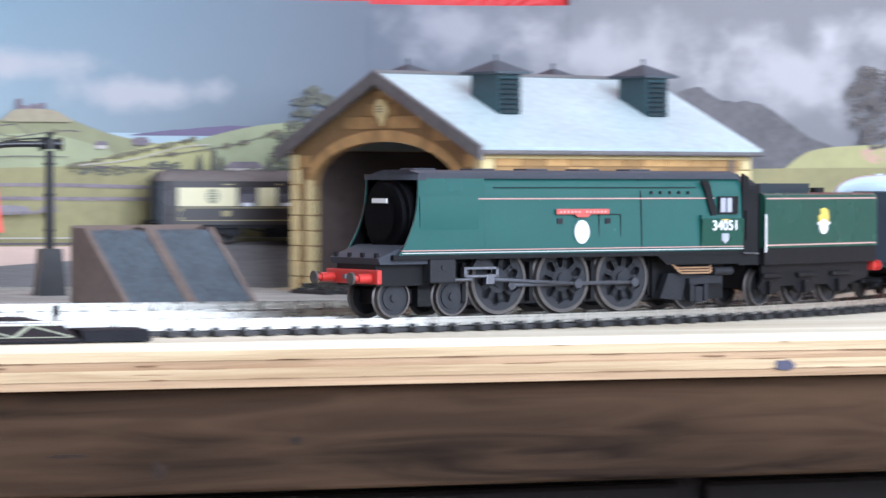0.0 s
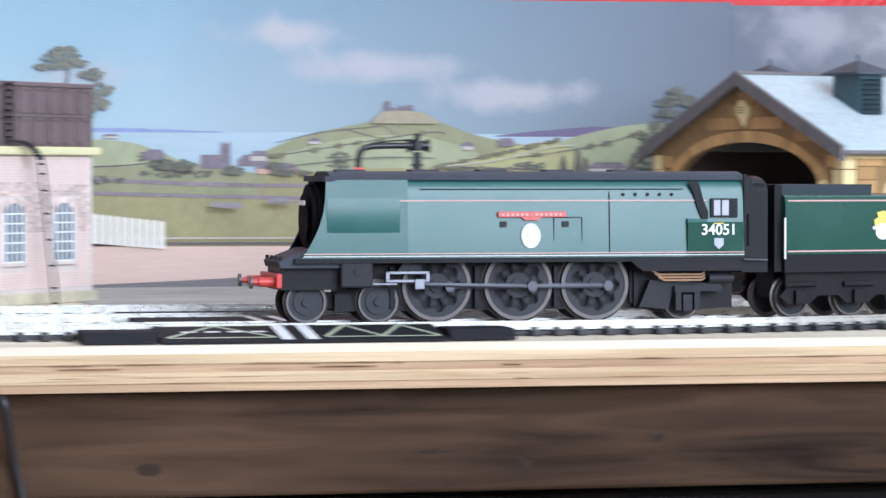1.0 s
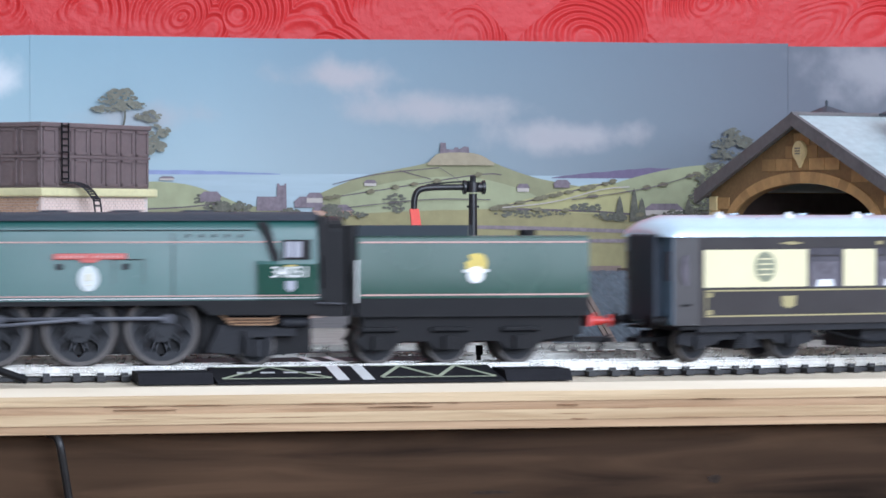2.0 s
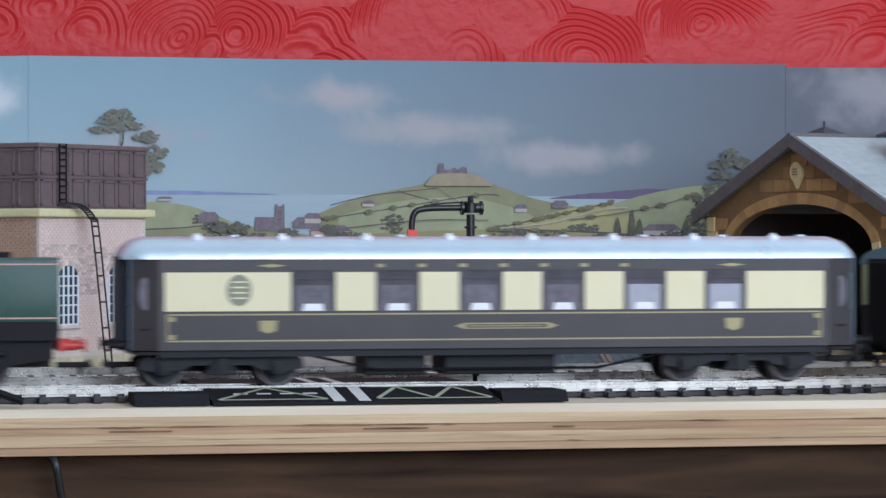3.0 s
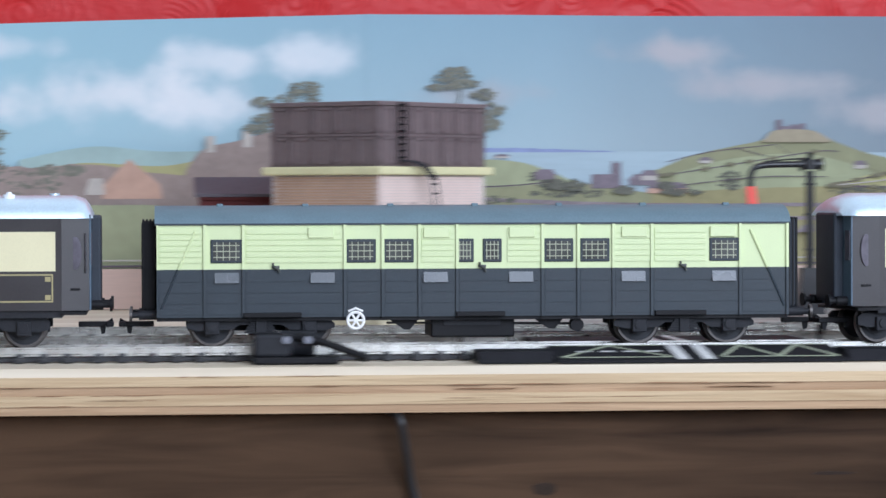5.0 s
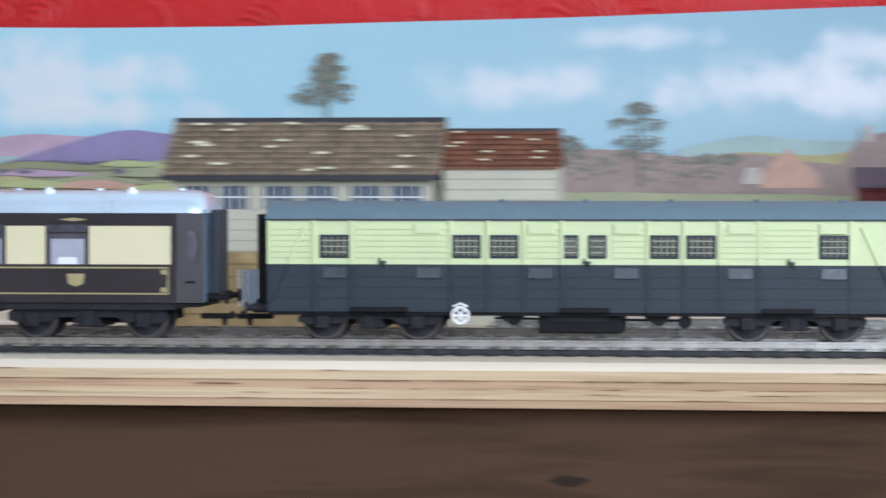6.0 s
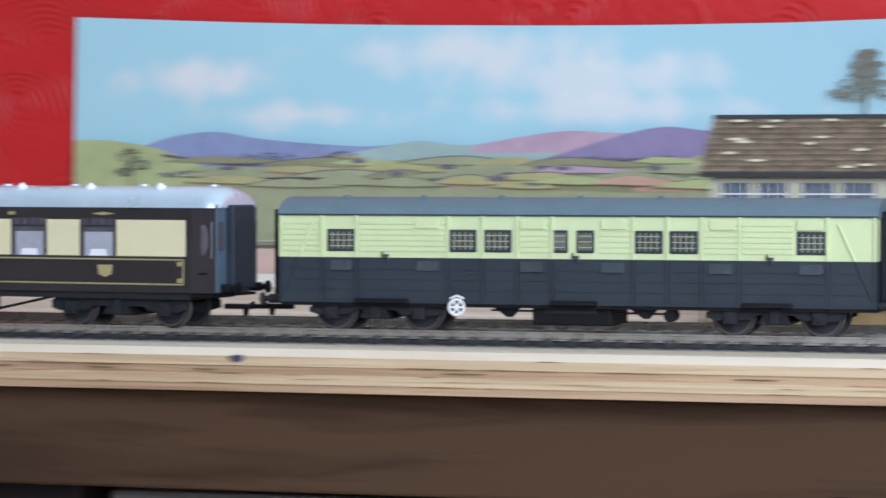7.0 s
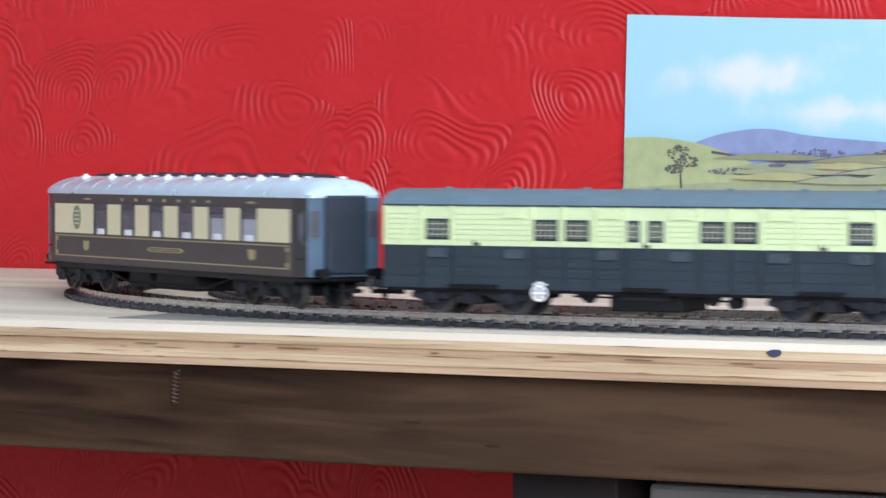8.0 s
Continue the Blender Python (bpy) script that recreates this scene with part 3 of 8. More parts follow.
def band(parent, name, x0, x1, z0, z1, side, material, label="", proud=0.00012):
    part(name, box(nb(), x0, x1, -side - proud, -side + 0.0002, z0, z1), material, parent, label)


# -- the green express engine
M_PLATE = mat("worn_red_enamel", (0.52, 0.10, 0.085), 0.4, vary=0.15)
M_PLATEMARK = mat("pale_pink_enamel_mark", (0.60, 0.36, 0.33), 0.5, vary=0.05)
M_CREST = mat("ivory_enamel", (0.62, 0.66, 0.66), 0.5, spec=0.25, vary=0.05)


def engine():
    e = thing("steam_locomotive", "green streamlined model express engine with grey-black wheels and red nameplate", "locomotive", "moving train")
    W = 0.0172
    # casing cross-section: flat sides, rounded shoulders, flat dark roof
    side = [(-W - 0.0002, 0.0272), (-W + 0.0009, 0.0480), (-W + 0.0014, 0.0515), (-W + 0.0026, 0.0538)]
    outline = side + [(-y, z) for y, z in side[::-1]]
    part("casing", prism(nb(), outline, -0.0232, 0.0970, "x"), M_GREEN, e, smooth=True)
    # front end: smoke deflectors sweep down and forward to the running plate
    for s in (-1, 1):
        bm = nb()
        prof = spline([(-0.0600, 0.0272), (-0.0577, 0.0300), (-0.0545, 0.0360), (-0.0524, 0.0420), (-0.0515, 0.0480), (-0.0512, 0.0538)], 5) + [(-0.0230, 0.0538), (-0.0230, 0.0272)]
        prism(bm, prof, s * W, s * (W - 0.0008), "y")
        for q in bm.verts:
            q.co.y += s * (0.0001 - (q.co.z - 0.0272) * 0.0433)
        part("smoke_deflector", bm, M_GREEN, e)
        # Black plates added inside, keeping the recess between the deflectors dark.
        bm = prism(nb(), [(x + 0.0004, z) for x, z in prof[:-2]] + prof[-2:], s * (W - 0.0009), s * (W - 0.0013), "y")
        for q in bm.verts:
            q.co.y += s * (0.0001 - (q.co.z - 0.0272) * 0.0433)
        part("deflector_lining", bm, M_DEEPBLACK, e, "black plate added to darken the inner face")
        arc = [(s * (W - 0.0006 + 0.0005 * math.sin(math.pi * (0.12 + 0.80 * k / 8))), 0.0476 - 0.0018 * k) for k in range(9)]
        bm = prism(nb(), arc + [(s * (W - 0.0016), 0.0332), (s * (W - 0.0016), 0.0476)], -0.0510, -0.0258, "x")
        part("deflector_panel", bm, M_GREEN, e, "darker green panel let into the deflector", smooth=True)
    part("roof", prism(nb(), [(-W + 0.0012, 0.0538), (-W + 0.0032, 0.0556), (-0.008, 0.0568), (0.008, 0.0568), (W - 0.0032, 0.0556), (W - 0.0012, 0.0538)], -0.0496, 0.0975, "x"), M_LOCOROOF, e, "matt black casing roof", smooth=True)
    lip = [(-0.0490 - 0.0055 * math.sqrt(max(0.0, math.sin(math.pi * k / 16))), (W - 0.0006) * math.cos(math.pi * k / 16)) for k in range(17)]
    part("roof_lip", prism(nb(), lip + [(-0.0480, -W + 0.0006), (-0.0480, W - 0.0006)], 0.0533, 0.0552, "z"), M_LOCOROOF, e, "rounded black lip over the smokebox", smooth=True)
    for x in (-0.040, -0.014, 0.010, 0.034, 0.058):
        part("roof_fitting", box(nb(), x - 0.005, x + 0.005, -0.004, 0.004, 0.0566, 0.0574, 0.0003), M_LOCOROOF, e)
    # smokebox
    bm = cyl(nb(), (-0.0380, 0, 0.0405), "x", 0.0138, 0.030, 36)
    cyl(bm, (-0.0538, 0, 0.0405), "x", 0.0118, 0.0018, 32)
    cyl(bm, (-0.0552, 0, 0.0405), "x", 0.0085, 0.0018, 28, 0.0030)
    part("smokebox", bm, M_DEEPBLACK, e, "black round smokebox door", smooth=True)
    part("number_board", box(nb(), -0.0566, -0.0560, -0.0045, 0.0045, 0.0452, 0.0468), M_WHITE, e, "pale plate with unreadable marks")
    part("front_platform", prism(nb(), [(-0.0600, 0.0240), (-0.0665, 0.0240), (-0.0672, 0.0262), (-0.0560, 0.0305), (-0.0400, 0.0310), (-0.0400, 0.0240)], -0.0150, 0.0150, "y"), M_LOCOROOF, e)
    for y in (-0.0125, -0.004, 0.004, 0.0125):
        part("lamp_iron", box(nb(), -0.0668, -0.0658, y - 0.0009, y + 0.0009, 0.0255, 0.0280, 0.0002), M_BLACK, e)
    part("buffer_beam", box(nb(), -0.0682, -0.0662, -0.0160, 0.0160, 0.0172, 0.0222, 0.0004), M_REDPAINT, e, "red front buffer beam")
    part("frame_front", box(nb(), -0.0662, -0.0440, -0.0120, 0.0120, 0.0165, 0.0245), M_BLACK, e)
    buffers(e, -0.0705, -1, head=M_TYRE)
    part("front_hook", box(nb(), -0.0715, -0.0682, -0.0008, 0.0008, 0.0190, 0.0205), M_STEEL, e)
    # frames and underworks
    part("main_frame", box(nb(), -0.0450, 0.0960, -0.0070, 0.0070, 0.0090, 0.0280), M_BLACK, e)
    part("running_plate", box(nb(), -0.0620, 0.0975, -W + 0.0004, W - 0.0004, 0.0256, 0.0273), M_BLACK, e)
    for s in (-1, 1):
        a, b = sorted((s * 0.0095, s * 0.0165))
        part("cylinder_block", box(nb(), -0.0462, -0.0350, a, b, 0.0172, 0.0262, 0.0007), M_GREYBLK, e, "dark grey cylinder casing")
        part("valve_cover", cyl(nb(), (-0.0405, s * 0.0166, 0.0228), "y", 0.0011, 0.0006, 14), M_GREYBLK, e)
        a, b = sorted((s * 0.0120, s * 0.0142))
        bm = box(nb(), -0.0300, -0.0148, a, b, 0.0218, 0.0226)
        box(bm, -0.0300, -0.0148, a, b, 0.0190, 0.0198)
        box(bm, -0.0300, -0.0288, a, b, 0.0190, 0.0226)
        box(bm, -0.0160, -0.0148, a, b, 0.0190, 0.0226)
        part("slide_bar", bm, M_STEEL, e, "bright metal slide bars")
        part("gear_bracket", prism(nb(), [(-0.0260, 0.0226), (-0.0170, 0.0226), (-0.0195, 0.0262), (-0.0235, 0.0262)], s * 0.0118, s * 0.0138, "y"), M_GREYBLK, e)
    for x, r in ((-0.0568, 0.0070), (-0.0318, 0.0070)):
        wheelset(e, x, r)
    part("bogie_frame", box(box(nb(), -0.0600, -0.0285, -0.0065, 0.0065, 0.0100, 0.0150), -0.0470, -0.0415, -0.0100, 0.0100, 0.0090, 0.0150), M_BLACK, e)
    for x in (-0.0112, 0.0177, 0.0452):
        wheelset(e, x, 0.0123, 9)
    wheelset(e, 0.0766, 0.0068)
    for x in (-0.0268, 0.0030, 0.0312, 0.0600):
        part("brake_hanger", box(nb(), x - 0.0008, x + 0.0008, -0.0098, 0.0098, 0.0100, 0.0240), M_BLACK, e)
    part("ash_pan", prism(nb(), [(0.0580, 0.0110), (0.0700, 0.0075), (0.0920, 0.0090), (0.0950, 0.0250), (0.0580, 0.0250)], -0.0085, 0.0085, "y"), M_BLACK, e)
    for s in (-1, 1):
        a, b = sorted((s * 0.0100, s * 0.0135))
        part("trailing_frame", prism(nb(), [(0.0600, 0.0098), (0.0705, 0.0088), (0.0720, 0.0150), (0.0900, 0.0150), (0.0900, 0.0175), (0.0640, 0.0190)], a, b, "y"), M_GREYBLK, e)
        a, b = sorted((s * 0.0128, s * 0.0158))
        bm = box(nb(), 0.0722, 0.0818, a, b, 0.0148, 0.0170)
        box(bm, 0.0726, 0.0746, a, b, 0.0085, 0.0150)
        box(bm, 0.0794, 0.0814, a, b, 0.0085, 0.0150)
        box(bm, 0.0752, 0.0788, a, b, 0.0080, 0.0140, 0.0004)
        part("axle_box", bm, M_GREYBLK, e)
        for k in range(3):
            bm = nb()
            y = s * (0.0152 + 0.0002 * k)
            tube(bm, [(0.0640 + k * 0.0012, y, 0.0225 - 0.0012 * k), (0.0665 + k * 0.0010, y, 0.0210 - 0.0010 * k), (0.0820, y, 0.0210 - 0.0010 * k), (0.0832, y, 0.0218 - 0.0010 * k)], 0.00038, 6)
            part("injector_pipe", bm, M_COPPER, e, "pale copper injector pipe", smooth=True)
        part("injector", cyl(nb(), (0.0895, s * 0.0140, 0.0195), "x", 0.0016, 0.009, 12), M_GREYBLK, e, smooth=True)
        part("skirt", prism(nb(), [(0.0560, 0.0258), (0.0605, 0.0222), (0.0968, 0.0222), (0.0968, 0.0258)], s * (W - 0.0004), s * (W - 0.0016), "y"), M_BLACK, e)
    # cab
    part("cab_side", prism(nb(), [(-W - 0.0006, 0.0274), (-W - 0.0013, 0.0392), (-W + 0.0006, 0.0392), (-W + 0.0006, 0.0274)], 0.0762, 0.0966, "x"), M_DIMGREEN, e, "cab side sheet in green darkened for missing sheen")
    part("cab_ledge", prism(nb(), [(0.0758, 0.0390), (0.0762, 0.0404), (0.0830, 0.0402), (0.0836, 0.0390)], -W - 0.0011, -W + 0.0010, "y"), M_GREEN, e)
    part("cab_wedge", prism(nb(), [(0.0764, 0.0534), (0.0797, 0.0534), (0.0806, 0.0520), (0.0820, 0.0470), (0.0838, 0.0428), (0.0838, 0.0402), (0.0815, 0.0402), (0.0800, 0.0440), (0.0786, 0.0488)], -W - 0.0003, -W + 0.0004, "y"), M_BLACK, e, "dark slanted cab front")
    part("cab_window", box(nb(), 0.0848, 0.0945, -W - 0.0003, -W + 0.0002, 0.0408, 0.0474), M_BLACK, e, "black-framed sliding cab window")
    part("window_pane", box(nb(), 0.0858, 0.0912, -W - 0.0005, -W, 0.0415, 0.0468), M_PALEGREY, e, "pale sliding pane")
    part("pane_bar", box(nb(), 0.0882, 0.0887, -W - 0.0007, -W, 0.0413, 0.0470), M_GREYBLK, e)
    dome = [(-0.0150, 0.0215), (-0.0150, 0.0500)] + [(-0.0150 * math.cos(math.pi * k / 12), 0.0500 + 0.0052 * math.sin(math.pi * k / 12)) for k in range(1, 12)] + [(0.0150, 0.0500), (0.0150, 0.0215)]
    part("cab_door", prism(nb(), dome, 0.0968, 0.1064, "x"), M_BLACK, e, "black cab backhead and fall plate")
    part("handrail", tube(nb(), [(0.0966, -W - 0.0008, 0.0262), (0.1060, -W + 0.0010, 0.0258)], 0.0003, 6), M_STEEL, e)
    for s in (-1, 1):
        part("cab_back", prism(nb(), [(0.0970, 0.0272), (0.0970, 0.0560), (0.1000, 0.0545), (0.1000, 0.0272)], s * W, s * (W - 0.0010), "y"), M_BLACK, e)
        part("handrail", tube(nb(), [(0.0985, s * (W + 0.0006), 0.0310), (0.0985, s * (W + 0.0006), 0.0420)], 0.00035, 6), M_BLACK, e)
    # lining, plates
    band(e, "lining", -0.0488, 0.0836, 0.0465, 0.0469, W - 0.0006, M_LINE, "thin orange line")
    band(e, "lining", -0.0590, 0.0968, 0.0286, 0.0289, W, M_LINE, "thin orange line", 0.0009)
    band(e, "lining", -0.0590, 0.0968, 0.0278, 0.0280, W, M_WHITE, "thin white line", 0.0009)
    for x in (0.0480,):
        part("panel_joint", prism(nb(), [(-W - 0.0003, 0.0282), (-W + 0.0006, 0.0480), (-W + 0.0024, 0.0537), (-W + 0.0040, 0.0530), (-W + 0.0020, 0.0282)], x, x + 0.0004, "x"), M_BLACK, e)
    band(e, "panel_joint", -0.0188, 0.0750, 0.0505, 0.0508, W - 0.0010, M_BLACK)
    for x0, x1, z0, z1 in ((0.0282, 0.0382, 0.0322, 0.0408),):
        for a in ((x0, x1, z0, z0 + 0.0003), (x0, x1, z1, z1 + 0.0003), (x0, x0 + 0.0003, z0, z1), (x1, x1 + 0.0003, z0, z1)):
            band(e, "hatch_joint", *a, W - 0.0003, M_BLACK, "", 0.0002)
    for x in (0.0092, 0.0312):
        band(e, "wash_plug", x, x + 0.0024, 0.0376, 0.0396, W - 0.0003, M_GREYBLK, "", 0.0003)
    for k in range(5):
        part("rivet_vent", cyl(nb(), (0.0532 + k * 0.0044, -W + 0.0008, 0.0488), "y", 0.0006, 0.0006, 10), M_BLACK, e)
    bm = box(nb(), 0.0083, 0.0326, -W - 0.0007, -W, 0.0410, 0.0430, 0.0003)
    prism(bm, [(0.0165, 0.0411), (0.0240, 0.0411), (0.0225, 0.0400), (0.0180, 0.0400)], -W - 0.0007, -W, "y")
    plate = part("nameplate", bm, M_PLATE, e, "red enamel nameplate with unreadable pale lettering")
    for k in range(13):
        if k != 6:
            part("plate_mark", box(nb(), 0.0097 + k * 0.0017, 0.0105 + k * 0.0017, -W - 0.00085, -W - 0.0004, 0.0416, 0.0423), M_PLATEMARK, plate)
    badge = nb()
    bmesh.ops.create_cone(badge, cap_ends=True, segments=32, radius1=0.0034, radius2=0.0034, depth=0.0008, matrix=Matrix.Translation((0.0200, -W - 0.0002, 0.0347)) @ pose(0, 0, 0, 90, 0, 0) @ Matrix.Diagonal((1, 1.25, 1, 1)))
    badge_ob = part("crest_plate", badge, M_CREST, e, "oval white enamel crest")
    for dx, dz, w, h in ((0, 0.0004, 0.0026, 0.0026), (0, -0.0022, 0.0018, 0.0008)):
        part("crest_mark", box(nb(), 0.0200 + dx - w / 2, 0.0200 + dx + w / 2, -W - 0.0008, -W - 0.0003, 0.0347 + dz - h / 2, 0.0347 + dz + h / 2, 0.0003), M_GRILLE, badge_ob)
    lettering("running_number", "34051", 0.0052, near_side(0.0874, -W - 0.00135, 0.0364), M_WHITE, e, "white painted running number 34051")
    part("power_mark", box(nb(), 0.0856, 0.0892, -W - 0.0014, -W, 0.0385, 0.0389), M_GOLD, e)
    part("cab_shield", prism(nb(), [(0.0857, 0.0336), (0.0891, 0.0336), (0.0891, 0.0312), (0.0874, 0.0298), (0.0857, 0.0312)], -W - 0.0013, -W, "y"), M_PALEGREY, e, "pale blue cab-side shield")
    MOVES.append((e, 0.0, -0.045, 0.0700))
    return e


def rods(e):
    for s in (-1, 1):
        y = s * 0.0118
        bm = box(nb(), -0.0112, 0.0452, y - 0.0004, y + 0.0004, -0.0007, 0.0007, 0.0002)
        for x in (-0.0112, 0.0177, 0.0452):
            cyl(bm, (x, y, 0), "y", 0.0017, 0.0016, 14)
        rod = part("coupling_rod", bm, M_ROD, e, "dull steel coupling rod", smooth=True)
        RODS.append((rod, "couple", s))
        bm = box(nb(), -0.0400, 0.0, s * 0.0132 - 0.0004, s * 0.0132 + 0.0004, -0.0006, 0.0006, 0.0002)
        cyl(bm, (0, s * 0.0132, 0), "y", 0.0018, 0.0016, 14)
        con = part("connecting_rod", bm, M_ROD, e, "dull steel connecting rod", smooth=True)
        RODS.append((con, "connect", s))
        cross = part("crosshead", box(nb(), -0.0018, 0.0018, s * 0.0134 - 0.0012, s * 0.0134 + 0.0012, -0.0018, 0.0018, 0.0003), M_STEEL, e, "bright steel crosshead")
        RODS.append((cross, "cross", s))
        part("piston_rod", tube(nb(), [(-0.0360, s * 0.0134, 0.0182), (-0.0260, s * 0.0134, 0.0182)], 0.0006, 8), M_STEEL, e)


def tender():
    t = thing("tender", "green tender with coal bunker and gold lion emblem", "tender", "moving train")
    W = 0.0170
    x0, x1 = 0.1105, 0.1907
    side = [(-W, 0.0275), (-W, 0.0455), (-W + 0.0006, 0.0478), (-W + 0.0022, 0.0486)]
    part("tank", prism(nb(), side + [(-y, z) for y, z in side[::-1]], x0, x1, "x"), M_DIMGREEN, t, smooth=True)
    part("bunker", prism(nb(), [(-0.0105, 0.0484), (-0.0110, 0.0522), (0.0110, 0.0522), (0.0105, 0.0484)], x0 + 0.001, x0 + 0.040, "x"), M_VANDARK, t, "blue-grey coal bunker plates")
    bm = nb()
    bmesh.ops.create_grid(bm, x_segments=14, y_segments=8, size=1)
    for v in bm.verts:
        v.co = Vector((x0 + 0.020 + v.co.x * 0.018, v.co.y * 0.0100, 0.0505 + 0.003 * noise.noise((v.co.x * 5, v.co.y * 4, 0)) + 0.001 * noise.noise((v.co.x * 17, v.co.y * 13, 3))))
    part("coal", bm, M_BLACK, t, "black loose coal")
    part("filler", cyl(nb(), (x1 - 0.018, 0, 0.0494), "z", 0.0030, 0.0022, 16), M_BLACK, t)
    part("under_band", box(nb(), x0, x1, -W + 0.0004, W - 0.0004, 0.0212, 0.0276), M_BLACK, t)
    part("front_plate", box(nb(), x0 - 0.0030, x0, -0.0145, 0.0145, 0.0215, 0.0520), M_BLACK, t)
    band(t, "lining", x0 + 0.001, x1 - 0.001, 0.0462, 0.0467, W, M_LINE, "thin orange line")
    band(t, "lining", x0 + 0.001, x1 - 0.001, 0.0284, 0.0289, W, M_LINE, "thin orange line")
    part("handrail", tube(nb(), [(x0 - 0.0005, -W - 0.0006, 0.0260), (x0 - 0.0005, -W - 0.0006, 0.0405)], 0.0004, 6), M_WHITE, t, "white handrail")
    part("under_frame", box(nb(), x0 + 0.002, x1 - 0.002, -0.0060, 0.0060, 0.0120, 0.0212), M_BLACK, t)
    for s in (-1, 1):
        bm = nb()
        prism(bm, [(x0 + 0.002, 0.0212), (x0 + 0.002, 0.0150)] + [p for k in range(3) for p in ((0.1180 + k * 0.0245 - 0.0080, 0.0128), (0.1180 + k * 0.0245 - 0.0045, 0.0100), (0.1180 + k * 0.0245 + 0.0045, 0.0100), (0.1180 + k * 0.0245 + 0.0080, 0.0128))] + [(x1 - 0.002, 0.0150), (x1 - 0.002, 0.0212)], s * 0.0128, s * 0.0140, "y")
        a, b = sorted((s * 0.0138, s * 0.0158))
        for k in range(3):
            x = 0.1180 + k * 0.0245
            box(bm, x - 0.0022, x + 0.0022, a, b, 0.0098, 0.0148, 0.0003)
            box(bm, x - 0.0065, x + 0.0065, a, b, 0.0160, 0.0178, 0.0005)
        part("side_frame", bm, M_BLACK, t)
    for k in range(3):
        wheelset(t, 0.1180 + k * 0.0245, 0.0072)
    em = part("emblem", prism(nb(), [(0.1478, 0.0372), (0.1545, 0.0372), (0.1550, 0.0395), (0.1540, 0.0420), (0.1515, 0.0428), (0.1485, 0.0422), (0.1492, 0.0405), (0.1474, 0.0395)], -W - 0.0003, -W, "y"), M_GOLD, t, "gold heraldic emblem with pale wheel")
    part("emblem_wheel", cyl(nb(), (0.1510, -W - 0.0001, 0.0354), "y", 0.0029, 0.0006, 24), M_WHITE, em)
    part("emblem_band", box(nb(), 0.1468, 0.1552, -W - 0.0005, -W, 0.0362, 0.0372), M_WHITE, em)
    part("rear_beam", box(nb(), x1, x1 + 0.0014, -0.0155, 0.0155, 0.0175, 0.0215), M_REDPAINT, t)
    buffers(t, x1 + 0.003, 1, body=M_REDPAINT, head=M_REDPAINT)
    coupling(t, x1, 1)
    MOVES.append((t, 0.0, 0.1180, 0.1670))
    return t


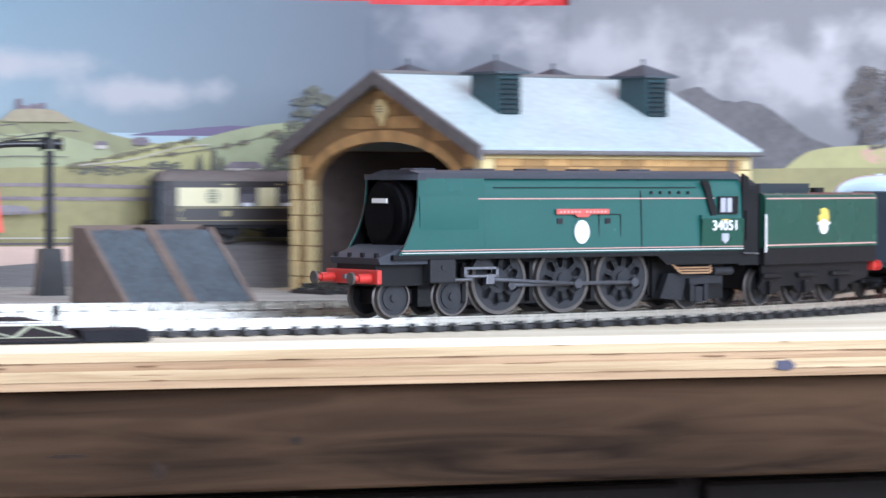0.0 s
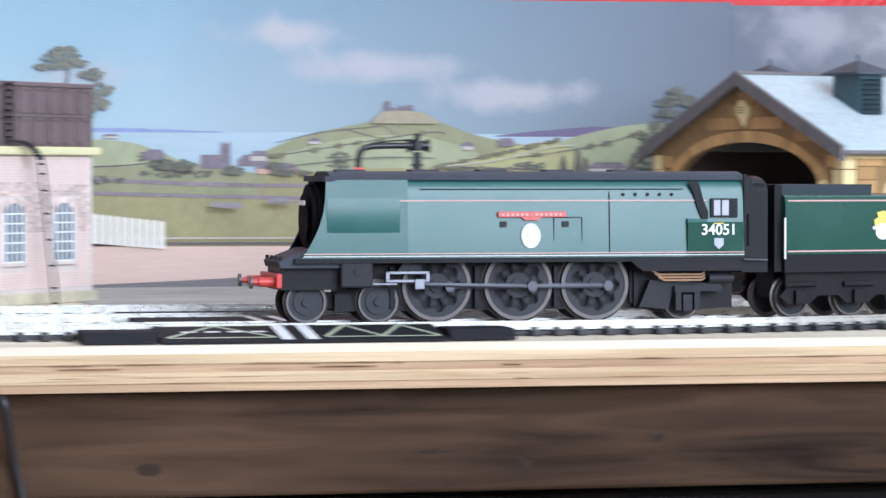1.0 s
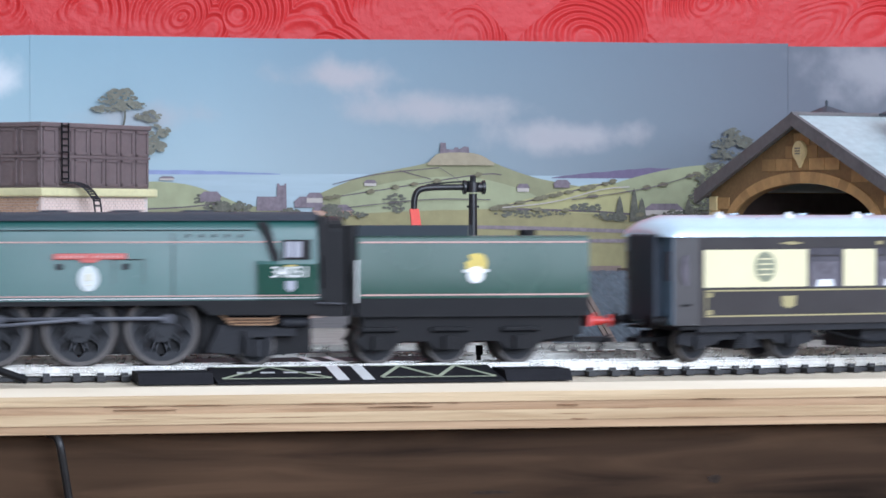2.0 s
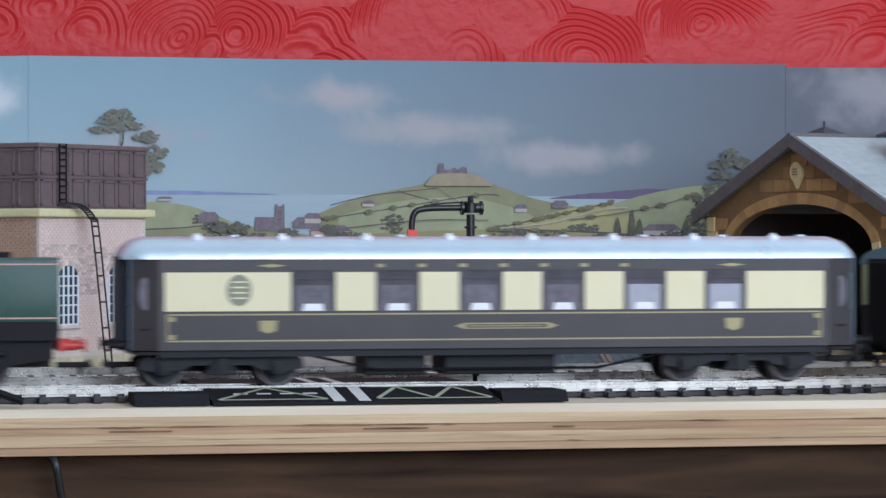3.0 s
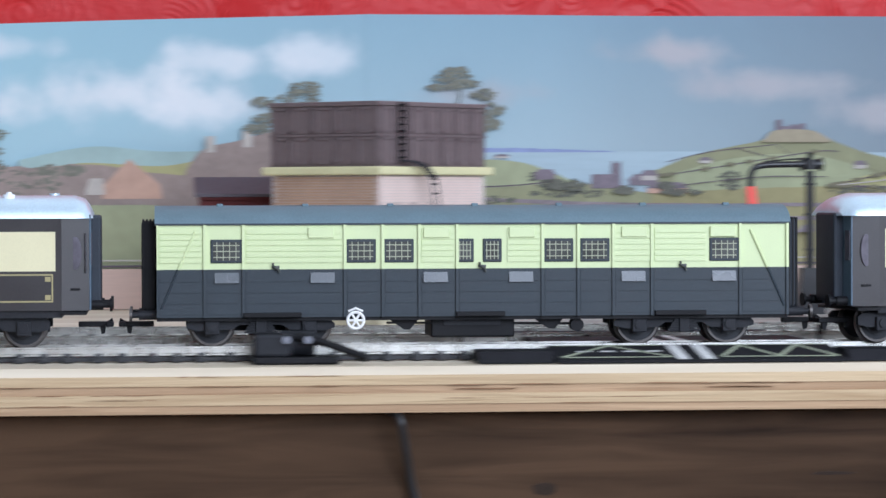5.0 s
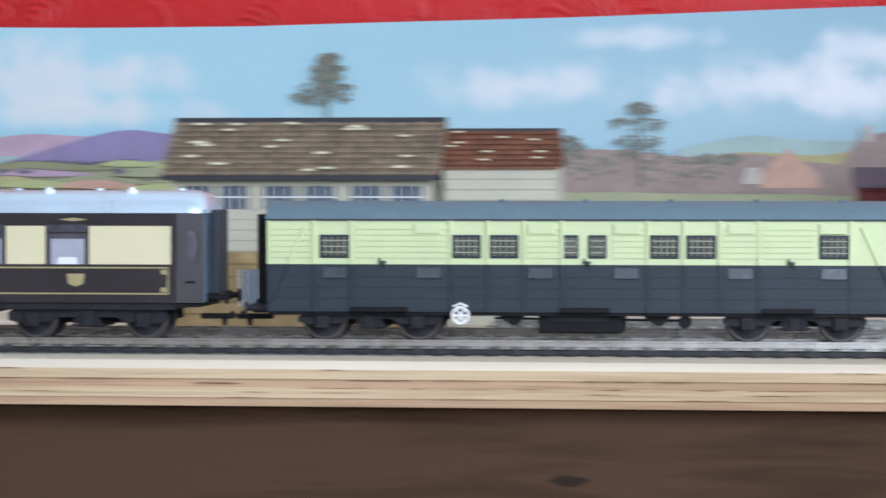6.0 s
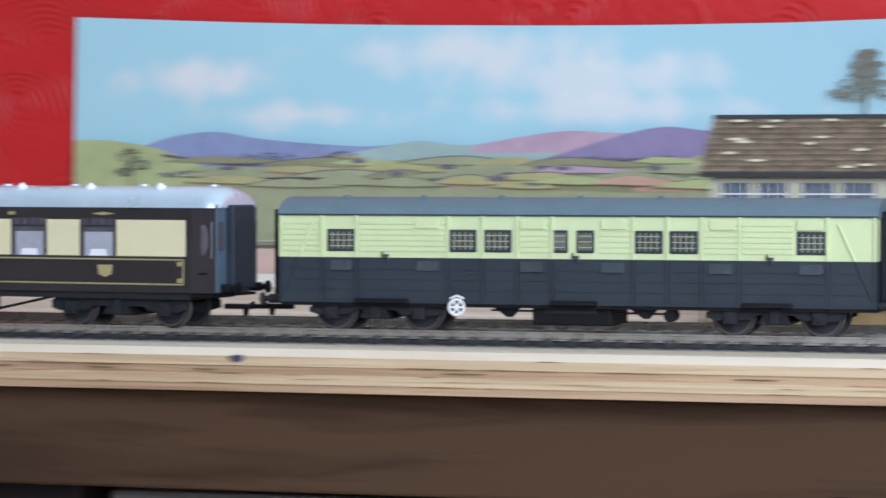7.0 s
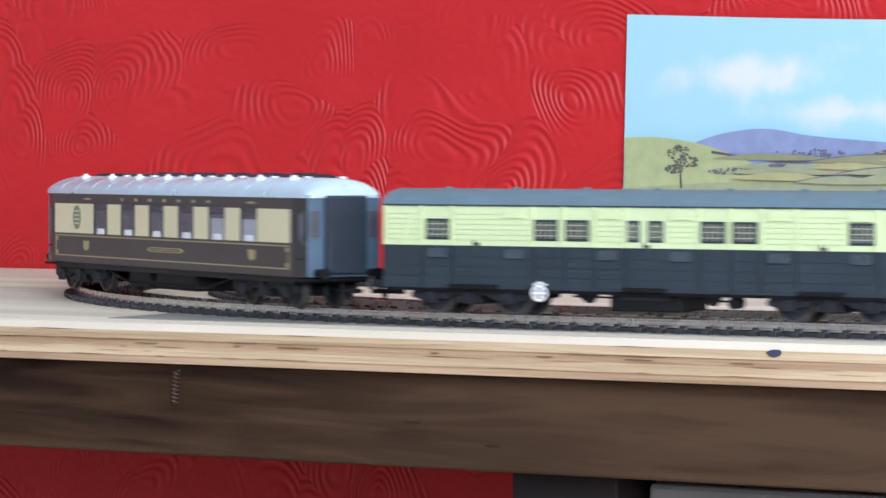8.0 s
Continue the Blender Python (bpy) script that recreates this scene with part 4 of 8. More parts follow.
def coach():
    """Umber and cream dining coach; x from the left end of its cream panels."""
    c = thing("dining_coach", "umber and cream model dining coach with silver roof and table lamps", "railway coach", "moving train")
    W, L = 0.0172, 0.2305
    zlo, zhi = 0.0304, 0.0442
    wins = [(0.0432 + k * 0.0289, 0.0572 + k * 0.0289) for k in range(6)]
    part("lower_body", box(nb(), -0.0020, L + 0.0020, -W, W, 0.0176, zlo), M_UMBER, c)
    part("upper_body", box(nb(), -0.0020, L + 0.0020, -W, W, zhi, 0.0484), M_UMBER, c)
    for s in (-1, 1):
        a, b = sorted((s * W, s * (W - 0.0010)))
        edges = [-0.0020] + [v for w in wins for v in w] + [L + 0.0020]
        for k in range(0, len(edges), 2):
            part("window_pillar", box(nb(), edges[k], edges[k + 1], a, b, zlo, zhi), M_UMBER, c)
            e0, e1 = max(0.0, edges[k] + 0.0006), min(L, edges[k + 1] - 0.0006)
            a2, b2 = sorted((s * (W + 0.0001), s * W))
            part("cream_panel", box(nb(), e0, e1, a2, b2, zlo + 0.0002, zhi - 0.0006), M_CREAM, c, "cream side panel")
        if s > 0:
            continue
        for j_, (w0, w1) in enumerate(wins):
            a, b = sorted((s * (W - 0.0004), s * (W - 0.0007)))
            win = part("window", box(nb(), w0, w1, a, b, zlo, zhi), M_WINDOW, c, "smoky window with blind, pale where glare is painted in")
            # Windows 4 and 5 get a pale sheet: window glare put into its colour.
            part("blind", box(nb(), w0 + 0.0012, w1 - 0.0012, min(a, b) - 0.0001, max(a, b), zlo + 0.0002, zhi - 0.0050), M_PALEGREY if j_ in (4, 5) else M_BLIND, win)
            part("top_light", box(nb(), w0, w1, s * W - 0.0001, s * W + 0.0002, zhi - 0.0030, zhi - 0.0026), M_UMBER, win)
            for k in range(3):
                x = w0 + (w1 - w0) * (k + 1) / 4
                part("glazing_bar", box(nb(), x - 0.0002, x + 0.0002, s * W - 0.0001, s * W + 0.0002, zhi - 0.0028, zhi), M_UMBER, win)
            bm = prism(nb(), [((w0 + w1) / 2 - 0.0036, zlo + 0.0002), ((w0 + w1) / 2 - 0.0030, zlo + 0.0026), ((w0 + w1) / 2 + 0.0030, zlo + 0.0026), ((w0 + w1) / 2 + 0.0036, zlo + 0.0002)], s * W - 0.00005, s * W + 0.0006, "y")
            part("table_lamp", bm, M_LAMP, c, "white table lamp in the window")
    # lining boxes in gold
    for z in (0.0204, 0.0292):
        band(c, "gold_line", 0.0008, L - 0.0008, z, z + 0.0005, W, M_GOLDLINE)
    for x in (0.0008, L - 0.0013):
        band(c, "gold_line", x, x + 0.0005, 0.0204, 0.0292, W, M_GOLDLINE)
    for x in (0.0016, L - 0.0034):
        for z in (0.0212, 0.0272):
            band(c, "gold_corner", x, x + 0.0018, z, z + 0.0016, W, M_GOLDLINE)
    for x in (0.0348, 0.1976):
        part("gold_crest", prism(nb(), [(x - 0.0030, 0.0274), (x + 0.0030, 0.0274), (x + 0.0026, 0.0240), (x, 0.0230), (x - 0.0026, 0.0240)], -W - 0.0002, -W, "y"), M_GOLDLINE, c, "gold crest")
    loz = part("name_lozenge", prism(nb(), [(0.0990, 0.0252), (0.1020, 0.0262), (0.1320, 0.0262), (0.1350, 0.0252), (0.1320, 0.0242), (0.1020, 0.0242)], -W - 0.0002, -W, "y"), M_GOLDLINE, c, "gold name panel")
    part("lozenge_field", box(nb(), 0.1030, 0.1310, -W - 0.0003, -W, 0.0246, 0.0258), M_UMBER, loz)
    for k in range(9):
        part("name_mark", box(nb(), 0.1048 + k * 0.0028, 0.1064 + k * 0.0028, -W - 0.0004, -W, 0.0249, 0.0255), M_GOLDLINE, loz)
    for k in range(7):
        part("board_mark", box(nb(), 0.0720 + k * 0.0142, 0.0745 + k * 0.0142, -W - 0.0002, -W, 0.0452, 0.0464), M_GOLDLINE, c)
    for x in (0.0360, 0.1968):
        part("vent_plate", prism(nb(), [(x - 0.005, 0.0458), (x, 0.0464), (x + 0.005, 0.0458), (x, 0.0452)], -W - 0.0002, -W, "y"), M_GOLDLINE, c)
    bm = nb()
    bmesh.ops.create_cone(bm, cap_ends=True, segments=32, radius1=0.0042, radius2=0.0042, depth=0.0004, matrix=Matrix.Translation((0.0250, -W - 0.0001, 0.0376)) @ pose(0, 0, 0, 90, 0, 0) @ Matrix.Diagonal((1, 1.25, 1, 1)))
    ring = part("oval_crest", bm, M_OVAL, c, "grey-green oval crest with unreadable bars")
    for k in range(4):
        part("crest_bar", box(nb(), 0.0224, 0.0276, -W - 0.0005, -W, 0.0347 + k * 0.0018, 0.0352 + k * 0.0018), M_CREAM, ring)
    # roof with rounded ends
    n = 10
    prof = [(-W - 0.0004, 0.0480)] + [(-(W + 0.0002) * math.cos(math.pi * k / (2 * n)), 0.0486 + 0.0070 * math.sin(math.pi * k / (2 * n))) for k in range(1, n + 1)]
    prof = prof + [(-y, z) for y, z in prof[-2::-1]]
    bm = nb()
    stations = [(-0.0140, 0.80, 0.25), (-0.0125, 0.90, 0.6), (-0.0100, 0.97, 0.85), (-0.0060, 1, 1), (L + 0.0060, 1, 1), (L + 0.0095, 0.97, 0.85), (L + 0.0110, 0.90, 0.6), (L + 0.0122, 0.80, 0.25)]
    rings = [[bm.verts.new((x, y * k, 0.0480 + (z - 0.0480) * h)) for y, z in prof] for x, k, h in stations]
    for u, v in zip(rings, rings[1:]):
        for k in range(len(prof)):
            j = (k + 1) % len(prof)
            bm.faces.new((u[k], u[j], v[j], v[k]))
    bm.faces.new(rings[0])
    bm.faces.new(rings[-1][::-1])
    bmesh.ops.recalc_face_normals(bm, faces=bm.faces)
    part("roof", bm, M_ROOF, c, "glossy silver curved roof", smooth=True)
    for k in range(14):
        x = 0.0060 + k * 0.0167
        part("roof_rib", prism(nb(), [(y, z + 0.0001) for y, z in prof], x, x + 0.0005, "x"), M_ROOF, c)
    for k in range(8):
        x = 0.0120 + k * 0.0290
        bm = cyl(nb(), (x, -0.0075, 0.0552), "z", 0.0020, 0.0014, 14)
        cyl(bm, (x, -0.0075, 0.0561), "z", 0.0013, 0.0012, 12, 0.0008)
        part("roof_vent", bm, M_LAMP, c, "bright round roof ventilator", smooth=True)
        bm = cyl(nb(), (x + 0.0145, 0.0060, 0.0556), "z", 0.0018, 0.0012, 14)
        part("roof_vent", bm, M_ROOF, c, smooth=True)
    # vestibules: inset ends with oval doors
    for d, x in ((-1, -0.0020), (1, L + 0.0020)):
        a, b = sorted((x, x + d * 0.0090))
        v = part("vestibule", prism(nb(), [(a, -W + 0.0018) if d < 0 else (a, -W), (b, -W) if d < 0 else (b, -W + 0.0018), (b, W) if d < 0 else (b, W - 0.0018), (a, W - 0.0018) if d < 0 else (a, W)], 0.0176, 0.0484, "z"), M_UMBER, c, "dark umber vestibule with oval doors")
        ex = x + d * 0.0090
        ends = part("end_panel", box(nb(), min(ex, ex + d * 0.0006), max(ex, ex + d * 0.0006), -W + 0.0016, W - 0.0016, 0.0178, 0.0492, 0.0002), M_ENDBLUE, c, "blue-grey coach end panel")
        for yy in (-0.0128, 0.0128):
            part("end_window", box(nb(), min(ex, ex + d * 0.0009), max(ex, ex + d * 0.0009), yy - 0.0020, yy + 0.0020, 0.0330, 0.0430), M_WINDOW, ends)
        bm = nb()
        xm = (a + b) / 2
        bmesh.ops.create_cone(bm, cap_ends=True, segments=24, radius1=0.0021, radius2=0.0021, depth=0.0006, matrix=Matrix.Translation((xm, -W + 0.0009, 0.0365)) @ pose(0, 0, 0, 90, 0, d * -11) @ Matrix.Diagonal((1, 2.6, 1, 1)))
        part("oval_window", bm, M_BLIND, v, "grey oval door window")
        part("door_rail", tube(nb(), [(xm + 0.0034, -W + 0.0008, 0.0300), (xm + 0.0034, -W + 0.0008, 0.0430)], 0.0003, 6), M_STEEL, v)
        part("door_handle", box(nb(), xm - 0.0016, xm + 0.0016, -W + 0.0003, -W + 0.0010, 0.0243, 0.0250), M_BLACK, v)
        a, b = sorted((x + d * 0.0090, x + d * 0.0128))
        part("gangway", box(nb(), a, b, -0.0085, 0.0085, 0.0190, 0.0490, 0.0008), M_GANGWAY, c, "blue-black concertina gangway")
        part("step_board", box(nb(), min(x, x + d * 0.008), max(x, x + d * 0.008), -W - 0.0008, W + 0.0008, 0.0162, 0.0172), M_BLACK, c)
        buffers(c, x + d * 0.0105, d, body=M_BLACK, head=M_BLACK)
        coupling(c, x + d * 0.0050, d)
    part("sole_bar", box(nb(), -0.0020, L + 0.0020, -W + 0.0012, W - 0.0012, 0.0152, 0.0178), M_GREYBLK, c)
    for x0, x1 in ((0.0690, 0.0900), (0.0965, 0.1355)):
        part("battery_box", box(nb(), x0, x1, -0.0120, 0.0120, 0.0085, 0.0158, 0.0006), M_GREYBLK, c)
    part("truss_rod", tube(nb(), [(0.0500, -0.0135, 0.0155), (0.0720, -0.0135, 0.0105), (0.1500, -0.0135, 0.0105), (0.1740, -0.0135, 0.0155)], 0.0005, 6), M_BLACK, c)
    bogie(c, 0.0196, 0.0385, M_GREYBLK)
    bogie(c, 0.2008, 0.0385, M_GREYBLK)
    return c


def van():
    """Pale green and charcoal bogie brake van; x from the left end of its side."""
    v = thing("brake_van", "pale green and charcoal model bogie van with barred windows", "railway van", "moving train")
    W, L = 0.0170, 0.2113
    zm = 0.0309
    part("lower_body", box(nb(), 0, L, -W, W, 0.0150, zm), M_VANDARK, v)
    part("upper_body", box(nb(), 0, L, -W, W, zm, 0.0460), M_VANCREAM, v)
    n = 10
    prof = [(-W - 0.0006, 0.0455)] + [(-(W + 0.0004) * math.cos(math.pi * k / (2 * n)), 0.0462 + 0.0058 * math.sin(math.pi * k / (2 * n))) for k in range(1, n + 1)]
    prof = prof + [(-y, z) for y, z in prof[-2::-1]]
    part("roof", prism(nb(), prof, -0.0006, L + 0.0006, "x"), M_VANROOF, v, "slate grey arched roof", smooth=True)
    part("gutter", box(nb(), -0.0006, L + 0.0006, -W - 0.0008, -W, 0.0456, 0.0461), M_VANDARK, v)
    for k in range(7):
        part("roof_vent", box(nb(), 0.020 + k * 0.0285, 0.0222 + k * 0.0285, -0.0062, -0.0040, 0.0510, 0.0526, 0.0003), M_VANROOF, v)
    k_ = L / 1108.0
    ribs = [0, 83, 150, 326, 392, 456, 522, 672, 735, 797, 865, 1022, 1106]
    for r in ribs:
        x = r * k_
        part("rib", box(nb(), max(0, x - 0.0005), min(L, x + 0.0005), -W - 0.0009, -W, zm, 0.0456), M_VANCREAM, v)
        part("rib", box(nb(), max(0, x - 0.0005), min(L, x + 0.0005), -W - 0.0009, -W, 0.0150, zm), M_VANDARK, v)
    # planks between ribs, left out where the windows are
    spans = [(5, 78, 0), (155, 322, 0), (460, 518, 0), (610, 668, 0), (800, 862, 0), (870, 960, 0)]
    for a, b, _ in spans:
        for j in range(6):
            z = zm + 0.0022 + j * 0.0019
            part("plank", box(nb(), a * k_, b * k_, -W - 0.00040, -W, z, z + 0.0016), M_VANCREAM, v)
    for a, b in zip(ribs, ribs[1:]):
        for j in range(4):
            z = 0.0160 + j * 0.0036
            part("plank", box(nb(), a * k_ + 0.0008, b * k_ - 0.0008, -W - 0.00025, -W, z, z + 0.0033), M_VANDARK, v)
    for a, b in ((93, 148), (328, 380), (393, 446), (520, 551), (567, 600), (674, 726), (738, 790), (967, 1020)):
        x0, x1, z0, z1 = a * k_, b * k_, 0.0330, 0.0408
        f = part("window", box(nb(), x0, x1, -W - 0.0005, -W, z0, z1, 0.0003), M_VANDARK, v, "dark-framed barred window")
        part("pane", box(nb(), x0 + 0.0009, x1 - 0.0009, -W - 0.0006, -W, z0 + 0.0009, z1 - 0.0009), M_VANGLASS, f)
        for j in range(1, 5):
            x = x0 + (x1 - x0) * j / 5
            part("window_bar", box(nb(), x - 0.00011, x + 0.00011, -W - 0.0008, -W, z0 + 0.0009, z1 - 0.0009), M_VANBAR, f)
        for j in range(1, 4):
            z = z0 + (z1 - z0) * j / 4
            part("window_bar", box(nb(), x0 + 0.0009, x1 - 0.0009, -W - 0.00075, -W, z - 0.00013, z + 0.00013), M_VANBAR, f)
    for a in (262, 463, 613, 811, 968):
        part("door_bolt_plate", box(nb(), a * k_, a * k_ + 0.0086, -W - 0.0010, -W, 0.0412, 0.0446, 0.0002), M_VANCREAM, v)
    for a in (100, 266, 463, 613, 811, 972):
        part("hinge_plate", prism(nb(), [(-W, 0.0298), (-W - 0.0003, 0.0298), (-W - 0.0013, 0.0264), (-W, 0.0264)], a * k_, a * k_ + 0.0080, "x"), M_STEPPLATE, v)
    for a in (206, 566, 920):
        bm = tube(nb(), [(a * k_ - 0.0010, -W - 0.0011, 0.0330), (a * k_ - 0.0008, -W - 0.0012, 0.0318), (a * k_ + 0.0008, -W - 0.0012, 0.0308), (a * k_ + 0.0011, -W - 0.0012, 0.0298)], 0.00036, 6)
        box(bm, a * k_ - 0.0014, a * k_ + 0.0012, -W - 0.0009, -W, 0.0311, 0.0321, 0.0002)
        part("door_handle", bm, M_HANDLE, v, "dull iron door latch")
    for p, q, paint in (((66, 0.0435), (37, zm), M_VANCREAM), ((37, zm), (8, 0.0180), M_VANDARK), ((1040, 0.0435), (1070, zm), M_VANCREAM), ((1070, zm), (1100, 0.0180), M_VANDARK)):
        part("brace", tube(nb(), [(p[0] * k_, -W - 0.0003, p[1]), (q[0] * k_, -W - 0.0003, q[1])], 0.00045, 6), paint, v)
    for a, b in ((150, 250), (520, 605), (870, 960)):
        part("foot_board", box(nb(), a * k_, b * k_, -W - 0.0022, -W, 0.0150, 0.0166, 0.0002), M_BLACK, v)
    part("sole_bar", box(nb(), 0, L, -W + 0.0010, W - 0.0010, 0.0138, 0.0151), M_BLACK, v)
    part("vacuum_tank", box(nb(), 478 * k_, 625 * k_, -0.0125, 0.0125, 0.0078, 0.0140, 0.0006), M_BLACK, v)
    part("battery_lid", box(nb(), 500 * k_, 600 * k_, -0.0130, -0.0120, 0.0118, 0.0136), M_GREYBLK, v)
    for a in (425, 680):
        bm = prism(nb(), [(a * k_ - 0.004, 0.0140), (a * k_ + 0.006, 0.0140), (a * k_ + 0.003, 0.0105), (a * k_ + 0.001, 0.0105)], -0.0128, -0.0112, "y")
        part("brake_bracket", bm, M_BLACK, v)
    part("brake_cylinder", cyl(nb(), (735 * k_, -0.0110, 0.0118), "y", 0.0022, 0.006, 18), M_BLACK, v, smooth=True)
    part("brake_rod", tube(nb(), [(400 * k_, -0.0120, 0.0128), (735 * k_, -0.0120, 0.0122)], 0.0004, 6), M_BLACK, v)
    # white hand-brake wheel
    hub = Vector((0.0656, -W - 0.0016, 0.0139))
    bm = nb()
    ring = [(hub.x + 0.0027 * math.cos(k * math.tau / 24), hub.y, hub.z + 0.0027 * math.sin(k * math.tau / 24)) for k in range(25)]
    tube(bm, ring, 0.0005, 6)
    wheel = part("brake_wheel", bm, M_WHITE, v, "white spoked hand-brake wheel")
    for k in range(3):
        d = Vector((0.0026 * math.cos(k * math.pi / 3), 0, 0.0026 * math.sin(k * math.pi / 3)))
        part("spoke", tube(nb(), [hub - d, hub + d], 0.0004, 6), M_WHITE, wheel)
    part("hub", cyl(nb(), hub, "y", 0.0008, 0.0012, 10), M_WHITE, wheel)
    part("brake_wheel_bracket", tube(nb(), [hub + Vector((-0.0024, 0.0006, 0.0030)), hub + Vector((0, 0.0002, 0.0040)), hub + Vector((0.0024, 0.0006, 0.0030))], 0.0004, 6), M_WHITE, v)
    for d, x in ((-1, 0.0), (1, L)):
        a, b = sorted((x, x + d * 0.0050))
        part("gangway", box(nb(), a, b, -0.0090, 0.0090, 0.0170, 0.0470, 0.0010), M_BLACK if d < 0 else M_GANGWAY, v, "dark concertina gangway")
        for k in range(4):
            part("gangway_fold", box(nb(), x + d * (0.0008 + k * 0.0012) - 0.0003, x + d * (0.0008 + k * 0.0012) + 0.0003, -0.0095, 0.0095, 0.0165, 0.0475), M_BLACK, v)
        buffers(v, x + d * 0.0030, d, z=0.0158, body=M_GREYBLK, head=M_TYRE)
        coupling(v, x + d * 0.0010, d)
    bogie(v, 180 * k_, 0.0322, M_GREYBLK, 0.0072, 0.0140)
    bogie(v, 925 * k_, 0.0305, M_GREYBLK, 0.0072, 0.0140)
    return v


ENGINE = engine()
rods(ENGINE)
tender()
COACH = coach()
MOVES.append((COACH, 0.2252, 0.0196, 0.2008))
VAN = van()
MOVES.append((VAN, 0.4888, 0.0343, 0.1764))

# second coach of the rake
REAR_COACH = copy_thing(COACH, Matrix.Identity(4))
tagged(REAR_COACH, "second umber and cream dining coach behind the brake van")
for o in REAR_COACH.children:
    if o.name.startswith("wheelset"):
        x = o.location.x
        WHEELS.append((o, o.location.copy(), 0.0068))
MOVES.append((REAR_COACH, 0.7292, 0.0196, 0.2008))

# ---------------------------------------------------------------- painted backdrop
M_PINK = mat("printed_earth", (0.60, 0.43, 0.36), 0.75, vary=0.08, grain=300, stain=30, bump=0.02, stretch=(0.2, 1, 3))
M_PRINTDARK = mat("printed_dark_hedge", (0.11, 0.085, 0.10), 0.75, vary=0.25, grain=500, stain=80, bump=0.02)
M_PRINTGREY = mat("printed_grey_ballast", (0.15, 0.14, 0.14), 0.75, vary=0.3, grain=500, stain=60, bump=0.02, stretch=(0.15, 1, 4))
M_SEA = mat("printed_sea", (0.36, 0.46, 0.51), 0.75, vary=0.08, grain=200, stain=40, bump=0.02, stretch=(0.2, 1, 2))
M_HILL_A = mat("printed_green_hill", (0.26, 0.26, 0.15), 0.75, vary=0.16, grain=160, stain=35, bump=0.02)
M_HILL_B = mat("printed_yellow_field", (0.406, 0.382, 0.187), 0.75, vary=0.14, grain=160, stain=35, bump=0.02)
M_HILL_C = mat("printed_pale_green_field", (0.325, 0.345, 0.21), 0.75, vary=0.14, grain=160, stain=35, bump=0.02)
M_HILL_D = mat("printed_olive_meadow", (0.296, 0.265, 0.133), 0.75, vary=0.18, grain=200, stain=35, bump=0.02)
M_BLUEHILL = mat("printed_blue_hill", (0.24, 0.29, 0.47), 0.75, vary=0.16, grain=150, stain=30, bump=0.02)
M_PURPLE = mat("printed_purple_hill", (0.25, 0.21, 0.36), 0.75, vary=0.18, grain=150, stain=30, bump=0.02)
M_MAUVE = mat("printed_mauve_moor", (0.46, 0.33, 0.42), 0.75, vary=0.18, grain=150, stain=30, bump=0.02)
M_TEALHILL = mat("printed_teal_hill", (0.34, 0.46, 0.44), 0.75, vary=0.14, grain=150, stain=30, bump=0.02)
M_CLAY = mat("printed_clay_field", (0.52, 0.33, 0.25), 0.75, vary=0.15, grain=200, stain=40, bump=0.02)
M_THATCH = mat("printed_thatch", (0.30, 0.235, 0.21), 0.75, vary=0.22, grain=300, stain=60, bump=0.02)
M_TREE = mat("printed_tree", (0.115, 0.115, 0.09), 0.75, vary=0.5, grain=900, stain=250, bump=0.02)
M_TREE2 = mat("printed_pale_tree", (0.17, 0.17, 0.135), 0.75, vary=0.4, grain=900, stain=250, bump=0.02)
M_DUSK = mat("printed_violet_wood", (0.135, 0.125, 0.165), 0.75, vary=0.35, grain=700, stain=200, bump=0.02)
M_TOWN = mat("printed_town", (0.19, 0.155, 0.18), 0.75, vary=0.3, grain=600, stain=200, bump=0.02)
M_MAUVEHEDGE = mat("printed_mauve_hedge", (0.225, 0.185, 0.20), 0.75, vary=0.3, grain=500, stain=90, bump=0.02)
M_ELM = mat("printed_brown_elm", (0.095, 0.082, 0.078), 0.75, vary=0.4, grain=700, stain=200, bump=0.02)
M_CRAG = mat("printed_grey_crag", (0.125, 0.118, 0.125), 0.75, vary=0.3, grain=300, stain=80, bump=0.02)
M_HILL_PALE = mat("printed_pale_lime_hill", (0.40, 0.45, 0.22), 0.75, vary=0.14, grain=160, stain=35, bump=0.02)
M_ISLAND = mat("printed_dark_island", (0.15, 0.12, 0.20), 0.75, vary=0.12)
M_BOULDER = mat("printed_grey_boulder", (0.25, 0.225, 0.245), 0.75, vary=0.2, grain=400, stain=120)
M_WALLPRINT = mat("printed_pale_wall", (0.47, 0.43, 0.39), 0.75, vary=0.1)
M_FENCE = mat("printed_white_fence", (0.74, 0.70, 0.62), 0.7, vary=0.06)


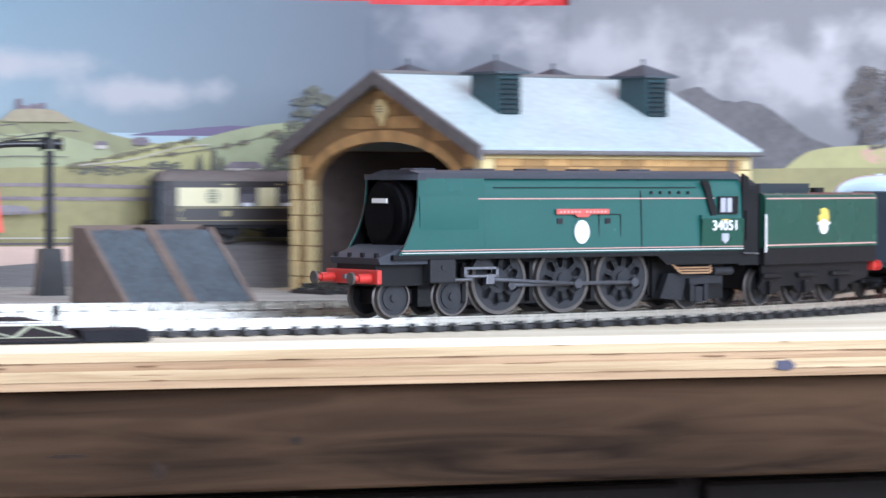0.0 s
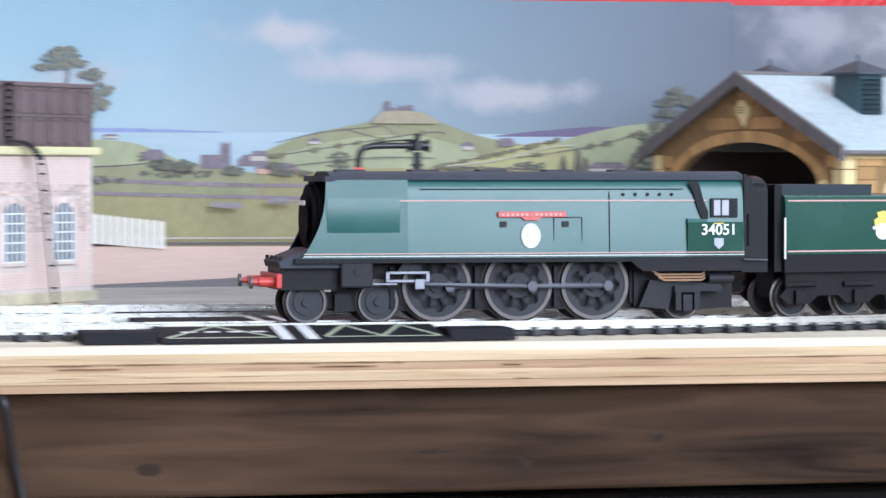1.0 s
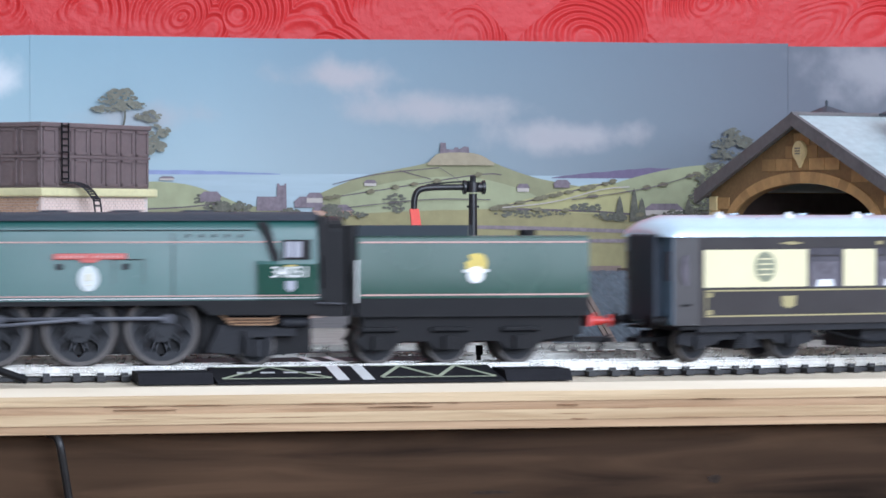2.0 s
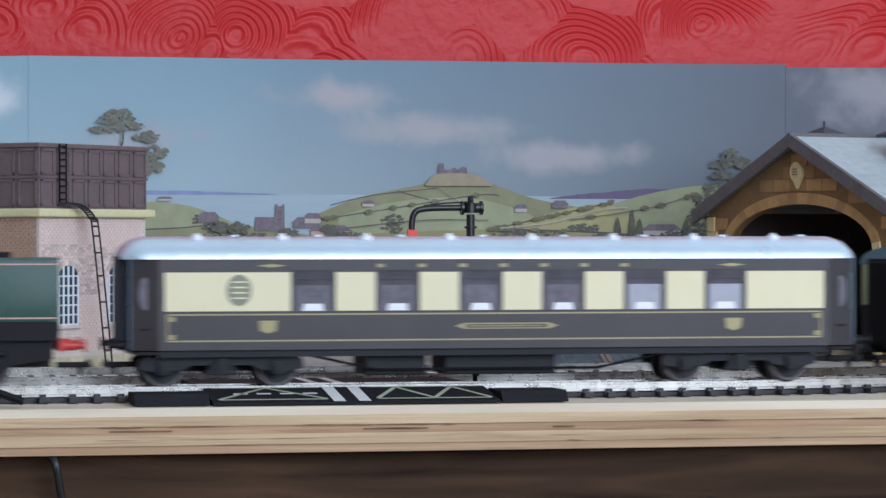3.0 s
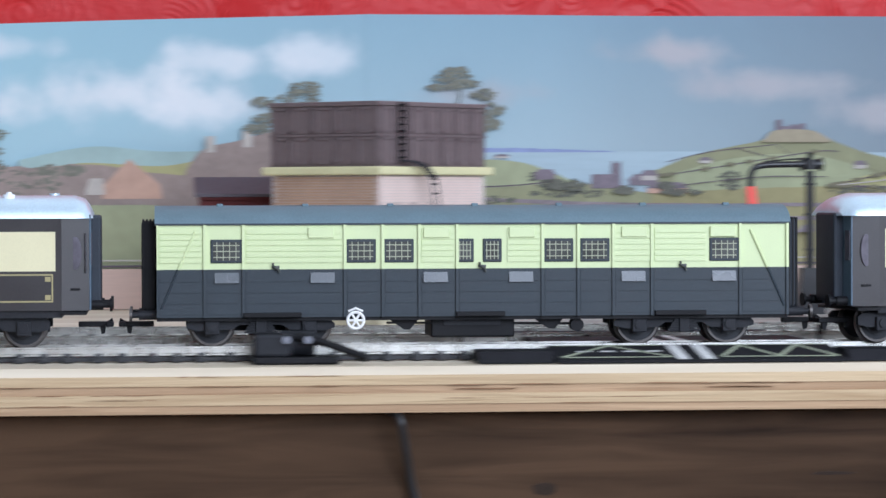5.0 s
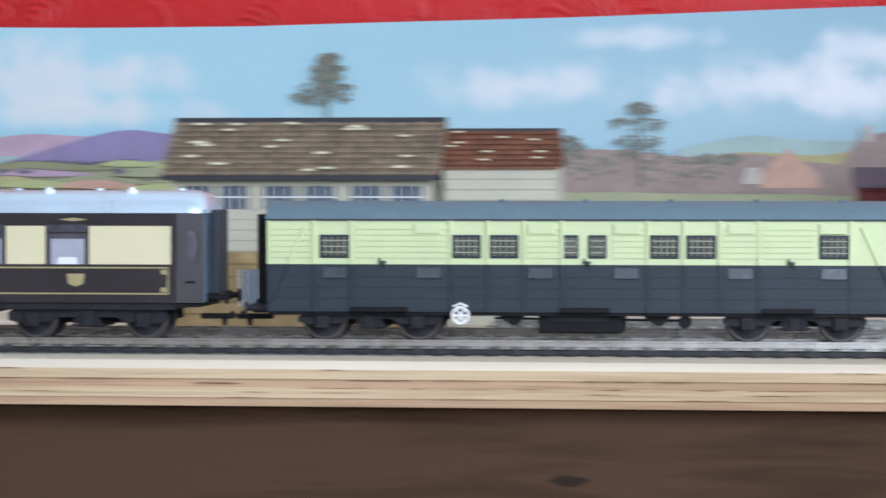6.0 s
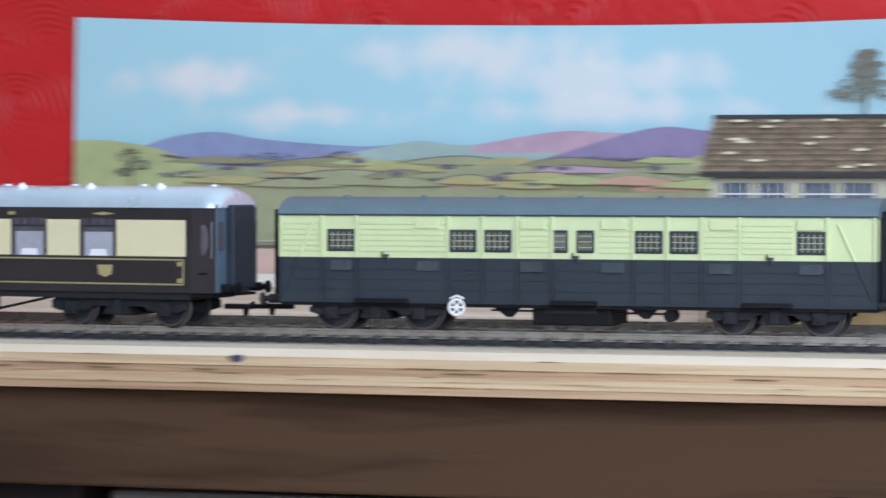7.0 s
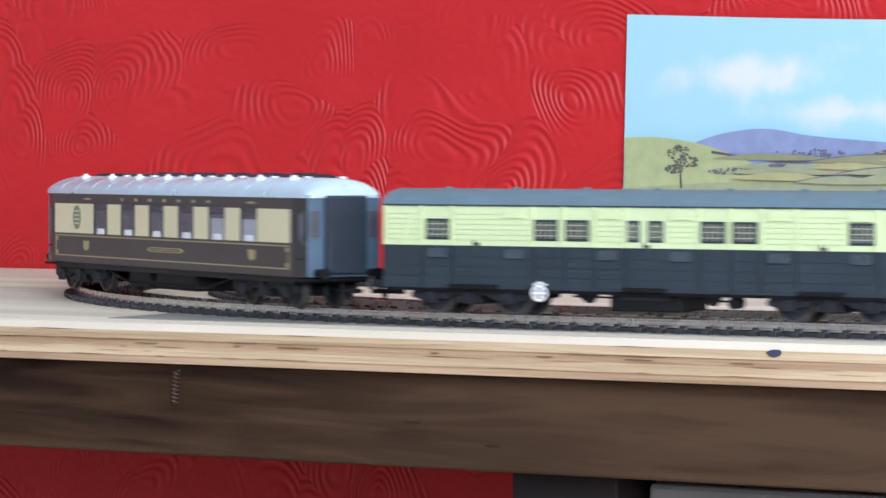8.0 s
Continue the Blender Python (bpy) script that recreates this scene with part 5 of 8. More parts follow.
def sky_paper():
    """Printed sky: blue that pales towards the horizon, with soft clouds of given place and size."""
    m = bpy.data.materials.new("printed_sky_paper")
    m.use_nodes = True
    n, l = m.node_tree.nodes, m.node_tree.links
    b = n["Principled BSDF"]
    tc = n.new("ShaderNodeTexCoord")
    sep = n.new("ShaderNodeSeparateXYZ")
    l.new(tc.outputs["Object"], sep.inputs[0])
    tall = n.new("ShaderNodeMapRange")
    tall.inputs["From Min"].default_value, tall.inputs["From Max"].default_value = 0.07, 0.145
    l.new(sep.outputs["Z"], tall.inputs["Value"])
    up = n.new("ShaderNodeValToRGB")
    up.color_ramp.elements[0].color, up.color_ramp.elements[1].color = (0.38, 0.48, 0.52, 1), (0.23, 0.345, 0.42, 1)
    l.new(tall.outputs[0], up.inputs[0])
    # the print runs from grey-blue to a clear turquoise at its far end
    along = n.new("ShaderNodeMapRange")
    along.inputs["From Min"].default_value, along.inputs["From Max"].default_value = 0.30, -0.30
    l.new(sep.outputs["X"], along.inputs["Value"])
    clear = n.new("ShaderNodeMix")
    clear.data_type = "RGBA"
    clear.inputs[7].default_value = (0.39, 0.65, 0.73, 1)
    l.new(along.outputs[0], clear.inputs[0])
    l.new(up.outputs[0], clear.inputs[6])
    # Greys and darkens to the right: fading light put into the print.
    right_dim = n.new("ShaderNodeMapRange")
    right_dim.inputs["From Min"].default_value, right_dim.inputs["From Max"].default_value = 0.26, 0.56
    l.new(sep.outputs["X"], right_dim.inputs["Value"])
    grey = n.new("ShaderNodeMix")
    grey.data_type = "RGBA"
    grey.inputs[7].default_value = (0.140, 0.155, 0.185, 1)
    l.new(right_dim.outputs[0], grey.inputs[0])
    l.new(clear.outputs[2], grey.inputs[6])
    pale = n.new("ShaderNodeMapRange")
    pale.inputs["From Min"].default_value, pale.inputs["From Max"].default_value = 0.58, 0.70
    l.new(sep.outputs["X"], pale.inputs["Value"])
    mist = n.new("ShaderNodeMix")
    mist.data_type = "RGBA"
    mist.inputs[7].default_value = (0.23, 0.225, 0.235, 1)
    l.new(pale.outputs[0], mist.inputs[0])
    l.new(grey.outputs[2], mist.inputs[6])
    wob = n.new("ShaderNodeTexNoise")
    wob.inputs["Scale"].default_value, wob.inputs["Detail"].default_value = 46, 8
    l.new(tc.outputs["Object"], wob.inputs["Vector"])
    last = mist.outputs[2]
    clouds = ((0.325, 0.125, 0.034, 0.008, 0.85), (0.365, 0.110, 0.045, 0.009, 0.75), (0.440, 0.096, 0.048, 0.008, 0.7), (0.225, 0.105, 0.030, 0.008, 0.6),
              (0.100, 0.121, 0.030, 0.010, 0.75), (0.140, 0.124, 0.026, 0.010, 0.7), (0.085, 0.100, 0.045, 0.013, 0.85), (0.040, 0.104, 0.050, 0.014, 0.8),
              (-0.075, 0.104, 0.055, 0.012, 0.8), (-0.020, 0.128, 0.040, 0.006, 0.6), (-0.375, 0.122, 0.085, 0.012, 0.8), (-0.320, 0.108, 0.070, 0.012, 0.7),
              (-0.530, 0.109, 0.042, 0.011, 0.9), (-0.470, 0.090, 0.050, 0.008, 0.8), (-0.300, 0.092, 0.080, 0.008, 0.75), (0.690, 0.118, 0.060, 0.020, 0.45),
              (0.790, 0.110, 0.060, 0.022, 0.55), (0.600, 0.130, 0.040, 0.016, 0.35), (0.860, 0.132, 0.060, 0.012, 0.6))
    for cx, cz, rx, rz, strength in clouds:
        mp = n.new("ShaderNodeMapping")
        mp.vector_type = "POINT"
        mp.inputs["Location"].default_value = (-cx / rx, 0, -cz / rz)
        mp.inputs["Scale"].default_value = (1 / rx, 0, 1 / rz)
        l.new(tc.outputs["Object"], mp.inputs[0])
        ln = n.new("ShaderNodeVectorMath")
        ln.operation = "LENGTH"
        l.new(mp.outputs[0], ln.inputs[0])
        ad = n.new("ShaderNodeMath")
        ad.operation = "MULTIPLY_ADD"
        ad.inputs[1].default_value = 2.4
        l.new(wob.outputs["Fac"], ad.inputs[0])
        l.new(ln.outputs["Value"], ad.inputs[2])
        mr = n.new("ShaderNodeMapRange")
        mr.interpolation_type = "SMOOTHSTEP"
        mr.inputs["From Min"].default_value, mr.inputs["From Max"].default_value = 2.5, 1.3
        mr.inputs["To Max"].default_value = strength
        l.new(ad.outputs[0], mr.inputs["Value"])
        mx = n.new("ShaderNodeMix")
        mx.data_type = "RGBA"
        mx.inputs[7].default_value = (0.74, 0.75, 0.76, 1) if cx < 0.18 else (0.60, 0.57, 0.58, 1) if cx > 0.58 else (0.46, 0.43, 0.44, 1)
        l.new(mr.outputs[0], mx.inputs[0])
        l.new(last, mx.inputs[6])
        last = mx.outputs[2]
    l.new(last, b.inputs["Base Color"])
    b.inputs["Roughness"].default_value = 0.7
    b.inputs["Specular IOR Level"].default_value = 0.25
    crease = n.new("ShaderNodeTexNoise")
    crease.inputs["Scale"].default_value = 22
    l.new(tc.outputs["Object"], crease.inputs["Vector"])
    bp = n.new("ShaderNodeBump")
    bp.inputs["Strength"].default_value, bp.inputs["Distance"].default_value = 0.35, 0.002
    l.new(crease.outputs["Fac"], bp.inputs["Height"])
    l.new(bp.outputs[0], b.inputs["Normal"])
    return m


M_SKY = sky_paper()
backdrop = thing("landscape_backdrop", "long printed paper landscape with hills, sea and castle taped to red wall", "backdrop poster")
SHEETS = [(-0.5955, -0.2135, 0.1425, 0.1345, 0.0012), (-0.2140, 0.1695, 0.1345, 0.1445, 0.0), (0.1690, 0.5547, 0.1445, 0.1440, 0.0006), (0.5545, 0.6640, 0.1425, 0.1440, 0.0012), (0.6636, 1.2500, 0.1600, 0.1680, 0.0018)]
for x0, x1, za, zb, dy in SHEETS:
    bm = nb()
    k = 24
    lo, hi = [], []
    for i in range(k + 1):
        u = i / k
        x = x0 + (x1 - x0) * u
        sag = -0.0028 * math.sin(u * math.pi) * (1 if x0 < -0.5 else 0.2) + 0.0004 * noise.noise((x * 9, 0, 0))
        lo.append((x - (0.0028 if i == 0 and x0 < -0.5 else 0), 0.0))
        hi.append((x, za + (zb - za) * u + sag))
    prism(bm, lo + hi[::-1], WALL - 0.0030 - dy * 0.5, WALL - 0.0026 - dy * 0.5, "y")
    part("paper_sheet", bm, M_SKY, backdrop, "printed sky sheet")
LAYER = [0]


def printed(name, top, bottom, material, n=7, jag=0.0):
    """A flat patch of print between a smooth top line and a level or line below; each lies over the one before."""
    LAYER[0] += 1
    y = WALL - 0.0042 - LAYER[0] * 0.00004
    line_ = spline(top, n)
    if jag:
        line_ = [(x, z + jag * noise.noise((x * 260, 1.7, LAYER[0]))) for x, z in line_]
    under = spline(bottom, n) if isinstance(bottom, (list, tuple)) else [(x, bottom) for x, _ in line_]
    bm = nb()
    hi, lo = [bm.verts.new((x, y, z)) for x, z in line_], [bm.verts.new((x, y, min(z, h - 0.00002))) for (x, z), (_, h) in zip(under, line_)]
    for i in range(len(hi) - 1):
        bm.faces.new((lo[i], lo[i + 1], hi[i + 1], hi[i]))
    return part(name, bm, material, backdrop)


def blobs(name, centres, material, seed, size=1.0):
    """Printed foliage: irregular clumps of many small leafy patches."""
    LAYER[0] += 1
    y = WALL - 0.0042 - LAYER[0] * 0.00004
    rng = random.Random(seed)
    bm = nb()
    for cx, cz, rx, rz in centres:
        for _ in range(52):
            a, q = rng.uniform(0, math.tau), math.sqrt(rng.random())
            px, pz = cx + rx * q * math.cos(a), cz + rz * q * math.sin(a)
            r = rng.uniform(0.0004, 0.0014) * size
            k = rng.randint(6, 9)
            y -= 0.0000004
            vs = [bm.verts.new((px + r * rng.uniform(0.7, 1.5) * math.cos(j * math.tau / k), y, pz + 0.6 * r * rng.uniform(0.7, 1.2) * math.sin(j * math.tau / k))) for j in range(k)]
            bm.faces.new(vs)
    return part(name, bm, material, backdrop)


def trunk(name, pts, w, material=M_TREE):
    LAYER[0] += 1
    y = WALL - 0.0042 - LAYER[0] * 0.00004
    bm = nb()
    pts = spline(pts, 4)
    k = len(pts)
    a = [bm.verts.new((x - w * (1 - 0.6 * i / k), y, z)) for i, (x, z) in enumerate(pts)]
    b = [bm.verts.new((x + w * (1 - 0.6 * i / k), y, z)) for i, (x, z) in enumerate(pts)]
    for i in range(k - 1):
        bm.faces.new((a[i], b[i], b[i + 1], a[i + 1]))
    return part(name, bm, material, backdrop)


def stroke(name, pts, w, material=M_PRINTDARK):
    """A hedge or path line."""
    p = spline(pts, 6)
    return printed(name, [(x, z + w * (0.6 + 0.4 * noise.noise((x * 150, 0, 0)))) for x, z in p], [(x, z - w * 0.5) for x, z in p], material, 2)


# far shore, sea, islands and the castle hill
printed("sea", [(0.180, 0.0768), (0.30, 0.0768), (0.52, 0.0755)], 0.050, M_SEA)
printed("headland", [(0.205, 0.0785), (0.240, 0.0785), (0.262, 0.0780), (0.292, 0.0768)], 0.0764, M_BLUEHILL, jag=0.0004)
printed("island", [(0.430, 0.0752), (0.445, 0.0770), (0.462, 0.0785), (0.480, 0.0800), (0.494, 0.0796), (0.506, 0.078)], 0.0748, M_ISLAND, jag=0.0004)
printed("green_hill", [(0.444, 0.066), (0.470, 0.0745), (0.500, 0.0808), (0.530, 0.082), (0.560, 0.080), (0.60, 0.084)], 0.030, M_HILL_C)
printed("castle_hill", [(0.308, 0.0655), (0.330, 0.0745), (0.350, 0.0790), (0.366, 0.0825), (0.371, 0.0868), (0.380, 0.0878), (0.392, 0.0868), (0.402, 0.0818), (0.420, 0.0755), (0.440, 0.0715), (0.460, 0.068)], 0.030, M_HILL_A)
printed("castle", [(0.3725, 0.0872), (0.3728, 0.0925), (0.3755, 0.0925), (0.3758, 0.0893), (0.3795, 0.0890), (0.3800, 0.0902), (0.3818, 0.0902), (0.3822, 0.0892), (0.3850, 0.0907), (0.3872, 0.0905), (0.3876, 0.0872)], 0.0868, M_TOWN, 1)
printed("pale_field", [(0.322, 0.066), (0.350, 0.073), (0.385, 0.0755), (0.412, 0.0700), (0.425, 0.064)], 0.040, M_HILL_C)
printed("yellow_field", [(0.392, 0.058), (0.420, 0.0650), (0.452, 0.0720), (0.468, 0.0690), (0.480, 0.058)], 0.052, M_HILL_B)
printed("near_meadow", [(0.200, 0.0565), (0.240, 0.0560), (0.300, 0.0555), (0.340, 0.0575), (0.400, 0.0590), (0.450, 0.0570), (0.500, 0.0555), (0.60, 0.056)], 0.020, M_HILL_D, jag=0.0006)
printed("left_field", [(0.205, 0.066), (0.222, 0.0725), (0.245, 0.0715), (0.262, 0.066), (0.275, 0.060)], 0.050, M_HILL_C)
printed("low_field", [(0.205, 0.057), (0.240, 0.0595), (0.275, 0.0610), (0.310, 0.056)], 0.046, M_HILL_A)
stroke("hedge", [(0.314, 0.0645), (0.350, 0.0700), (0.392, 0.0765), (0.404, 0.0765)], 0.0005)
stroke("hedge", [(0.318, 0.0715), (0.340, 0.0765), (0.372, 0.0800)], 0.0004)
stroke("hedge", [(0.352, 0.0785), (0.368, 0.0742)], 0.0004)
stroke("hedge", [(0.398, 0.0590), (0.430, 0.0660), (0.462, 0.0730)], 0.0006)
stroke("hedge", [(0.205, 0.0585), (0.240, 0.0600), (0.262, 0.0620)], 0.0006)
stroke("hedge", [(0.205, 0.0545), (0.290, 0.0505), (0.400, 0.0500), (0.520, 0.0460)], 0.0017, M_MAUVEHEDGE)
stroke("hedge", [(0.205, 0.0470), (0.330, 0.0440), (0.480, 0.0430)], 0.0017, M_MAUVEHEDGE)
stroke("hedge", [(0.400, 0.0595), (0.460, 0.0575), (0.520, 0.0510)], 0.0008)
blobs("hedge_trees", [(0.255, 0.064, 0.006, 0.003), (0.262, 0.0595, 0.008, 0.002), (0.349, 0.062, 0.006, 0.005), (0.448, 0.060, 0.008, 0.002), (0.270, 0.056, 0.02, 0.002), (0.42, 0.057, 0.02, 0.0018), (0.230, 0.053, 0.012, 0.002), (0.500, 0.057, 0.012, 0.002)], M_TREE, 4)
printed("church", [(0.2800, 0.0610), (0.2803, 0.0655), (0.2900, 0.0655), (0.2903, 0.0720), (0.2912, 0.0720), (0.2916, 0.0710), (0.2936, 0.0710), (0.2940, 0.0720), (0.2948, 0.0720), (0.2950, 0.0600)], 0.0585, M_TOWN, 1)
for x, z, w, h, mm in ((0.252, 0.063, 0.010, 0.005, M_TOWN), (0.299, 0.060, 0.014, 0.0055, M_TOWN), (0.305, 0.0625, 0.008, 0.005, M_WALLPRINT), (0.334, 0.0708, 0.006, 0.003, M_WALLPRINT), (0.308, 0.0560, 0.020, 0.0055, M_CLAY), (0.412, 0.0680, 0.006, 0.004, M_WALLPRINT), (0.431, 0.0700, 0.008, 0.004, M_TOWN), (0.232, 0.0735, 0.007, 0.002, M_WALLPRINT), (0.478, 0.0560, 0.020, 0.006, M_WALLPRINT)):
    printed("cottage_wall", [(x, z), (x, z + h * 0.55), (x + w, z + h * 0.55), (x + w, z)], z, mm, 1)
    printed("cottage_roof", [(x - 0.0006, z + h * 0.5), (x + w * 0.18, z + h), (x + w * 0.85, z + h), (x + w + 0.0006, z + h * 0.5)], z + h * 0.45, M_TOWN, 1)
for x, h in ((0.465, 0.012), (0.4725, 0.016), (0.4765, 0.011), (0.501, 0.011)):
    printed("cypress", [(x - 0.0024, 0.0535), (x - 0.0016, 0.056 + h * 0.4), (x, 0.054 + h), (x + 0.0016, 0.056 + h * 0.4), (x + 0.0024, 0.0535)], 0.0530, M_TREE, 2, jag=0.0008)
blobs("tree", [(0.524, 0.0975, 0.0045, 0.0030), (0.520, 0.0925, 0.006, 0.003), (0.530, 0.0935, 0.004, 0.003), (0.521, 0.0865, 0.008, 0.003), (0.517, 0.0800, 0.008, 0.003), (0.513, 0.0735, 0.009, 0.0035), (0.510, 0.0660, 0.009, 0.005), (0.508, 0.0590, 0.008, 0.005)], M_TREE, 11)
trunk("pine_trunk", [(0.2120, 0.095), (0.2150, 0.104), (0.2140, 0.115)], 0.0006)
blobs("pine_tree", [(0.2130, 0.1165, 0.006, 0.0020), (0.2110, 0.1130, 0.010, 0.0022), (0.2180, 0.1100, 0.008, 0.0020), (0.2070, 0.1085, 0.009, 0.0015), (0.2270, 0.1050, 0.006, 0.0028), (0.2310, 0.0975, 0.006, 0.003), (0.2285, 0.0925, 0.004, 0.002), (0.2320, 0.0900, 0.003, 0.002), (0.226, 0.088, 0.003, 0.002)], M_TREE2, 12)
M_HEDGEROW = mat("printed_olive_hedgerow", (0.165, 0.150, 0.095), 0.75, vary=0.4, grain=900, stain=250, bump=0.02)
# hedgerows and scrub over the castle hill and the fields round it
rng = random.Random(77)
for pts in ([(0.314, 0.0645), (0.350, 0.0700), (0.392, 0.0765)], [(0.398, 0.0590), (0.430, 0.0660), (0.462, 0.0730)], [(0.400, 0.0595), (0.460, 0.0575), (0.520, 0.0510)], [(0.440, 0.0640), (0.480, 0.0700), (0.505, 0.0770)]):
    rows = spline(pts, 9)
    blobs("hedgerow", [(x + rng.uniform(-0.001, 0.001), z + 0.0002, rng.uniform(0.0006, 0.0020), rng.uniform(0.0003, 0.0007)) for x, z in rows if rng.random() < 0.5], M_HEDGEROW, rng.randrange(999))
printed("hill_top", [(0.366, 0.0822), (0.371, 0.0866), (0.380, 0.0876), (0.392, 0.0866), (0.400, 0.0822)], 0.0812, mat("printed_bare_hilltop", (0.34, 0.29, 0.20), 0.75, vary=0.15), 4)
stroke("lane", [(0.404, 0.0600), (0.430, 0.0628), (0.455, 0.0690), (0.470, 0.0705)], 0.0005, M_WALLPRINT)
stroke("hedge", [(0.440, 0.0640), (0.480, 0.0700), (0.505, 0.0770)], 0.0004)
stroke("hedge", [(0.325, 0.0600), (0.365, 0.0640), (0.398, 0.0640)], 0.0004)
stroke("hedge", [(0.372, 0.0800), (0.384, 0.0720), (0.392, 0.0640)], 0.0003)
blobs("village_trees", [(0.262, 0.0605, 0.004, 0.003), (0.272, 0.0600, 0.005, 0.0028), (0.2965, 0.0575, 0.005, 0.002), (0.317, 0.0590, 0.005, 0.0026), (0.460, 0.0555, 0.008, 0.002), (0.492, 0.0560, 0.006, 0.003), (0.4860, 0.0545, 0.02, 0.0012), (0.325, 0.0565, 0.010, 0.0016)], M_TREE, 61)
# cottage with deep thatch and pines behind the water tower
printed("far_green", [(0.000, 0.073), (0.035, 0.0795), (0.070, 0.077), (0.120, 0.078)], 0.050, M_TEALHILL)
printed("yellow_bank", [(0.000, 0.066), (0.030, 0.0715), (0.070, 0.0700), (0.100, 0.0755), (0.130, 0.074)], 0.045, M_HILL_B)
printed("brown_wood", [(-0.080, 0.066), (-0.040, 0.073), (0.000, 0.0700), (0.035, 0.0705), (0.075, 0.0660), (0.110, 0.066)], 0.030, M_THATCH, jag=0.0018)
blobs("scrub", [(-0.05, 0.064, 0.02, 0.006), (0.00, 0.062, 0.02, 0.006), (0.02, 0.068, 0.012, 0.003), (-0.052, 0.0735, 0.006, 0.006)], M_TREE2, 14, 1.4)
printed("red_gable", [(0.040, 0.060), (0.053, 0.0735), (0.068, 0.0610), (0.069, 0.056)], 0.054, M_CLAY, 1)
printed("gable_wall", [(0.032, 0.058), (0.034, 0.0640), (0.040, 0.0640), (0.041, 0.058)], 0.056, M_WALLPRINT, 1)
printed("thatched_roof", [(0.078, 0.060), (0.082, 0.0700), (0.090, 0.0785), (0.105, 0.0820), (0.125, 0.0870), (0.150, 0.088)], 0.050, M_THATCH)
for x, z in ((0.0925, 0.0845), (0.1105, 0.0870)):
    printed("chimney", [(x - 0.0022, z - 0.006), (x - 0.0022, z), (x + 0.0022, z), (x + 0.0022, z - 0.006)], z - 0.008, M_WALLPRINT, 1)
blobs("pine_tree", [(0.1390, 0.1080, 0.008, 0.003), (0.1370, 0.1030, 0.012, 0.0032), (0.1180, 0.1010, 0.005, 0.0025), (0.1200, 0.0930, 0.008, 0.0025), (0.1150, 0.0880, 0.007, 0.0025), (0.134, 0.098, 0.012, 0.003)], M_TREE2, 15)
blobs("pine_tree", [(-0.0180, 0.0930, 0.0075, 0.0028), (-0.0200, 0.0855, 0.0140, 0.0034), (-0.0190, 0.0770, 0.012, 0.0030), (-0.0180, 0.0700, 0.012, 0.0040)], M_TREE2, 16)
trunk("pine_trunk", [(-0.018, 0.055), (-0.0185, 0.070), (-0.018, 0.090)], 0.0008)
blobs("pine_tree", [(-0.1720, 0.1180, 0.0050, 0.0026), (-0.1725, 0.1135, 0.0085, 0.0022), (-0.1735, 0.1090, 0.0080, 0.0020), (-0.1745, 0.1040, 0.0150, 0.0026), (-0.1760, 0.0990, 0.0185, 0.0030)], M_TREE2, 17, 1.25)
trunk("pine_trunk", [(-0.174, 0.075), (-0.173, 0.098), (-0.172, 0.114)], 0.0009)
# moorland on the far sheet
printed("blue_hills", [(-0.560, 0.0720), (-0.540, 0.0785), (-0.515, 0.0812), (-0.490, 0.0775), (-0.455, 0.0745), (-0.430, 0.0735), (-0.400, 0.0750), (-0.36, 0.070)], 0.050, M_BLUEHILL)
printed("teal_hills", [(-0.440, 0.070), (-0.405, 0.0760), (-0.380, 0.0740), (-0.350, 0.0760), (-0.320, 0.0730), (-0.27, 0.069)], 0.050, M_TEALHILL)
printed("mauve_moor", [(-0.375, 0.0735), (-0.350, 0.0780), (-0.325, 0.0810), (-0.300, 0.0800), (-0.280, 0.0790), (-0.265, 0.075)], 0.0700, M_MAUVE)
printed("violet_hill", [(-0.340, 0.0660), (-0.315, 0.0735), (-0.290, 0.0805), (-0.272, 0.0830), (-0.250, 0.0808), (-0.200, 0.078), (-0.12, 0.076)], 0.050, M_PURPLE)
printed("green_band", [(-0.440, 0.0640), (-0.400, 0.0670), (-0.360, 0.0640), (-0.310, 0.0650), (-0.265, 0.0670), (-0.240, 0.0730), (-0.200, 0.078)], 0.040, M_HILL_C)
printed("field", [(-0.595, 0.0768), (-0.575, 0.0768), (-0.550, 0.0730), (-0.530, 0.0665), (-0.515, 0.060)], 0.020, M_HILL_PALE)
printed("field", [(-0.530, 0.056), (-0.500, 0.0605), (-0.470, 0.0665), (-0.440, 0.0690), (-0.415, 0.0610)], 0.030, M_HILL_B)
printed("clay_field", [(-0.495, 0.0590), (-0.475, 0.0645), (-0.455, 0.0650), (-0.448, 0.0600)], 0.0560, M_CLAY)
printed("field", [(-0.425, 0.0570), (-0.390, 0.0630), (-0.350, 0.0600), (-0.320, 0.0560)], 0.040, M_HILL_B)
printed("clay_field", [(-0.390, 0.0545), (-0.360, 0.0595), (-0.330, 0.0580), (-0.310, 0.0530)], 0.0520, M_CLAY)
printed("field", [(-0.335, 0.0530), (-0.300, 0.0600), (-0.260, 0.0620), (-0.220, 0.0590), (-0.16, 0.060)], 0.040, M_HILL_A)
printed("clay_field", [(-0.290, 0.0520), (-0.272, 0.0560), (-0.255, 0.0530)], 0.0505, M_CLAY)
printed("meadow", [(-0.5960, 0.0500), (-0.520, 0.0535), (-0.440, 0.0530), (-0.360, 0.0520), (-0.280, 0.0500), (-0.200, 0.0520), (-0.05, 0.052), (0.10, 0.050), (0.21, 0.048)], 0.020, M_HILL_C, jag=0.0008)
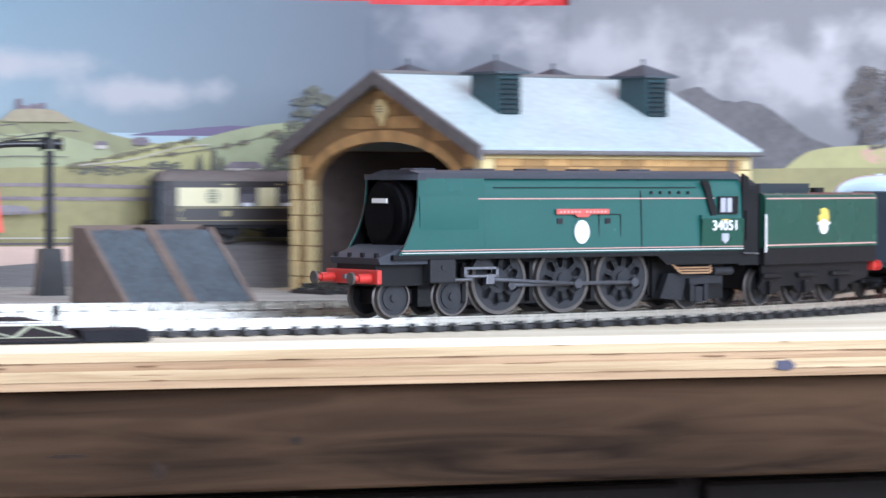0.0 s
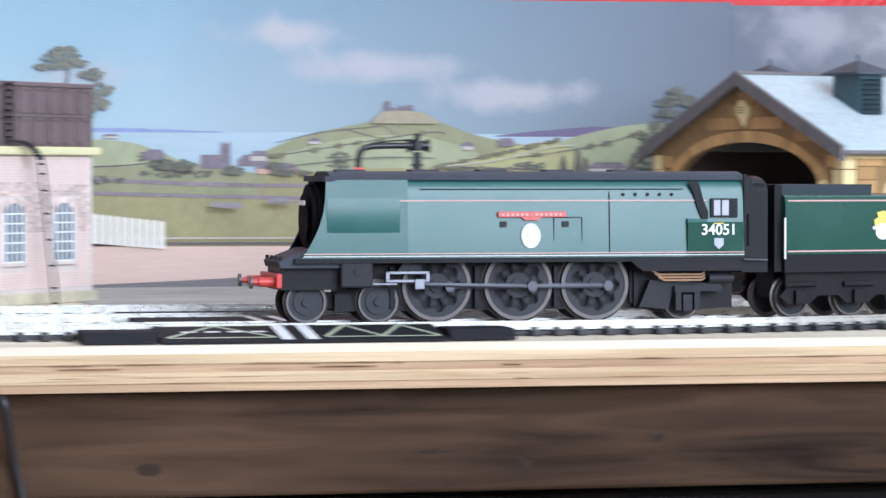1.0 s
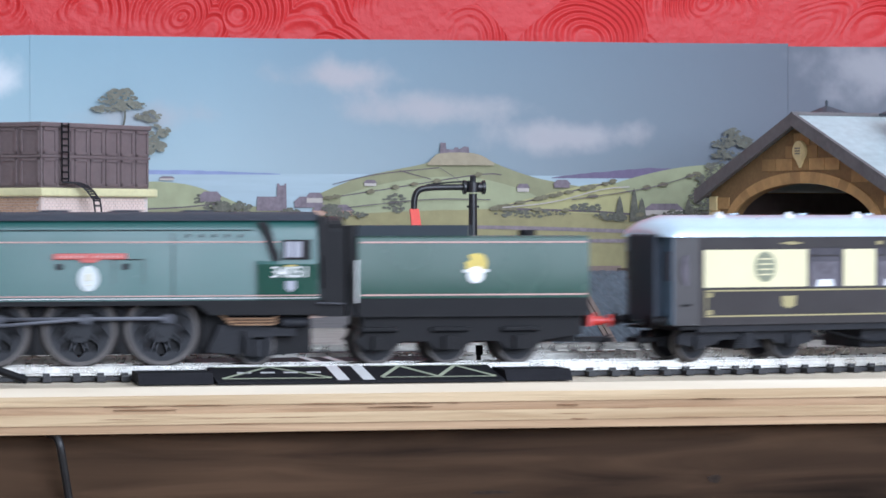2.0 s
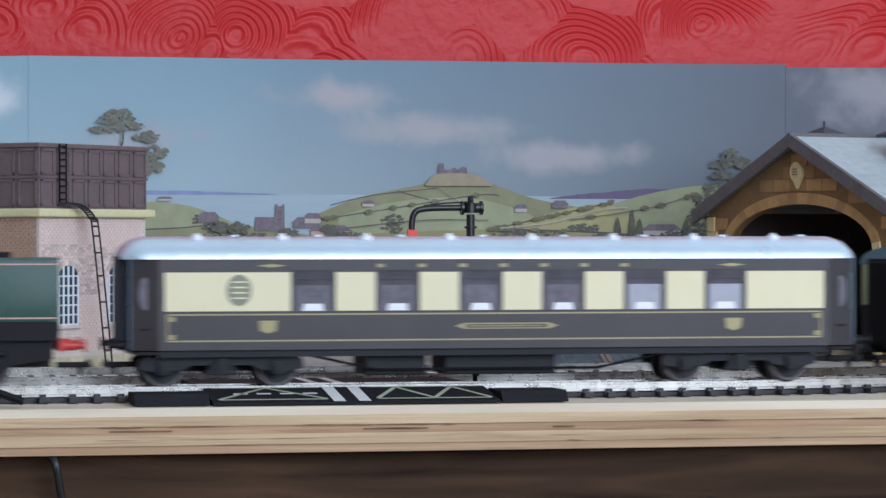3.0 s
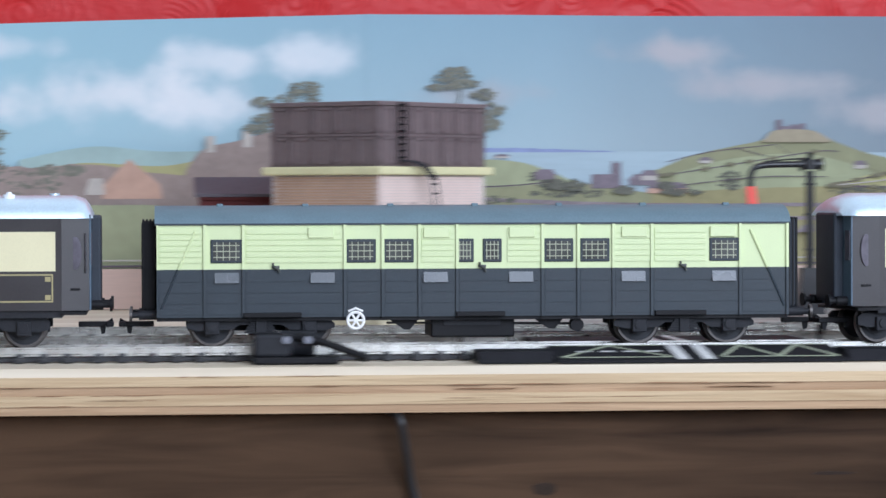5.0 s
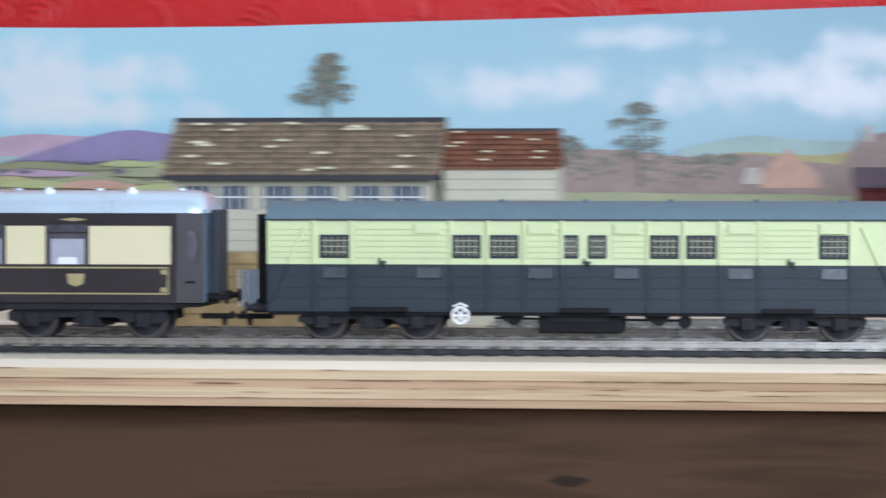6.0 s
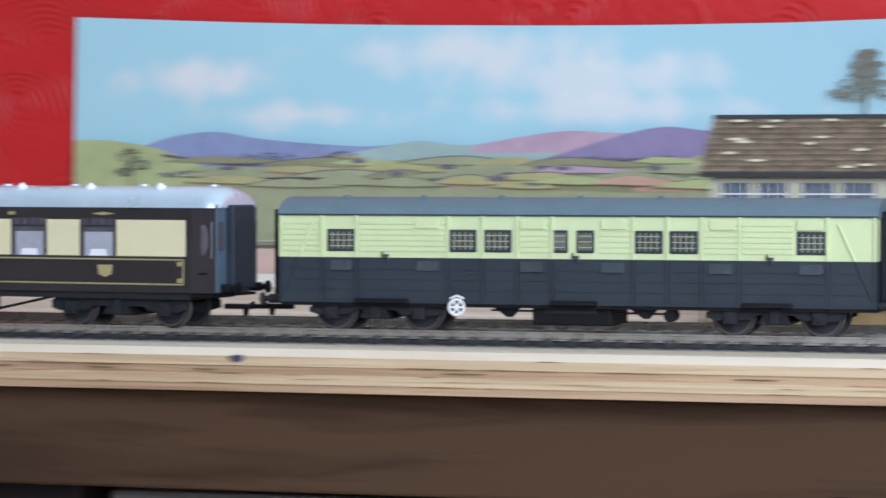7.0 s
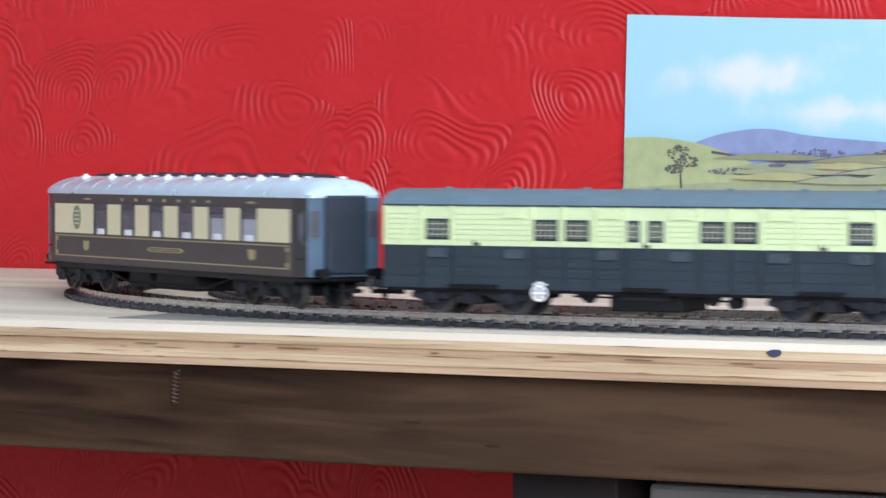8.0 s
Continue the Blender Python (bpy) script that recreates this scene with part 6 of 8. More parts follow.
for pts, w in (([(-0.545, 0.0690), (-0.500, 0.0640), (-0.450, 0.0680)], 0.0012), ([(-0.500, 0.0575), (-0.440, 0.0560), (-0.390, 0.0550)], 0.0010), ([(-0.420, 0.0620), (-0.360, 0.0615), (-0.300, 0.0635)], 0.0008), ([(-0.340, 0.0545), (-0.290, 0.0590), (-0.240, 0.0600)], 0.0007), ([(-0.330, 0.0655), (-0.300, 0.0660), (-0.270, 0.0680)], 0.0010)):
    stroke("hedge", pts, w)
blobs("hedge_trees", [(-0.490, 0.0685, 0.02, 0.002), (-0.446, 0.0680, 0.009, 0.003), (-0.440, 0.0580, 0.012, 0.003), (-0.395, 0.0545, 0.01, 0.002), (-0.535, 0.059, 0.012, 0.002), (-0.31, 0.0665, 0.02, 0.0012)], M_DUSK, 21, 0.8)
blobs("lone_tree", [(-0.5640, 0.0690, 0.006, 0.0040), (-0.5590, 0.0640, 0.007, 0.003), (-0.5660, 0.0600, 0.005, 0.0025)], M_TREE, 22, 0.8)
trunk("lone_trunk", [(-0.5620, 0.050), (-0.5625, 0.060), (-0.5620, 0.068)], 0.0006)
# patchwork of small fields, hollows and copses over the moor's foot
rng = random.Random(303)
for row, z in enumerate((0.0645, 0.0610, 0.0575, 0.0540)):
    x = -0.545 + rng.uniform(0, 0.02)
    while x < -0.205:
        wd, hh = rng.uniform(0.034, 0.075), rng.uniform(0.0022, 0.0040)
        zz = z + rng.uniform(-0.0012, 0.0012)
        paint = rng.choice((M_HILL_B, M_HILL_C, M_HILL_C, M_HILL_PALE, M_HILL_A, M_CLAY if row > 2 else M_HILL_B, M_MAUVE if row < 2 else M_HILL_C))
        peak = rng.uniform(0.3, 0.7)
        top_line = [(x, zz), (x + wd * peak * 0.5, zz + hh * 0.75), (x + wd * peak, zz + hh), (x + wd * (0.5 + peak / 2), zz + hh * 0.6), (x + wd, zz - 0.0004)]
        foot = [(x, zz - 0.0001), (x + wd * peak * 0.5, zz - 0.0006), (x + wd * peak, zz - 0.0010), (x + wd * (0.5 + peak / 2), zz - 0.0009), (x + wd, zz - 0.0006)]
        printed("small_field", top_line, foot, paint, 4)
        if rng.random() < 0.35:
            stroke("hedge", [(px, pz + 0.0001) for px, pz in top_line[:4]], rng.uniform(0.0002, 0.0005), M_DUSK)
        if rng.random() < 0.35:
            blobs("copse", [(x + wd * rng.random(), zz + hh * 0.5, rng.uniform(0.003, 0.007), rng.uniform(0.0007, 0.0015))], M_DUSK, rng.randrange(9999), 0.7)
        x += wd * rng.uniform(0.55, 0.95)
# crags, bank and elm on the last sheet
printed("crag", [(0.640, 0.086), (0.690, 0.0900), (0.715, 0.0965), (0.733, 0.1020), (0.742, 0.0980), (0.752, 0.0945), (0.764, 0.0950), (0.778, 0.0900), (0.795, 0.0780), (0.812, 0.0720)], 0.040, M_CRAG, jag=0.0012)
printed("yellow_bank", [(0.785, 0.060), (0.800, 0.0690), (0.830, 0.0720), (0.880, 0.073), (0.95, 0.072)], 0.030, M_HILL_B)
blobs("elm_tree", [(0.834, 0.1080, 0.006, 0.007), (0.8285, 0.1000, 0.006, 0.007), (0.842, 0.0990, 0.012, 0.008), (0.834, 0.0880, 0.012, 0.008), (0.850, 0.0860, 0.014, 0.012), (0.848, 0.107, 0.009, 0.007), (0.838, 0.076, 0.008, 0.006), (0.862, 0.098, 0.010, 0.012)], M_ELM, 24, 1.3)
blobs("red_bush", [(0.838, 0.0665, 0.010, 0.004), (0.858, 0.069, 0.012, 0.005)], M_CLAY, 25, 1.2)
printed("foot_meadow", [(0.56, 0.055), (0.70, 0.058), (0.82, 0.060), (0.95, 0.060)], 0.020, M_HILL_D)
# the foot of the print: fence line, pinkish earth, grey line of ballast
for x0, x1 in ((-0.5968, 0.160), (0.160, 0.95)):
    printed("earth_band", [(x0, 0.0205), ((x0 + x1) / 2, 0.0200), (x1, 0.0200)], 0.0004, M_PINK)
    stroke("fence_line", [(x0, 0.0218), ((x0 + x1) / 2, 0.0212), (x1, 0.0212)], 0.0010, M_PRINTDARK)
    stroke("fence_line", [(x0, 0.0245), ((x0 + x1) / 2, 0.0240), (x1, 0.0240)], 0.0006, M_WALLPRINT)
rng = random.Random(19)
for x, z, w, h in ((0.352, 0.0362, 0.018, 0.0036), (0.371, 0.0372, 0.020, 0.0040), (0.386, 0.0380, 0.013, 0.0036), (0.342, 0.0352, 0.010, 0.0020), (0.318, 0.0425, 0.018, 0.0022), (0.292, 0.0405, 0.014, 0.0018)):
    for _ in range(4):
        px, pz, pw, ph = x + rng.uniform(-0.35, 0.35) * w, z + rng.uniform(-0.3, 0.3) * h, w * rng.uniform(0.35, 0.6), h * rng.uniform(0.5, 0.9)
        printed("stone_heap", [(px - pw / 2, pz), (px - pw * 0.36, pz + ph * 0.55), (px - pw * 0.05, pz + ph), (px + pw * 0.32, pz + ph * 0.8), (px + pw / 2, pz + ph * 0.1)], pz - 0.0005, M_BOULDER, 4, jag=0.0004)
    blobs("heap_shade", [(x + w * 0.1, z - 0.0006, w * 0.45, 0.0005)], M_MAUVEHEDGE, int(x * 1000), 0.7)
printed("ballast_band", [(0.205, 0.0010), (0.300, 0.0050), (0.360, 0.0105), (0.450, 0.0150), (0.60, 0.016)], 0.0003, M_PRINTGREY)
printed("pale_ledge", [(-0.59, 0.0085), (-0.40, 0.0065), (-0.2, 0.006), (0.0, 0.006)], 0.0003, M_FENCE)
for k in range(13):
    x = 0.2150 + k * 0.0036
    printed("fence_pale", [(x, 0.0235 - k * 0.00030), (x + 0.0002, 0.0372 - k * 0.00040), (x + 0.0014, 0.0380 - k * 0.00040), (x + 0.0028, 0.0370 - k * 0.0004), (x + 0.0030, 0.0235 - k * 0.0003)], 0.0228 - k * 0.0003, M_FENCE, 1)

# ---------------------------------------------------------------- stone engine shed
M_STONE = mat("yellow_sandstone", (0.47, 0.275, 0.11), 0.75, vary=0.18, grain=350, stain=90, bump=0.35)
M_STONEPALE = mat("pale_sandstone_quoin", (0.72, 0.58, 0.30), 0.75, vary=0.12, grain=350, stain=90, bump=0.3)
M_MORTAR = mat("brown_mortar", (0.27, 0.16, 0.07), 0.85, vary=0.2, grain=600, stain=90, bump=0.2)
# Dark browns: the shade inside the shed is put into the colour.
M_DARKBROWN = mat("dark_brown_matt", (0.07, 0.045, 0.035), 0.85, vary=0.25, grain=200, stain=40)
M_DIMLINING = mat("dim_lining_brown", (0.105, 0.075, 0.066), 0.85, vary=0.3, grain=200, stain=40)
M_PLANKDOOR = mat("pale_brown_planks", (0.52, 0.40, 0.33), 0.8, vary=0.2, grain=300, stain=60, stretch=(1, 1, 0.3))
M_LEAD = mat("weathered_grey_bargeboard", (0.15, 0.14, 0.14), 0.7, spec=0.2, vary=0.2, grain=400, stain=80, bump=0.2)
M_SLATE = mat("frosted_grey_green_slate", (0.45, 0.53, 0.54), 0.55, spec=0.2, vary=0.16, grain=250, stain=22, bump=0.12)
M_SLAT = mat("black_louvre_slat", (0.012, 0.024, 0.030), 0.45, vary=0.2)
M_LOUVRE = mat("dark_teal_louvre", (0.022, 0.065, 0.078), 0.4, vary=0.2, grain=600, stain=120)
M_CAP = mat("dark_slate_cap", (0.07, 0.085, 0.10), 0.65, spec=0.2, vary=0.2, grain=500, stain=100)
M_MILK = mat("dusty_shed_window", (0.30, 0.24, 0.22), 0.3, vary=0.2, grain=200, stain=60)


def engine_shed():
    """Local x runs back along the ridge from the portal, y across from the near eave."""
    sh = thing("engine_shed", "yellow sandstone engine shed with slate roof and louvred vents", "model building", m=Matrix.Translation((0.5320, 0.2835, 0)) @ Matrix.Rotation(radians(18), 4, "Z"))
    w, L, he, hr = 0.147, 0.157, 0.0668, 0.0985
    wall = 0.004
    arch_c, arch_w, spring, rise = w / 2, 0.0560, 0.0500, 0.0205
    arch = [(arch_c + arch_w * math.cos(a), spring + rise * math.sin(a)) for a in [math.pi * k / 24 for k in range(25)]]
    out = [(0, 0), (0, he), (w / 2, hr), (w, he), (w, 0)]
    def top(y):
        return he + (hr - he) * (1 - abs(y - w / 2) / (w / 2))

    def low(y):
        if abs(y - arch_c) >= arch_w - 1e-6:
            return 0.0
        return spring + rise * math.sqrt(max(0, 1 - ((y - arch_c) / arch_w) ** 2))
    bm = prism(nb(), out + [(arch_c + arch_w, 0)] + arch + [(arch_c - arch_w, 0)], 0.0, wall, "x")
    gable = part("front_gable", bm, M_MORTAR, sh)
    # stone blocks of the gable
    rng = random.Random(5)
    row, z = 0, 0.0010
    while z < hr - 0.004:
        h = 0.0058
        y = 0.0008 + (row % 2) * 0.006
        while y < w - 0.001:
            wd = rng.uniform(0.010, 0.0135)
            y1 = min(y + wd, w - 0.0008)
            zt = z + h - 0.0004
            ok = all(z >= -1 and zt < top(q) - 0.0008 and (abs(q - arch_c) > arch_w + 0.0062 or zt * 0 + z > low(q) + 0.0050 and z > spring) for q in (y, (y + y1) / 2, y1 - 0.0004))
            if ok and y1 - y > 0.003:
                part("stone_block", box(nb(), -0.00045, 0.0005, y, y1 - 0.0004, z, zt), M_STONE, gable)
            y = y1
        z += h
        row += 1
    # arch ring and quoins
    for k in range(24):
        (y0, z0), (y1, z1) = arch[k], arch[k + 1]
        a0, a1 = math.pi * k / 24, math.pi * (k + 1) / 24
        q0, q1 = (y0 + 0.0052 * math.cos(a0), z0 + 0.0052 * math.sin(a0)), (y1 + 0.0052 * math.cos(a1), z1 + 0.0052 * math.sin(a1))
        part("arch_stone", prism(nb(), [(y0, z0), q0, q1, (y1, z1)], -0.0011, 0.0004, "x"), M_STONEPALE if k in (0, 23) else M_STONE, gable)
    for s in (0, 1):
        for k in range(9):
            z0 = 0.0005 + k * 0.0072
            d = 0.0075 if k % 2 else 0.0058
            a, b = (0.0, d) if s == 0 else (w - d, w)
            part("quoin", box(nb(), -0.0009, 0.006, a - 0.0006 if s == 0 else a, b if s == 0 else b + 0.0006, z0, z0 + 0.0068, 0.0003), M_STONEPALE, gable, "")
            jy = arch_c - arch_w - 0.0058 if s == 0 else arch_c + arch_w
            if k < 7:
                part("quoin", box(nb(), -0.0010, 0.0042, jy, jy + 0.0058, z0, z0 + 0.0068, 0.0003), M_STONEPALE, gable)
    # round date stone
    m = cyl(nb(), (-0.0012, w / 2, 0.0852), "x", 0.0046, 0.0020, 28)
    cyl(m, (-0.0022, w / 2, 0.0852), "x", 0.0030, 0.0008, 24)
    prism(m, [(w / 2 - 0.0028, 0.0815), (w / 2 + 0.0028, 0.0815), (w / 2, 0.0775)], -0.0018, 0.0002, "x")
    part("round_plaque", m, M_STONEPALE, gable, "round carved plaque")
    for k in range(3):
        part("plaque_bar", box(nb(), -0.0029, -0.0020, w / 2 - 0.0018, w / 2 + 0.0018, 0.0838 + k * 0.0012, 0.0843 + k * 0.0012), M_LEAD, gable)
    # side walls with arched windows, back wall
    for s, y in ((0, 0.0), (1, w - wall)):
        part("side_wall", box(nb(), wall, L, y + 0.0004, y + wall - 0.0004, 0, he), M_MORTAR, sh)
    side = part("stone_face", box(nb(), wall, L, 0.0002, 0.0005, 0.0, he), M_MORTAR, sh)
    row, z = 0, 0.0005
    wins = [(0.0345, 0.0255), (0.0785, 0.0255), (0.1225, 0.0255)]
    while z < he - 0.002:
        x = 0.0070 - (row % 2) * 0.004
        while x < L - 0.006:
            x1 = min(x + rng.uniform(0.011, 0.017), L - 0.006)
            xc = (x + x1) / 2
            if not any(abs(xc - wx) < 0.0145 and 0.012 < z < 0.0560 for wx, _ in wins):
                part("stone_block", box(nb(), max(x, 0.0068), x1 - 0.0005, -0.0003, 0.0004, z, z + 0.0054), M_STONE, side)
            x = x1
        z += 0.0059
        row += 1
    for wx, ww in wins:
        pts = [(wx + 0.0085 * math.cos(math.pi * k / 12), 0.0475 + 0.0050 * math.sin(math.pi * k / 12)) for k in range(13)]
        part("window", prism(nb(), [(wx + 0.0085, 0.0160)] + pts + [(wx - 0.0085, 0.0160)], -0.0001, 0.0012, "y"), M_MILK, side, "dusty arched window")
        for k in range(12):
            a0, a1 = math.pi * k / 12, math.pi * (k + 1) / 12
            part("arch_stone", prism(nb(), [(wx + r_ * math.cos(a), 0.0475 + q * math.sin(a)) for r_, q, a in ((0.0085, 0.0050, a0), (0.0130, 0.0082, a0), (0.0130, 0.0082, a1), (0.0085, 0.0050, a1))], -0.0009, 0.0004, "y"), M_STONEPALE, side)
        part("sill", box(nb(), wx - 0.0105, wx + 0.0105, -0.0016, 0.0008, 0.0145, 0.0162), M_STONEPALE, side)
    for k in range(9):
        z0 = 0.0005 + k * 0.0072
        part("quoin", box(nb(), L - (0.0075 if k % 2 else 0.0056), L + 0.0006, -0.0009, 0.004, z0, z0 + 0.0068, 0.0003), M_STONEPALE, side)
    part("cornice", box(nb(), -0.0008, L, -0.0016, 0.0006, he - 0.0042, he - 0.0018, 0.0003), M_STONEPALE, sh)
    doors = []
    for y in (w * 0.71, w * 0.29):
        doors += [(y + 0.0145, 0.0)] + [(y + 0.0145 * math.cos(math.pi * k / 14), 0.0510 + 0.0085 * math.sin(math.pi * k / 14)) for k in range(15)] + [(y - 0.0145, 0.0)]
    part("back_wall", prism(nb(), [(0.0006, 0), (0.0006, he), (w / 2, hr), (w - 0.0006, he), (w - 0.0006, 0)] + doors, L - wall, L, "x"), M_DARKBROWN, sh, "back wall with two arched openings, coloured dark for the dim interior")
    # Dark sheets added over the inner walls to carry the interior shade.
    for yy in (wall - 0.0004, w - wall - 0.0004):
        part("inner_lining", box(nb(), wall + 0.0004, L - wall, yy, yy + 0.0008, 0.0, he - 0.0004), M_DIMLINING, sh, "dark inner lining, interior shade put into its colour")
    for yc in (w * 0.71, w * 0.29):
        arc = [(yc + 0.0145 * math.cos(math.pi * k / 14), 0.0510 + 0.0085 * math.sin(math.pi * k / 14)) for k in range(15)]
        dr = part("back_door", prism(nb(), [(yc + 0.0145, 0.0)] + arc + [(yc - 0.0145, 0.0)], L - 0.0030, L - 0.0010, "x"), M_PLANKDOOR, sh, "pale planked arched door")
        for k in range(1, 7):
            yy = yc - 0.0145 + 0.029 * k / 7
            part("plank_joint", box(nb(), L - 0.0033, L - 0.0026, yy - 0.0002, yy + 0.0002, 0.0, 0.0510), M_DARKBROWN, dr)
    part("inner_floor", box(nb(), 0.001, L - wall, 0.005, w - 0.005, 0.0004, 0.0010), M_DARKBROWN, sh)
    # roof: two slopes, bargeboards, gutter
    t = 0.0022
    for s in (0, 1):
        ye = -0.0050 if s == 0 else w + 0.0050
        ze = he - (hr - he) / (w / 2) * 0.0050
        part("roof_slope", prism(nb(), [(ye, ze + 0.0008), (w / 2, hr + 0.0008), (w / 2, hr + t + 0.0012), (ye, ze + t + 0.0008)], -0.0040, L + 0.0035, "x"), M_SLATE, sh, "frosted slate slope")
        part("bargeboard", prism(nb(), [(ye - (0.0006 if s == 0 else -0.0006), ze - 0.0030), (w / 2, hr - 0.0020), (w / 2, hr + t + 0.0020), (ye - (0.0006 if s == 0 else -0.0006), ze + t + 0.0012)], -0.0062, -0.0040, "x"), M_LEAD, sh, "grey bargeboard")
        part("gutter", tube(nb(), [(-0.004, ye - (0.0006 if s == 0 else -0.0006), ze + 0.0006), (L + 0.0035, ye - (0.0006 if s == 0 else -0.0006), ze + 0.0006)], 0.0011, 10), M_LEAD, sh)
    part("ridge", tube(nb(), [(-0.006, w / 2, hr + t + 0.0012), (L + 0.0035, w / 2, hr + t + 0.0012)], 0.0013, 10), M_LEAD, sh)
    part("down_pipe", tube(nb(), [(L - 0.012, -0.0012, he - 0.004), (L - 0.012, -0.0012, 0.001)], 0.0011, 8), M_LEAD, sh)
    # louvred vents, two to a slope
    for xc in (0.0385, 0.1265):
        for yc in (0.0400, w - 0.0400):
            h = 0.0080
            zb, zt = top(yc - 0.012 if yc < w / 2 else yc + 0.012) - 0.002, 0.1010
            v = part("roof_vent", box(nb(), xc - 0.0066, xc + 0.0066, yc - 0.0098, yc + 0.0098, zb, zt), M_LOUVRE, sh, "dark teal louvred roof vent")
            ov = 0.0036
            bm = nb()
            base = [bm.verts.new(p) for p in ((xc - 0.0066 - ov, yc - 0.0098 - ov, zt), (xc + 0.0066 + ov, yc - 0.0098 - ov, zt), (xc + 0.0066 + ov, yc + 0.0098 + ov, zt), (xc - 0.0066 - ov, yc + 0.0098 + ov, zt))]
            base2 = [bm.verts.new(q.co + Vector((0, 0, 0.0010))) for q in base]
            tip = bm.verts.new((xc, yc, zt + 0.0068))
            bm.faces.new(base[::-1])
            for i in range(4):
                bm.faces.new((base[i], base[(i + 1) % 4], base2[(i + 1) % 4], base2[i]))
                bm.faces.new((base2[i], base2[(i + 1) % 4], tip))
            part("vent_cap", bm, M_CAP, v, "pyramid slate cap")
            part("finial", cyl(cyl(nb(), (xc, yc, zt + 0.0075), "z", 0.0006, 0.0022, 8), (xc, yc, zt + 0.0088), "z", 0.0010, 0.0012, 8, 0.0002), M_CAP, v)
            for k in range(9):
                z = zb + 0.0030 + k * (zt - zb - 0.004) / 9
                for sx, sy in ((1, 0),) if yc > w / 2 else ((0, -1),):
                    if sy:
                        part("slat", prism(nb(), [(yc - 0.0098, z), (yc - 0.0110, z - 0.0004), (yc - 0.0110, z + 0.0002), (yc - 0.0098, z + 0.0012)], xc - 0.0056, xc + 0.0056, "x"), M_SLAT, v)
    return sh


engine_shed()

# ---------------------------------------------------------------- water tower
M_TANK = mat("brown_iron_tank", (0.155, 0.118, 0.118), 0.42, vary=0.15, grain=500, stain=80, bump=0.1)
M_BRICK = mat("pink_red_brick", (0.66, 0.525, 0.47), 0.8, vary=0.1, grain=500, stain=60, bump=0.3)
# Darker copy of the brick: the left face's shade is in its colour.
M_BRICKSHADE = mat("shaded_orange_brown_brick", (0.50, 0.33, 0.235), 0.8, vary=0.18, grain=500, stain=50, bump=0.3)
M_MOSS = mat("mossy_brick_plinth", (0.50, 0.46, 0.33), 0.8, vary=0.3, grain=300, stain=70, bump=0.3)
M_BRICKMORTAR = mat("pale_brick_mortar", (0.62, 0.545, 0.50), 0.85, vary=0.15, grain=600, stain=60, bump=0.2)
M_CORNICE = mat("cream_stone_cornice", (0.66, 0.62, 0.36), 0.7, vary=0.1, grain=400, stain=80)
M_WINBLUE = mat("blue_grey_glazing", (0.035, 0.06, 0.10), 0.2, vary=0.25, grain=200, stain=100, bump=0)
M_WINWHITE = mat("white_window_frame", (0.75, 0.78, 0.78), 0.5, vary=0.05)
M_DOORTEAL = mat("dark_teal_door", (0.025, 0.075, 0.085), 0.45, vary=0.2)


